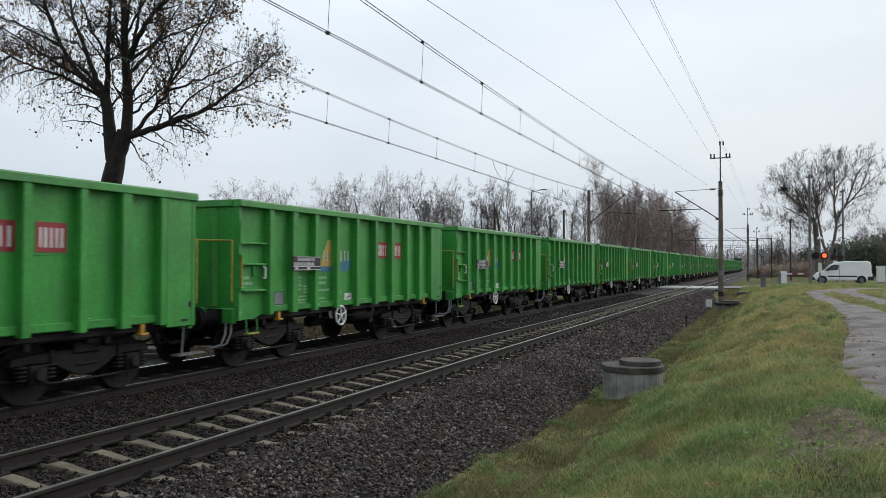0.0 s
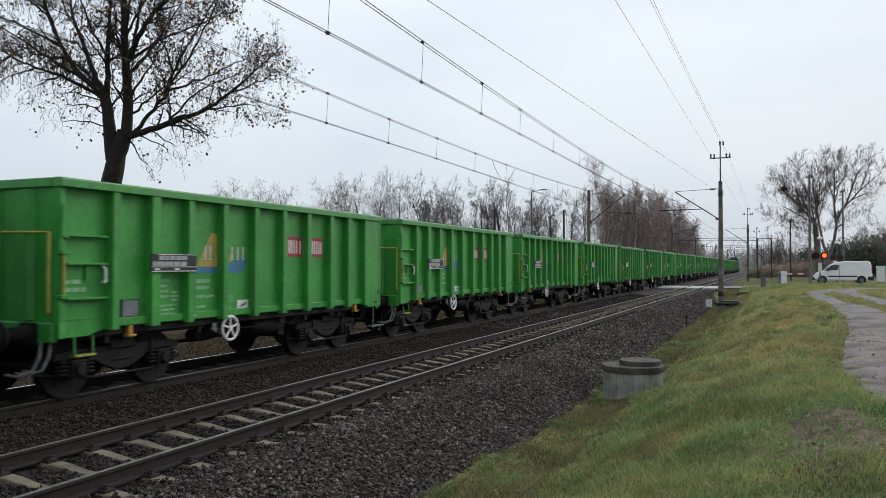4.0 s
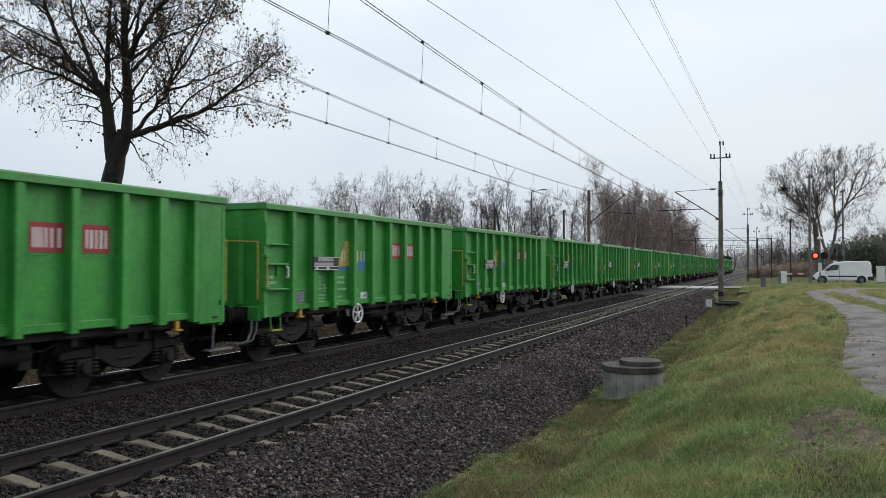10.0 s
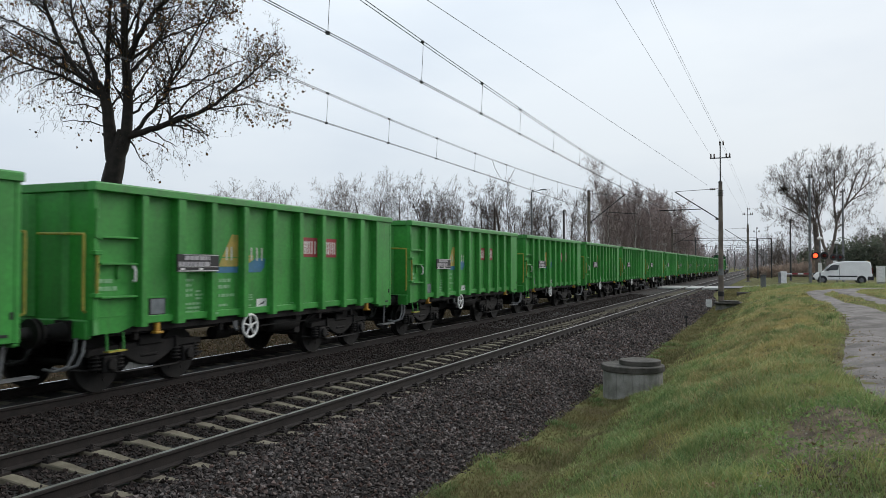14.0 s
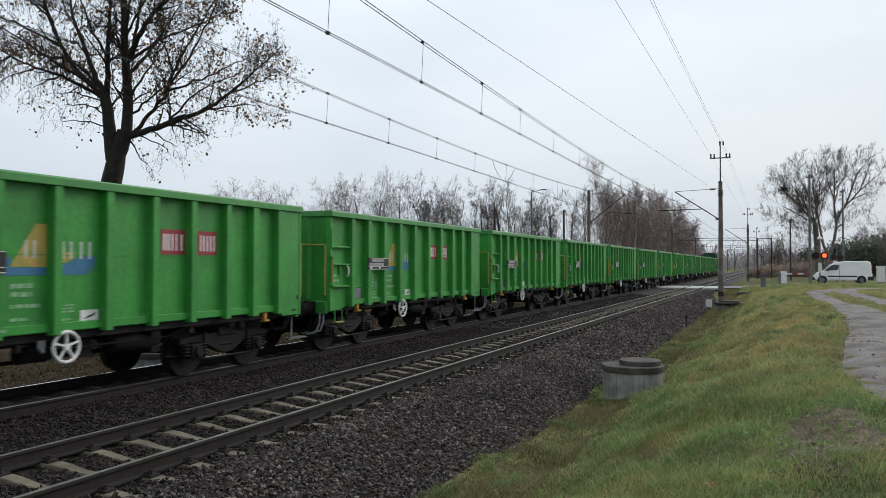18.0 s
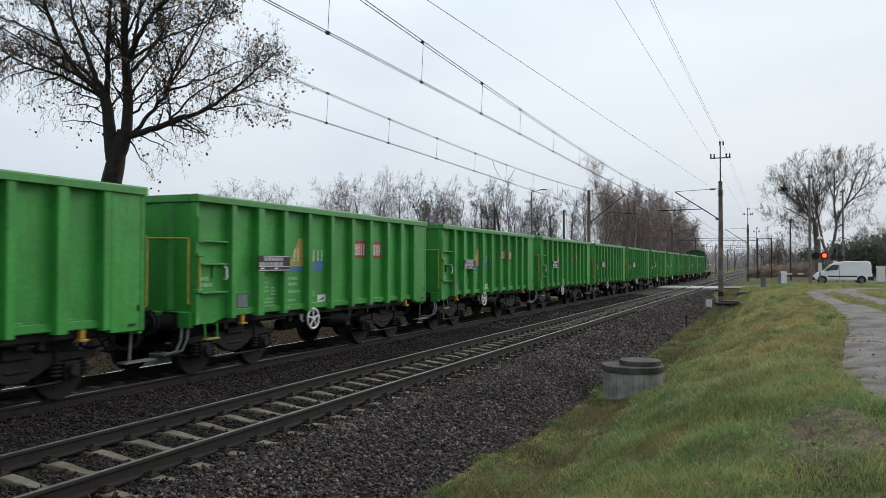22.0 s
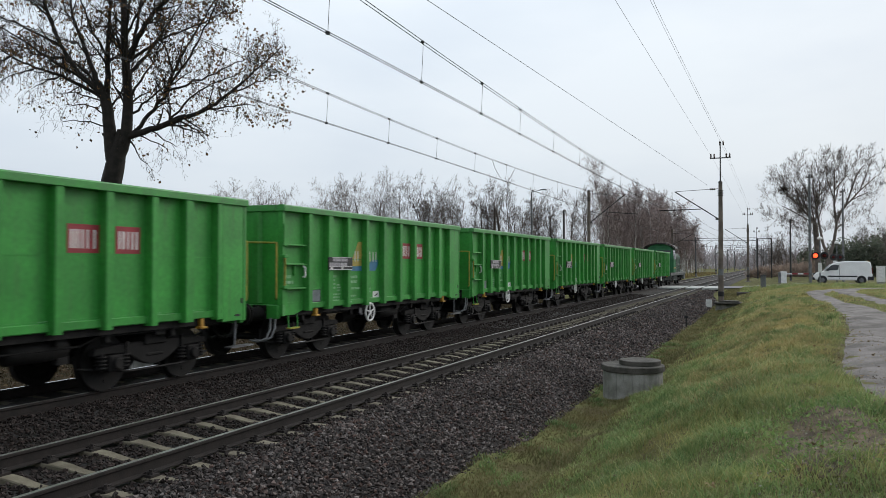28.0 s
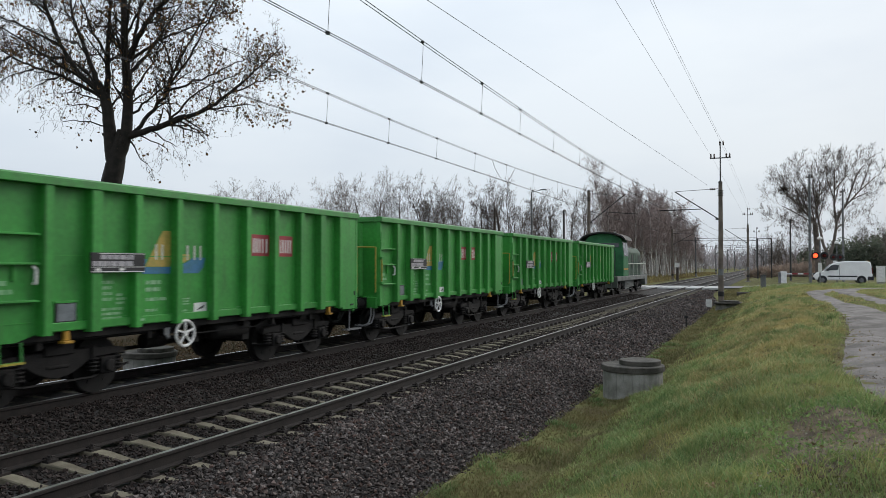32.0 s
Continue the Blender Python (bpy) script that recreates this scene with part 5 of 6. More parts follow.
# ---- trees ----
def limbs_mesh(name, segs, material, sides):
    """Tapered branches from arrays of start, end and radii."""
    p, q = np.array([s[0] for s in segs]), np.array([s[1] for s in segs])
    r0, r1 = np.array([s[2] for s in segs]), np.array([s[3] for s in segs])
    w = q - p
    w /= np.linalg.norm(w, axis=1, keepdims=True) + 1e-9
    ref = np.where(np.abs(w[:, 2:3]) < 0.9, np.array([[0, 0, 1.0]]), np.array([[1.0, 0, 0]]))
    u = np.cross(w, ref)
    u /= np.linalg.norm(u, axis=1, keepdims=True)
    t = np.cross(w, u)
    q = q + w * (r1 * (0.4 if sides > 2 else 0))[:, None]
    a = 2 * np.pi * np.arange(sides) / sides
    ring = u[:, None, :] * np.cos(a)[None, :, None] + t[:, None, :] * np.sin(a)[None, :, None]
    v = np.concatenate([p[:, None] + ring * r0[:, None, None], q[:, None] + ring * r1[:, None, None]], 1)
    n = len(segs)
    i = np.arange(sides if sides > 2 else 1)
    quad = np.stack([i, (i + 1) % sides, sides + (i + 1) % sides, sides + i], 1)
    f = (quad[None] + (2 * sides) * np.arange(n)[:, None, None]).reshape(-1, 4)
    return array_mesh(name, v.reshape(-1, 3), f, material, sides > 4)


class Tree:
    """Grows branches level by level: steps, wobble, rise, children, length ratio and spread of each level."""

    def __init__(self, seed, levels, thin, stem=0.022, end=0.15):
        self.r = random.Random(seed)
        self.levels, self.thin, self.stem, self.end = levels, thin, stem, end
        self.thick, self.fine, self.tips = [], [], []

    def grow(self, p, d, length, rad, lv):
        steps, wob, rise, kids, ratio, spread, bare = self.levels[lv]
        r = self.r
        p, d = np.array(p, float), np.array(d, float)
        step = length / steps
        end = max(rad * self.end, self.thin)
        k = 0.0
        for i in range(steps):
            d = d + np.array([r.gauss(0, wob), r.gauss(0, wob), r.gauss(0, wob) + rise])
            d /= np.linalg.norm(d)
            q = p + d * step
            ra, rb = rad + (end - rad) * i / steps, rad + (end - rad) * (i + 1) / steps
            (self.thick if ra > self.stem else self.fine).append((p, q, ra, rb))
            if lv + 1 < len(self.levels) and (i + 1) / steps > bare:
                k += kids / (steps * (1 - bare))
                while k >= 1 or (k > 0 and r.random() < k * 0.15):
                    k -= 1
                    az = r.uniform(0, 2 * math.pi)
                    o = np.cross(d, [math.cos(az), math.sin(az), 0.3])
                    o /= np.linalg.norm(o) + 1e-9
                    sp = spread * r.uniform(0.7, 1.25)
                    nd = d * math.cos(sp) + o * math.sin(sp)
                    self.grow(p + (q - p) * r.random(), nd, length * ratio * r.uniform(0.6, 1.15) * (1.15 - 0.55 * (i + 1) / steps), max(rb * 0.6, self.thin), lv + 1)
            p = q
        self.tips.append((p, d, lv))
        return p, d

    def make(self, name, label, category, m, bark, twig, group="", sides=6):
        th = thing(name, label, category, m, group)
        part("trunk", limbs_mesh("trunk", self.thick, bark, sides), bark, th)
        part("crown", limbs_mesh("crown", self.fine, twig, 2), twig, th)
        return th


YAW = radians(23.3)
RT, FW = np.array([math.cos(YAW), math.sin(YAW), 0]), np.array([-math.sin(YAW), math.cos(YAW), 0])


def place(u, depth):
    """Ground point at a bearing (tangent right of the viewing line) and depth."""
    p = FW * depth + RT * (u * depth)
    return float(p[0]), float(p[1])


def leaves(name, anchors, count, size, seed, material, parent, droop=0.3, scatter=0.12, slim=0.32, flat=False):
    r = np.random.RandomState(seed)
    a = np.array(anchors)[r.choice(len(anchors), count)]
    c = a + r.randn(count, 3) * scatter
    u = r.randn(count, 3)
    u[:, 2] -= droop
    if flat:
        u[:, 2] *= 0.15
    u /= np.linalg.norm(u, axis=1, keepdims=True)
    w = np.cross(u, r.randn(count, 3) * ((0.25, 0.25, 1) if flat else (1, 1, 1)))
    w /= np.linalg.norm(w, axis=1, keepdims=True)
    nrm = np.cross(u, w)
    s = (size * (0.6 + 0.7 * r.rand(count)))[:, None]
    v = np.stack([c, c + u * s * 0.5 + w * s * slim + nrm * s * slim * 0.4, c + u * s, c + u * s * 0.5 - w * s * slim + nrm * s * slim * 0.4], 1).reshape(-1, 3)
    i = 4 * np.arange(count)
    f = np.concatenate([np.stack([i, i + 1, i + 2], 1), np.stack([i, i + 2, i + 3], 1)])
    return part(name, array_mesh(name, v, f, material), material, parent)


OAK_LEAF = island_mat("withered_oak_leaves", [(0.06, 0.035, 0.02), (0.15, 0.075, 0.035), (0.20, 0.11, 0.045), (0.075, 0.05, 0.025), (0.13, 0.11, 0.045)], 0.8, 0.2, 0.35)


UP = np.array([0, 0, 1.0])


def limb(t, start, legs, rad, lean=0.0, branches=3.2, size=1.5, level=1, tail=0.14, bare=0.2):
    """A crooked limb of straight legs (degrees from upright towards the right, length), leaning away by lean and rounded at the
    bends, with side branches along it. Returns its line, to start further limbs on."""
    r = t.r
    pts = [np.array(start, float)]
    for ang, ln in legs:
        d = RT * math.sin(radians(ang)) + UP * math.cos(radians(ang)) + FW * lean
        pts.append(pts[-1] + d * ln)
    pts = np.array(pts)
    run = np.concatenate([[0], np.cumsum(np.linalg.norm(np.diff(pts, axis=0), axis=1))])
    n = max(6, int(run[-1] / 0.22))
    line = np.stack([np.interp(np.linspace(0, run[-1], n), run, pts[:, k]) for k in range(3)], 1)
    for _ in range(3):
        line[1:-1] = (line[:-2] + 2 * line[1:-1] + line[2:]) / 4
    line[1:] += np.array([[r.gauss(0, 0.028) for _ in range(3)] for _ in range(n - 1)]) * min(1.0, 0.05 / rad)
    wide = rad * (1 - (1 - tail) * np.linspace(0, 1, n) ** 0.7)
    for a, b, r0, r1 in zip(line, line[1:], wide, wide[1:]):
        (t.thick if r0 > t.stem else t.fine).append((a, b, float(r0), float(r1)))
    for k in range(int(run[-1] * branches * 1.35 * (1 - bare))):
        f = bare + (1 - bare) * r.random()
        i = min(n - 2, int(f * (n - 1)))
        d = line[i + 1] - line[i]
        d /= np.linalg.norm(d) + 1e-9
        az = r.uniform(0, 2 * math.pi)
        o = np.cross(d, [math.cos(az), math.sin(az), 0.3])
        o /= np.linalg.norm(o) + 1e-9
        sp = r.uniform(0.55, 1.1)
        t.grow(line[i], d * math.cos(sp) + o * math.sin(sp), size * r.uniform(0.55, 1.2) * (1.15 - 0.4 * f), max(t.thin, min(wide[i] * 0.45, 0.03 * size)), level)
    t.tips.append((line[-1], line[-1] - line[-2], 2))
    return line


def build_oak():
    ox, oy = place(-0.426, 24.5)
    lv = [(9, 0.18, 0.02, 8, 0.48, 0.8, 0.12), (8, 0.2, 0.01, 8, 0.5, 0.85, 0.1), (6, 0.25, 0.0, 6, 0.55, 0.9, 0.1), (4, 0.3, -0.03, 0, 0, 0, 1)]
    t = Tree(7, lv, 0.0046, 0.014, 0.12)
    base = -0.9
    heights, sides = [0, 1.6, 3.2, 4.6, 5.7, 6.6, 7.25], [-0.9, -0.78, -0.62, -0.42, -0.14, 0.04, 0.1]
    fine = np.linspace(0, 7.25, 44)
    side, wide = np.interp(fine, heights, sides), np.interp(fine, heights, [0.5, 0.4, 0.35, 0.32, 0.33, 0.28, 0.1])
    for _ in range(10):
        side[1:-1], wide[1:-1] = (side[:-2] + 2 * side[1:-1] + side[2:]) / 4, (wide[:-2] + 2 * wide[1:-1] + wide[2:]) / 4
    line = RT[None] * side[:, None] + UP[None] * (base + fine)[:, None]
    for a, b, r0, r1 in zip(line, line[1:], wide, wide[1:]):
        t.thick.append((a, b, float(r0), float(r1)))

    def at(right, up):
        return RT * right + UP * up

    limb(t, at(-0.12, 6.15), ((-75, 0.32),), 0.07, 0, 0, tail=0.7)
    # left-hand stem and its limbs
    ls = limb(t, at(-0.06, 5.2), ((-12, 0.7), (-5, 0.9), (-4, 0.6), (-34, 0.55)), 0.25, 0, 0.8, 1.2, tail=0.62)
    la = limb(t, ls[-2], ((-57, 0.75), (-31, 1.3), (-18, 1.15), (-8, 2.4)), 0.107, -0.1, 3.2, 1.6)
    limb(t, ls[-2], ((-30, 0.5), (-24, 0.9), (-27, 1.6), (-12, 2.4)), 0.103, 0.25, 3.2, 1.6)
    lb = limb(t, ls[-3], ((-63, 1.7), (-72, 1.3), (-60, 2.2)), 0.082, 0.1, 3.6, 1.5)
    limb(t, la[len(la) // 3], ((-62, 1.1), (-68, 1.1), (-52, 1.8)), 0.052, -0.2, 3.6, 1.4)
    limb(t, la[len(la) // 2], ((-48, 1.4), (-40, 1.8)), 0.043, 0.3, 3.6, 1.4)
    limb(t, ls[-4], ((0, 2.9), (1, 3.2)), 0.116, 0.05, 3.0, 1.5)
    limb(t, ls[-4] + UP * 1.6, ((-28, 1.1), (-12, 2.0)), 0.052, -0.25, 3.2, 1.4)
    limb(t, ls[-3], ((-50, 1.2), (-56, 2.0), (-30, 1.2)), 0.06, -0.55, 3.4, 1.5)
    limb(t, ls[-3], ((-42, 1.6), (-58, 2.2)), 0.06, 0.6, 3.4, 1.5)
    # right-hand stem and its limbs
    rs = limb(t, at(-0.02, 5.35), ((24, 0.7), (4, 1.45), (-7, 1.0), (-2, 2.2), (1, 3.0)), 0.225, 0, 2.0, 1.4, tail=0.2)
    k = int(len(rs) * 0.38)
    limb(t, rs[k], ((28, 1.0), (38, 1.05), (55, 1.1), (38, 2.2)), 0.107, -0.15, 3.2, 1.6)
    limb(t, rs[k] + at(0.25, 0.5), ((2, 1.8), (6, 2.6)), 0.065, 0.2, 3.0, 1.5)
    limb(t, rs[k], ((-30, 0.7), (-14, 1.8), (-6, 1.6)), 0.052, 0.35, 3.0, 1.4)
    limb(t, rs[k - 2], ((22, 1.4), (14, 2.6)), 0.073, 0.65, 3.2, 1.5)
    limb(t, rs[k - 3], ((12, 1.2), (24, 2.6)), 0.073, -0.65, 3.2, 1.5)
    # the great low limb to the right
    rg = limb(t, at(0.2, 6.1), ((60, 0.2), (78, 0.45), (72, 0.95), (70, 1.35), (54, 0.9), (49, 2.1)), 0.129, -0.05, 3.4, 1.35, tail=0.12)
    r1 = limb(t, rg[1], ((40, 1.65), (10, 0.55), (25, 1.5), (31, 1.1), (24, 1.6)), 0.077, 0.08, 3.4, 1.4)
    m = int(len(r1) * 0.3)
    limb(t, r1[m], ((40, 1.3), (28, 1.9), (32, 1.3)), 0.052, -0.15, 3.6, 1.3)
    limb(t, r1[m], ((69, 1.25), (63, 1.5), (42, 1.1)), 0.047, 0.1, 3.6, 1.2)
    m = int(len(rg) * 0.28)
    limb(t, rg[m], ((32, 1.2), (60, 2.0), (50, 1.0)), 0.043, 0.3, 3.6, 1.2)
    limb(t, rg[int(len(rg) * 0.45)], ((84, 1.4), (102, 1.3)), 0.034, -0.15, 4.2, 1.0)
    limb(t, rg[int(len(rg) * 0.6)], ((64, 1.6), (80, 1.0)), 0.034, 0.2, 4.2, 1.1)
    # smaller limbs that fill the middle of the crown
    for p, legs, rad, lean in ((rs[6], ((36, 1.2), (58, 1.1), (40, 1.0)), 0.05, 0.25), (rs[9], ((44, 1.3), (30, 1.6)), 0.05, -0.3), (rs[7], ((-24, 0.9), (-4, 1.4)), 0.04, -0.2), (ls[-5], ((24, 0.9), (8, 1.6)), 0.045, 0.3),
                               (rs[k], ((48, 1.4), (62, 1.6), (46, 1.0)), 0.06, 0.3), (rs[k + 3], ((34, 1.5), (46, 1.6)), 0.055, -0.35), (r1[m], ((12, 1.6), (2, 1.6)), 0.045, 0.4), (r1[m + 4], ((-14, 1.4), (6, 1.4)), 0.04, -0.2),
                               (la[len(la) // 3], ((-14, 1.6), (-30, 1.8)), 0.05, -0.4), (la[len(la) // 4], ((-80, 1.2), (-62, 1.6)), 0.05, 0.2), (ls[-2], ((-44, 1.4), (-70, 1.4), (-50, 1.2)), 0.06, 0.35)):
        limb(t, p, legs, rad, lean, 3.4, 1.2)
    # drooping low shoots
    for p, legs, lean in ((rg[2], ((112, 1.1), (138, 0.7)), 0.1), (at(0.38, 6.1), ((150, 0.9), (122, 0.9)), -0.1), (rg[m], ((110, 1.3), (96, 1.1)), -0.2), (rg[4], ((128, 0.8), (105, 0.9)), 0.3),
                          (at(-0.3, 6.85), ((-62, 1.0), (-102, 1.5)), 0.1), (at(-0.4, 7.3), ((-76, 1.2), (-106, 1.4)), -0.2), (lb[len(lb) // 3], ((-104, 1.0), (-130, 0.8)), 0.2), (lb[2 * len(lb) // 3], ((-112, 1.1), (-135, 0.8)), -0.1), (at(-0.25, 6.5), ((-82, 1.1), (-98, 1.0)), -0.3), (lb[len(lb) // 2], ((-98, 1.4), (-118, 1.0)), 0.4)):
        limb(t, p, legs, 0.03, lean, 4.2, 0.85, 2)
    th = t.make("oak_tree", "large bare oak with dark bark and withered brown leaves", "tree", pose(ox, oy, 0), BARK, TWIG_BLACK)
    anchors = [p for p, d, l in t.tips if l >= 2]
    # the leaves hang on in bunches
    r = random.Random(3)
    some = r.sample(anchors, len(anchors) // 3)
    leaves("leaves", some, 6000, 0.1, 3, OAK_LEAF, th, 0.3, 0.12, 0.4)
    bunch = [p for p in r.sample(some, 26) for _ in range(2)]
    leaves("leaves", bunch, 800, 0.11, 6, OAK_LEAF, th, 0.3, 0.3)
    tuft = [p for k, (p, q, a, b) in enumerate(t.thick) if a < 0.1 and k % 11 == 0]
    leaves("leaves", tuft, 420, 0.11, 5, OAK_LEAF, th, 0.2, 0.16)


TWIG_BLACK = mat("blackish_twigs", (0.04, 0.032, 0.027), (0.026, 0.021, 0.018), 3, 0.9, 0, 0.2, 30)
build_oak()

TWIG_BIRCH = mat("brown_birch_twigs", (0.33, 0.265, 0.25), (0.25, 0.2, 0.19), 1, 0.9, 0, 0, 30, 0.2)
BIRCH_LV = [(14, 0.035, 0.02, 46, 0.27, 0.62, 0.3), (6, 0.11, 0.05, 9, 0.52, 0.65, 0.12), (5, 0.18, -0.03, 8, 0.6, 0.75, 0.1), (4, 0.24, -0.16, 0, 0, 0, 1)]
BIRCHES = []
for k in range(4):
    t = Tree(40 + k, BIRCH_LV, 0.014, 0.06)
    t.grow((0, 0, -0.3), (0.03 * (k - 1.5), 0.02, 1), 15.5 + k * 0.7, 0.19, 0)
    BIRCHES.append((limbs_mesh("trunk", t.thick, BIRCH, 6), limbs_mesh("crown", t.fine, TWIG_BIRCH, 2)))


def stand(kinds, spots, name, label, group, bark, twig, seed):
    """Trees of a stand, from a few grown forms turned and sized differently."""
    r = random.Random(seed)
    for x, y, z, size in spots:
        a, b = r.choice(kinds)
        th = thing(name, label, "tree", pose(x, y, z, 0, 0, r.uniform(0, 360)), group)
        for nm, me in (("trunk", a), ("crown", b)):
            o = part(nm, me, bark, th)
            o.scale = (size * r.uniform(0.9, 1.15),) * 2 + (size,)


def birch_height(x, y):
    """The stand is lower towards its far end, and a few thin trees stand taller at its near end."""
    return float(np.interp(y, [95, 104, 112, 125, 150, 190, 215, 240], [12.5, 15.2, 13.8, 14.0, 15.2, 14.0, 11.6, 8.6]))


rb = random.Random(5)
spots = []
for k in range(60):
    y = 97 + 143 * (k / 59)
    if y < 120 and k % 3:
        continue
    x, y = -19.5 - rb.random() * min(14, 0.12 * (y - 84)) * (k % 2), y + rb.uniform(-2, 2)
    spots.append((x, y, -0.4, birch_height(x, y) * rb.uniform(0.88, 1.0) / 16.2))
for k in range(88):
    y = 122 + 116 * (k / 87)
    x, y = -21.0 - rb.random() * min(12, 0.11 * (y - 84)), y + rb.uniform(-2, 2)
    spots.append((x, y, -0.4, birch_height(x, y) * rb.uniform(0.7, 0.95) / 16.2))
stand(BIRCHES, spots, "birch_tree", "bare white-stemmed birch with fine brown twigs", "birches along the line", BIRCH, TWIG_BIRCH, 6)

BUSH_LV = [(10, 0.06, 0.03, 22, 0.42, 0.7, 0.2), (6, 0.13, 0.03, 13, 0.46, 0.8, 0.15), (5, 0.22, -0.02, 10, 0.52, 0.85, 0.1), (4, 0.26, -0.2, 0, 0, 0, 1)]
SMALL = []
for k in range(4):
    t = Tree(60 + k, BUSH_LV, 0.0056)
    for j in range(1 + k % 2):
        t.grow((0.3 * j, 0.2 * j, -0.3), (0.18 * (j - 0.6), 0.1 * (k - 1.5) * (j > 0), 1), 7.4 - j, 0.085, 0)
    SMALL.append((limbs_mesh("trunk", t.thick, TWIG_DARK, 5), limbs_mesh("crown", t.fine, TWIG, 2)))
small_spots = []
for u, dep, h in ((385, 72, 10.4), (414, 75, 11.2), (446, 72, 10.5), (512, 76, 10.8), (584, 78, 11.6), (622, 75, 11.6), (652, 78, 12.4), (678, 74, 12.3), (706, 78, 12.2), (736, 80, 11.6), (772, 78, 12.2), (800, 80, 11.2), (828, 74, 11.2), (850, 76, 12.2), (872, 78, 11.6), (901, 80, 11.4), (930, 84, 11), (956, 88, 11.4), (986, 88, 11.6), (1012, 90, 11.6), (1035, 92, 12)):
    x, y = place((u - 784) / 1359, dep)
    small_spots.append((x, y, -0.9, h / 8.3))
stand(SMALL, small_spots, "bare_tree", "leafless young tree behind the railway", "trees behind the train", TWIG_DARK, TWIG, 8)

GREYBARK = mat("grey_brown_bark", (0.2, 0.165, 0.15), (0.13, 0.108, 0.097), 2, 0.9, 0, 0.4, 20)
def wide_tree(u, depth, seed, build):
    """A broad old tree of crooked limbs."""
    x, y = place((u - 784) / 1359, depth)
    t = Tree(seed, BIG_LV, 0.0105, 0.05)
    build(t)
    for segs in (t.thick, t.fine):
        segs[:] = [(p * 0.87, q * 0.87, r0, r1) for p, q, r0, r1 in segs]
    t.make("bare_tree", "large leafless tree with a wide grey crown", "tree", pose(x, y, 0.3), GREYBARK, TWIG, "trees beyond the crossing")


BIG_LV = [(8, 0.1, 0.05, 9, 0.46, 0.62, 0.2), (8, 0.13, 0.06, 9, 0.5, 0.65, 0.08), (6, 0.16, 0.06, 7, 0.55, 0.65, 0.08), (4, 0.18, 0.05, 0, 0, 0, 1)]


def left_crown(t):
    s = limb(t, (0, 0, -0.5), ((-2, 5.0), (-5, 4.0)), 0.5, 0, 0, tail=0.72)
    e, n = s[-1], len(s)
    for legs, rad, lean in ((((-58, 3.2), (-62, 4.0), (-44, 2.6)), 0.12, 0.1), (((-46, 3.2), (-54, 4.4), (-40, 2.8)), 0.13, -0.3), (((-34, 3.4), (-42, 4.2), (-26, 2.8)), 0.13, 0.3), (((-26, 3.6), (-34, 3.8), (-22, 3.0)), 0.13, 0.0),
                            (((-16, 3.6), (-26, 4.0), (-12, 2.8)), 0.13, -0.15), (((-6, 3.8), (-14, 4.0), (-4, 2.6)), 0.13, 0.2), (((4, 3.6), (-2, 4.0), (2, 2.6)), 0.13, -0.2), (((14, 3.2), (8, 4.0), (4, 2.4)), 0.12, 0.25), (((-20, 3.0), (-30, 4.4), (-36, 2.4)), 0.11, 0.5), (((-50, 3.6), (-36, 4.0)), 0.1, -0.5)):
        limb(t, e, legs, rad, lean, 2.2, 2.6, bare=0.12)
    for f, legs, rad in ((0.62, ((-70, 2.4), (-86, 3.0), (-72, 2.4)), 0.06), (0.7, ((-62, 2.6), (-74, 2.4), (-58, 2.0)), 0.06), (0.5, ((-88, 1.8), (-112, 1.8), (-128, 1.0)), 0.045), (0.8, ((-56, 2.4), (-72, 3.0), (-80, 1.6)), 0.065), (0.58, ((-78, 2.2), (-100, 1.8)), 0.045), (0.88, ((-62, 3.0), (-70, 3.0), (-56, 2.0)), 0.07), (0.75, ((48, 2.0), (62, 1.8)), 0.05)):
        limb(t, s[int(f * n)], legs, rad * 0.7, t.r.uniform(-0.5, 0.5), 3.2, 1.9, bare=0.08)


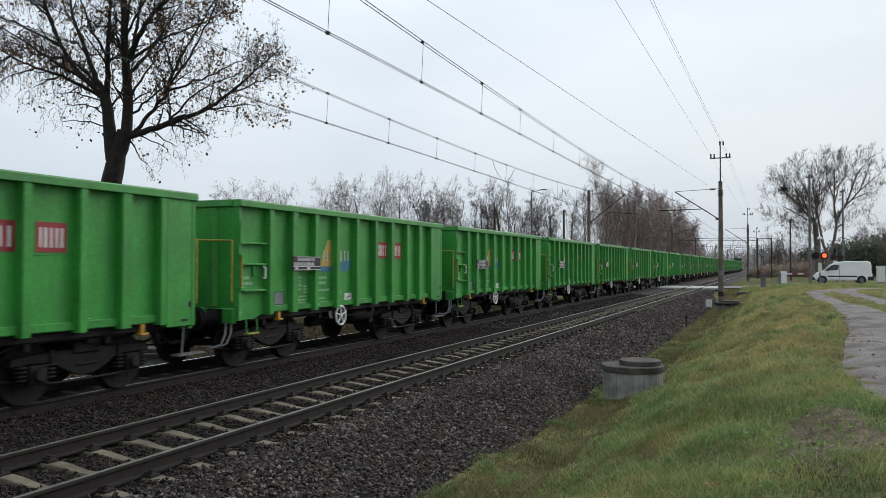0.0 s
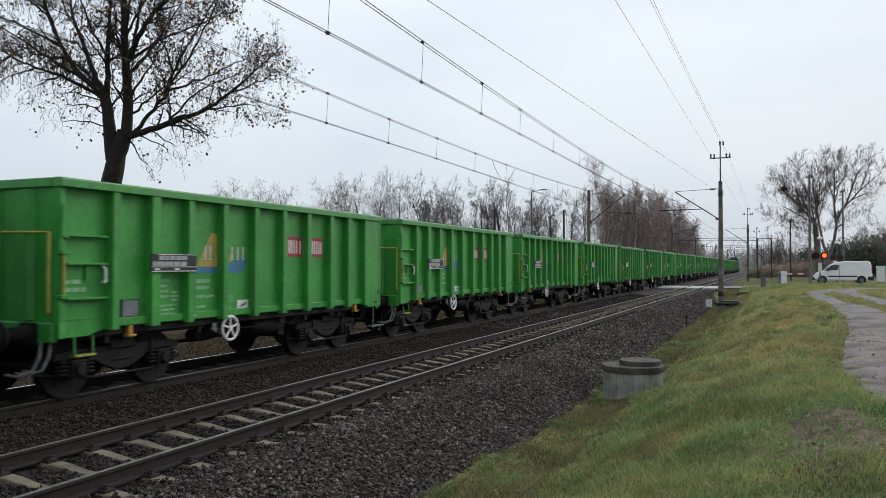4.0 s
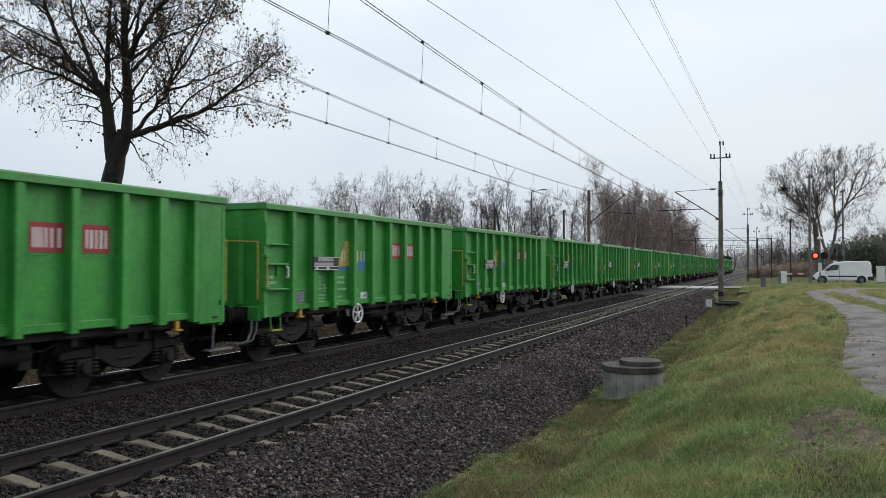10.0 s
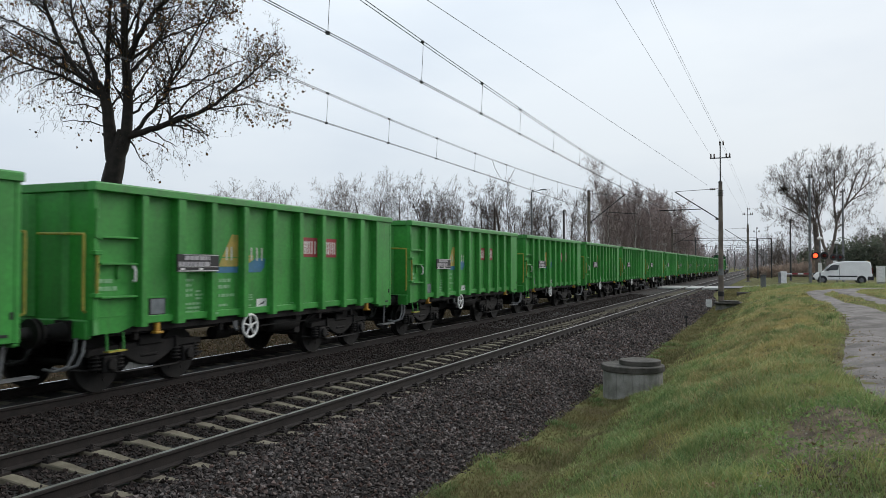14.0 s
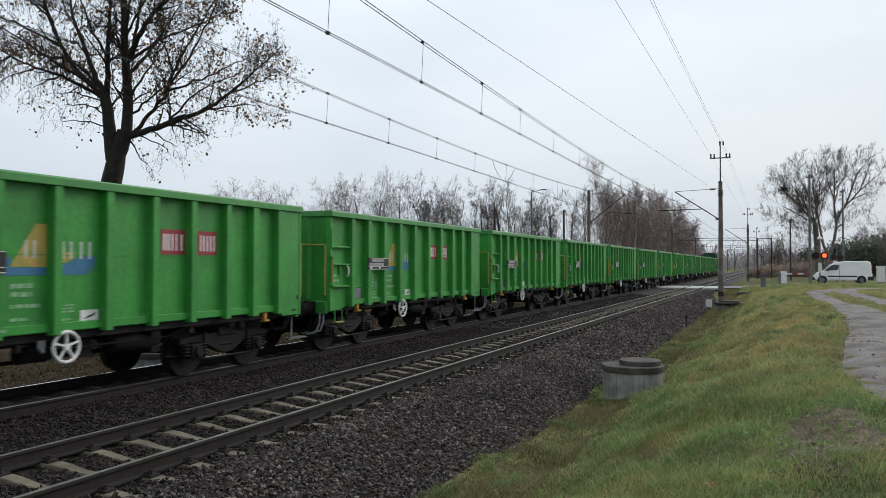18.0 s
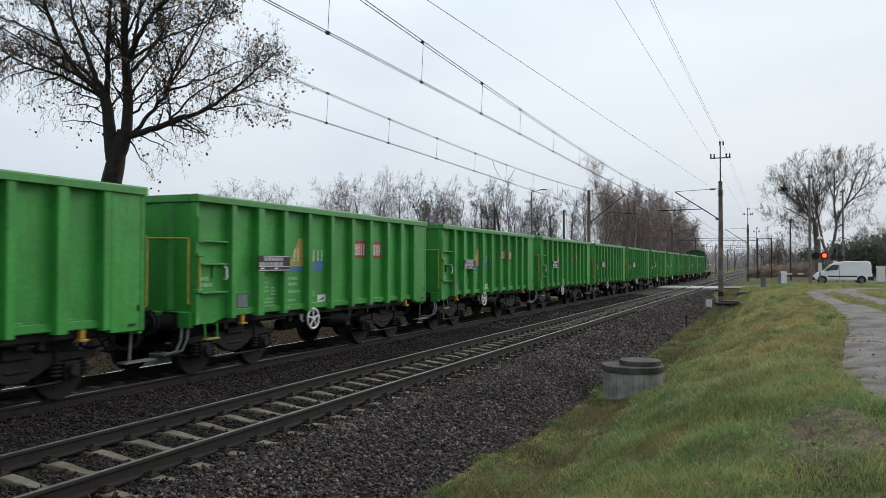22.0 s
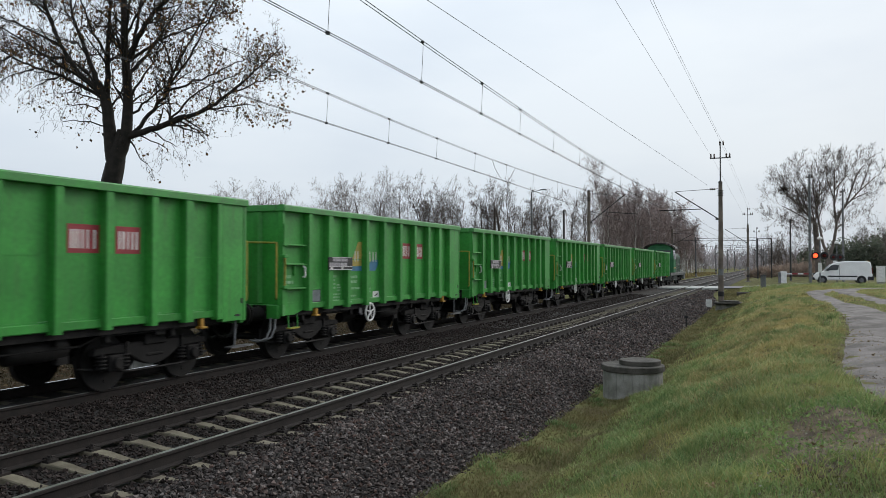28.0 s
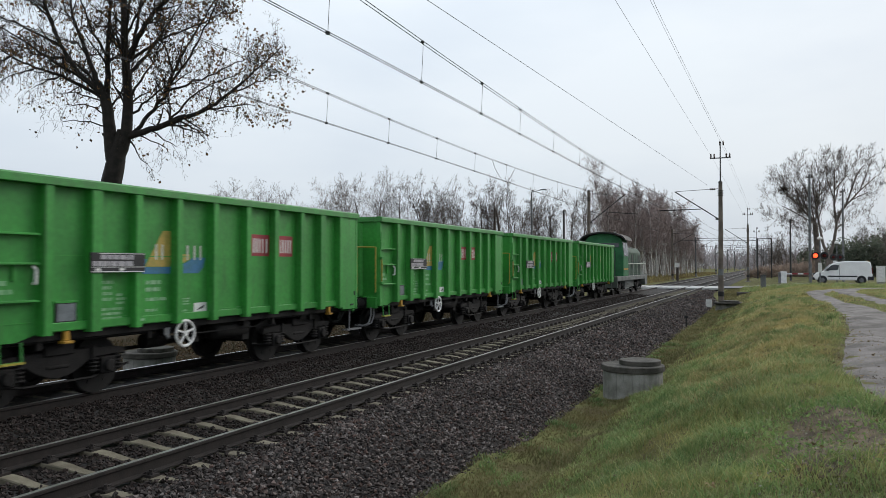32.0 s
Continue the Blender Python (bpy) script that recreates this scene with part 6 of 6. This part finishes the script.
def right_crown(t):
    s = limb(t, (0, 0, -0.5), ((-1, 2.6), (2, 1.2)), 0.56, 0, 0, tail=0.85)
    e = s[-1]
    a = limb(t, e, ((-24, 2.0), (-8, 3.8), (-6, 4.2), (-4, 4.2)), 0.25, 0.1, 2.4, 2.6, bare=0.3)
    b = limb(t, e, ((14, 2.4), (6, 2.6), (-10, 2.6), (-2, 6.8)), 0.28, -0.1, 2.4, 2.6, bare=0.3)
    k = int(len(b) * 0.36)
    c = limb(t, b[k], ((24, 2.2), (44, 4.2), (50, 4.0), (34, 2.2)), 0.17, 0.05, 2.0, 2.3)
    limb(t, c[len(c) // 4], ((14, 4.3), (28, 4.3)), 0.15, -0.2, 2.3, 2.3)
    limb(t, c[len(c) // 2], ((30, 3.5), (22, 3.5)), 0.11, 0.3, 2.3, 2.1)
    limb(t, c[len(c) // 3], ((62, 3.2), (76, 3.2)), 0.09, -0.3, 2.3, 1.9)
    for line, f, legs, rad, lean in ((b, 0.55, ((22, 3.5), (16, 4.6)), 0.14, 0.3), (b, 0.6, ((-28, 3.2), (-18, 4.1)), 0.13, -0.3), (b, 0.7, ((30, 3.2), (18, 3.2)), 0.12, -0.5), (a, 0.5, ((-34, 3.2), (-26, 4.6)), 0.14, 0.3), (a, 0.6, ((22, 3.5), (10, 4.1)), 0.13, -0.4),
                                     (a, 0.42, ((26, 3.2), (18, 4.1)), 0.12, 0.4), (b, 0.3, ((58, 3.0), (72, 3.5)), 0.09, 0.2), (b, 0.45, ((50, 3.5), (60, 3.8)), 0.1, -0.2), (a, 0.3, ((-58, 3.0), (-72, 2.7)), 0.08, -0.2)):
        limb(t, line[int(f * len(line))], legs, rad * 0.75, lean, 2.6, 2.6, bare=0.1)


wide_tree(1449, 104, 82, left_crown)
wide_tree(1468, 101, 83, right_crown)
far_spots = []
for u, dep, h in ((1350, 190, 8), (1370, 180, 10), (1392, 185, 11), (1236, 260, 6), (1248, 280, 5.5), (1300, 330, 7), (1320, 300, 7.5), (1335, 270, 8), (1405, 200, 9), (1530, 118, 9), (1548, 120, 10), (1565, 125, 9.5), (1510, 140, 9), (1580, 110, 10), (1290, 380, 7), (1275, 360, 6.5), (1375, 210, 11), (1362, 215, 10)):
    x, y = place((u - 784) / 1359, dep)
    far_spots.append((x, y, -0.1, h / 9.0))
stand(SMALL, far_spots, "bare_tree", "distant leafless tree beyond the crossing", "trees beyond the crossing", TWIG, TWIG, 10)

EVERGREEN = island_mat("evergreen_needles", [(0.10, 0.12, 0.09), (0.13, 0.15, 0.11), (0.17, 0.185, 0.135), (0.115, 0.13, 0.105)], 0.85, 0.2, 0.5)
SHRUB = island_mat("brown_shrub_leaves", [(0.32, 0.235, 0.19), (0.39, 0.3, 0.245), (0.28, 0.225, 0.18), (0.42, 0.34, 0.28)], 0.85, 0.2, 0.4)


def clump_tree(name, label, x, y, z, h, w, seed, material, count, size, cone):
    """A trunk with many small sprays, ragged in outline."""
    r = np.random.RandomState(seed)
    th = thing(name, label, "tree" if h > 3 else "shrub", pose(x, y, z))
    part("trunk", Geo().rod((0, 0, -0.3), (0, 0, h * 0.8), 0.14, 0.03, 6), TWIG_DARK, th)
    lobes = []
    for k in range(26):
        f = r.rand()
        rad = w * ((1 - f) if cone else math.sin(math.pi * (0.15 + 0.8 * f))) * (0.35 + 0.75 * r.rand())
        a = r.rand() * 6.283
        lobes.append((rad * math.cos(a), rad * math.sin(a), h * (0.08 + 0.9 * f)))
    leaves("foliage", lobes, count, size, seed + 1, material, th, 0.1 if h > 3 else -0.6, w * 0.24, 0.32 if h > 3 else 0.05)


for k, (u, dep, h, w) in enumerate(((1478, 118, 5.6, 2.2), (1500, 122, 6.6, 2.6), (1516, 116, 6.2, 2.4), (1532, 120, 7.2, 2.8), (1550, 115, 6.4, 2.6), (1566, 118, 7.0, 2.8), (1584, 116, 6.5, 2.6), (1445, 125, 4.6, 2.0), (1425, 130, 4.2, 2.0))):
    x, y = place((u - 784) / 1359, dep)
    clump_tree("evergreen_tree", "dark green evergreen tree behind the road", x, y, 0.3, h * 0.85, w, 100 + k, EVERGREEN, 1700, 0.42, k % 2 == 0)
for k, (u, dep, h, w) in enumerate(((1346, 128, 0.9, 1.6), (1362, 130, 1.0, 1.8), (1378, 126, 1.1, 1.9), (1396, 122, 1.2, 1.9), (1412, 118, 1.3, 2.0), (1430, 116, 1.6, 2.2))):
    x, y = place((u - 784) / 1359, dep)
    clump_tree("shrub", "reddish-brown bare shrub beyond the crossing", x, y, 0.0, h, w, 200 + k, SHRUB, 2600, 0.7, False)
for k in range(3):
    clump_tree("shrub", "dry brown shrub under the birches", -22.5 - (k % 3) * 1.5, 190 + k * 15, -0.4, 1.6, 2.2, 230 + k, SHRUB, 900, 0.6, False)

nx, ny = place((1388 - 784) / 1359, 103)
nest = thing("bird_nest", "dark ball of twigs in the bare tree", "bird nest", pose(nx, ny, 0))
leaves("nest_twigs", [(0, 0, 12.3), (0.2, 0.1, 12.5), (-0.2, 0, 12.2)], 420, 0.42, 71, TWIG_BLACK, nest, 0, 0.17, 0.05)

# undergrowth behind the birches
ru = np.random.RandomState(55)
ug = [(-26 - 16 * ru.rand(), 95 + 190 * ru.rand(), 0.2 + 3.2 * ru.rand() ** 1.5) for _ in range(2500)]
UNDER = island_mat("brown_undergrowth", [(0.18, 0.14, 0.115), (0.23, 0.18, 0.15), (0.15, 0.13, 0.1), (0.26, 0.2, 0.17)], 0.9, 0.1, 0.4)
tagged(leaves("undergrowth", ug, 26000, 1.7, 56, UNDER, None, -0.8, 0.5, 0.035), "brown tangled undergrowth behind the birches", "undergrowth", kind="stuff")

# far woods along the horizon
rw = np.random.RandomState(77)
cl = []
for k in range(420):
    a = radians(-75 + 120 * k / 419)
    d = 420 + 260 * rw.rand()
    h = 4.5 + 4.5 * rw.rand()
    cl += [(d * math.sin(a) + 9 * rw.randn(), d * math.cos(a) + 9 * rw.randn(), h * rw.rand()) for _ in range(10)]
# pale mauve-grey twigs: the haze of distance is put into the colour
FARWOOD = island_mat("hazed_bare_woods", [(0.30, 0.28, 0.30), (0.35, 0.32, 0.34), (0.27, 0.26, 0.27), (0.38, 0.35, 0.36)], 0.9, 0.1, 0.55)
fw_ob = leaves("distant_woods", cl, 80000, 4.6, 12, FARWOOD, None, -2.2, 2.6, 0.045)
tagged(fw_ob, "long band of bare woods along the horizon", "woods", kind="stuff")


# ---- grass, weeds and fallen leaves ----
def grass(name, count, rect, heights, seed, cols, label, bare=None, fall=1.0, lean=0.5, width=0.0045, tint=(0.44, 0.38, 0.15), clumps=0):
    r = np.random.RandomState(seed)
    x0, x1, y0, y1 = rect
    x = x0 + r.rand(count) * (x1 - x0)
    y = y0 + (y1 - y0) * r.rand(count) ** fall
    if clumps:
        c = r.randint(0, clumps, count)
        cx, cy = x[:clumps].copy(), y[:clumps].copy()
        x, y = cx[c] + 0.07 * r.randn(count), cy[c] + 0.09 * r.randn(count)
    odds = np.ones(count) if bare is None else bare(x, y)
    keep = r.rand(count) < odds
    x, y, odds = x[keep], y[keep], odds[keep]
    n = len(x)
    z = ground_z(x, y)
    patch = 0.5 + 0.5 * np.sin(2.1 * x + 0.9 * y + 1.3 * np.sin(1.7 * y)) * np.sin(1.3 * y - 1.1 * x)
    h = (heights[0] + (heights[1] - heights[0]) * r.rand(n) ** 1.5) * (0.55 + 0.75 * patch) * (0.3 + 0.7 * odds)
    a = r.rand(n) * 2 * np.pi
    la = r.rand(n) * 2 * np.pi
    w = width * (0.6 + 0.8 * r.rand(n)) * (1 + y / 22)
    side = np.stack([np.cos(a) * w, np.sin(a) * w, np.zeros(n)], 1)
    tip = np.stack([np.cos(la), np.sin(la), np.zeros(n)], 1) * (h * lean * (0.3 + r.rand(n)))[:, None]
    p = np.stack([x, y, z - 0.01], 1)
    mid = p + tip * 0.35 + np.array([0, 0, 1]) * (h * 0.6)[:, None]
    top = p + tip + np.array([0, 0, 1]) * (h * (0.98 - 0.25 * r.rand(n)))[:, None]
    v = np.stack([p - side, p + side, mid + side * 0.7, mid - side * 0.7, top], 1).reshape(-1, 3)
    i = 5 * np.arange(n)
    f = np.concatenate([np.stack([i, i + 1, i + 2], 1), np.stack([i, i + 2, i + 3], 1), np.stack([i + 3, i + 2, i + 4], 1)])
    m = island_mat(name + "_blades", cols, 0.75, 0.25, 0.3, tint)
    return solid(name, array_mesh(name, v, f, m), m, label, "grass", kind="stuff")


def path_free(x, y):
    """Chance of a blade: none on the path, few on the bare soil."""
    f = np.ones(len(x))
    for pts in (PATH_A, PATH_B):
        for (xa, ya, wa), (xb, yb, wb) in zip(pts, pts[1:]):
            t = np.clip(((x - xa) * (xb - xa) + (y - ya) * (yb - ya)) / ((xb - xa) ** 2 + (yb - ya) ** 2), 0, 1)
            d = np.hypot(x - xa - t * (xb - xa), y - ya - t * (yb - ya)) - (wa + t * (wb - wa))
            f = np.minimum(f, np.clip(d / 0.25 + 0.25, 0, 1))
    soil = np.hypot((x - 0.5) / 0.8, (y - 8.4) / 1.45)
    f *= np.clip((soil - 0.3) * 1.2, 0.26, 1)
    rag = 0.12 * np.sin(2.3 * y) * np.sin(0.9 * y + 1.0) + 0.07 * np.sin(5.7 * y + 2 * x)
    f *= np.clip((x + 3.95 + 0.17 * np.clip((15.5 - y) / 4, 0, 1) + rag) / 0.35, 0.0, 1)
    f *= np.where(np.hypot(x + 2.86, y - 17.2) < 0.75, 0, 1)
    f *= np.where((y > ROAD_Y0 - 0.3) & (y < ROAD_Y1 + 0.3), 0, 1)
    return f


BANK_GREEN = [(0.155, 0.235, 0.078), (0.225, 0.31, 0.105), (0.28, 0.35, 0.135), (0.36, 0.37, 0.175), (0.175, 0.275, 0.092), (0.37, 0.33, 0.175)]
DEEP_GREEN = [(0.11, 0.195, 0.07), (0.16, 0.255, 0.09), (0.205, 0.285, 0.11), (0.27, 0.305, 0.135)]
CREST = [(0.17, 0.25, 0.085), (0.25, 0.32, 0.12), (0.34, 0.37, 0.155), (0.43, 0.4, 0.2), (0.46, 0.38, 0.2)]
DITCH = [(0.15, 0.155, 0.065), (0.2, 0.175, 0.085), (0.115, 0.135, 0.05), (0.25, 0.2, 0.11)]
grass("grass", 190000, (-2.7, 3.2, 1.0, 22), (0.04, 0.12), 21, BANK_GREEN, "short rough green grass on the bank", path_free, 1.2, 0.8, 0.0036, (0.36, 0.3, 0.13))
grass("grass", 80000, (-2.6, 7.5, 20, 75), (0.07, 0.18), 22, CREST, "short rough yellow-green grass on the bank", path_free, 1.25, tint=(0.46, 0.36, 0.15))
grass("grass", 85000, (-4.3, -2.1, 1.0, 26), (0.035, 0.1), 23, DITCH, "yellowed grass in the ditch", path_free, 1.15, 0.9, 0.004, tint=(0.17, 0.135, 0.06))
grass("grass", 40000, (-4.2, -1.6, 24, 72), (0.06, 0.15), 24, DITCH, "yellowed grass in the ditch", path_free, 1.0, tint=(0.22, 0.185, 0.085))
grass("grass", 2600, (-1.8, 1.2, 3.2, 14), (0.16, 0.3), 25, BANK_GREEN, "taller grass tussocks on the bank", path_free, 1.1, 1.0, 0.0032)
grass("grass", 9000, (-4.3, -3.2, 4, 30), (0.07, 0.16), 43, DEEP_GREEN, "ragged grass tufts along the foot of the ballast", path_free, 1.0, 1.0, 0.004, (0.16, 0.17, 0.07), 130)
grass("grass", 60000, (-23, -14.2, 4, 60), (0.06, 0.22), 26, [(0.055, 0.035, 0.017), (0.07, 0.046, 0.022), (0.036, 0.04, 0.016), (0.085, 0.06, 0.032)], "dry grass beyond the far track", None, 1.2, tint=(0.08, 0.058, 0.026))
grass("grass", 14000, (-2.5, 9, 64, 74.0), (0.14, 0.42), 29, BANK_GREEN, "tall rough weeds beside the road", path_free, 1.0, 0.6)
grass("grass", 16000, (7, 26, 35, 74), (0.1, 0.2), 27, BANK_GREEN, "grass beside the road", path_free, 1.0)
grass("grass", 14000, (-22, -14.5, 84, 230), (0.2, 0.7), 28, [(0.16, 0.13, 0.07), (0.22, 0.17, 0.09), (0.12, 0.10, 0.05)], "dry pale grass under the birches", None, 1.0)
grass("grass", 46000, (-2.4, 1.6, 2.5, 16), (0.08, 0.19), 41, DEEP_GREEN, "dense dark green grass tussocks on the bank", path_free, 1.1, 1.1, 0.0036, (0.22, 0.26, 0.09), 800)
grass("grass", 20000, (-2.6, 2.2, 14, 45), (0.1, 0.22), 42, [(0.13, 0.21, 0.07), (0.19, 0.27, 0.1), (0.29, 0.3, 0.14)], "grass tussocks on the bank", path_free, 1.1, 0.9, 0.0045, (0.3, 0.24, 0.1), 260)
grass("grass", 32000, (-1.6, 1.0, 12, 36), (0.08, 0.19), 44, [(0.3, 0.31, 0.13), (0.4, 0.35, 0.165), (0.48, 0.38, 0.19), (0.24, 0.27, 0.11)], "dry golden grass along the crest of the bank", path_free, 1.1, 1.0, 0.0034, (0.4, 0.31, 0.13), 900)
LITTER = island_mat("oak_leaf_litter", [(0.06, 0.034, 0.02), (0.095, 0.055, 0.03), (0.05, 0.036, 0.02), (0.12, 0.085, 0.045)], 0.85, 0.2)
ra = np.random.RandomState(35)
ax, ay = ra.uniform(-19, -13.4, 3500), ra.uniform(7, 32, 3500)
tagged(leaves("leaf_litter", np.stack([ax, ay, ground_z(ax, ay) + 0.09], 1), 4500, 0.1, 36, LITTER, None, 0, 0.05, 0.34, True), "reddish-brown fallen oak leaves beyond the far track", "leaf litter", kind="stuff")

# broad-leaved weeds and grit on the bare soil
rr = np.random.RandomState(61)
wx, wy = rr.uniform(-0.1, 1.0, 60), rr.uniform(6.8, 9.6, 60)
WEED = island_mat("weed_leaves", [(0.12, 0.2, 0.06), (0.18, 0.28, 0.09), (0.24, 0.32, 0.12), (0.16, 0.22, 0.08)], 0.8, 0.2, 0.35)
tagged(leaves("weeds", np.stack([wx, wy, ground_z(wx, wy) + 0.04], 1), 800, 0.05, 62, WEED, None, -0.4, 0.05, 0.22), "small broad-leaved weeds on bare soil", "weeds", kind="stuff")
gx, gy = rr.uniform(-0.15, 1.3, 900), rr.uniform(6.0, 9.8, 900)
gx, gy = np.concatenate([gx, rr.uniform(0.9, 2.2, 700)]), np.concatenate([gy, rr.uniform(9, 26, 700)])
GRIT = island_mat("loose_grit", [(0.16, 0.13, 0.10), (0.24, 0.2, 0.16), (0.10, 0.085, 0.065), (0.33, 0.3, 0.26)], 0.9, 0.2)
tagged(leaves("grit", np.stack([gx, gy, ground_z(gx, gy) + 0.035], 1), 1900, 0.024, 63, GRIT, None, 0, 0.05, 0.4, True), "loose grit and crumbs of soil", "grit", kind="stuff")

FALLEN = island_mat("fallen_leaves", [(0.16, 0.10, 0.05), (0.24, 0.17, 0.09), (0.14, 0.095, 0.06), (0.32, 0.25, 0.13)], 0.8, 0.2)
rl = np.random.RandomState(31)
lx = np.concatenate([rl.uniform(-2.5, 1.6, 900), rl.uniform(1.0, 2.1, 700), rl.uniform(0.0, 1.1, 60)])
ly = np.concatenate([rl.uniform(4, 22, 900), rl.uniform(11, 30, 700), rl.uniform(6.2, 9.4, 60)])
fl = leaves("fallen_leaves", np.stack([lx, ly, ground_z(lx, ly) + 0.045], 1), 1100, 0.05, 32, FALLEN, None, 0, 0.02, 0.32, True)
tagged(fl, "scattered brown fallen leaves in the grass", "fallen leaves", kind="stuff")


# ---- what moves ----
TRAVEL = [0.0, 6.59, 13.2, 19.83, 26.46, 33.09, 39.73, 46.36, 52.99, 59.62, 66.27, 72.92, 79.58, 86.25, 92.93, 99.6, 106.27, 112.95,
          119.62, 126.31, 133.02, 139.76, 146.55, 153.4, 160.31, 167.29, 174.34, 181.44, 188.61, 195.82, 203.09, 210.4, 217.75]

BEAT, BEAT_FIRST = 0.5285, 0.15


def motions():
    """The train rolls towards and past the viewer, a little faster towards the end, and its wheels turn with it."""
    fine = [i / 10 for i in range(321)]
    way = np.interp(fine, range(33), TRAVEL)
    for ob, y in TRAIN + [(locomotive, LOCO_Y)]:
        walk(ob, [(float(t), pose(FAR_X, y - s, 0)) for t, s in enumerate(TRAVEL)])
        for bg in ob.children:
            for ws in bg.children:
                if ws.name.startswith("wheelset"):
                    p = ws.location.copy()
                    walk(ws, [(t, Matrix.Translation(p) @ Matrix.Rotation(float(s) / WHEEL_R, 4, "X")) for t, s in zip(fine, way)])
    # the two crossing lamps flash in turn: each half-glowing ball shows its lit side every second beat, in place of
    # switching
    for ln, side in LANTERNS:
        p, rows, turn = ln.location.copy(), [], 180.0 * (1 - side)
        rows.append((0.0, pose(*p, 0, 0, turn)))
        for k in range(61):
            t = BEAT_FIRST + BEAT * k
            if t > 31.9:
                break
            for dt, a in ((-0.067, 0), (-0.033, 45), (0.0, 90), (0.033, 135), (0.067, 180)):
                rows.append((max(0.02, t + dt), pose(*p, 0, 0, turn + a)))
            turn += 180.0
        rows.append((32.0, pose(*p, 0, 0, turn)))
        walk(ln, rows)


motions()
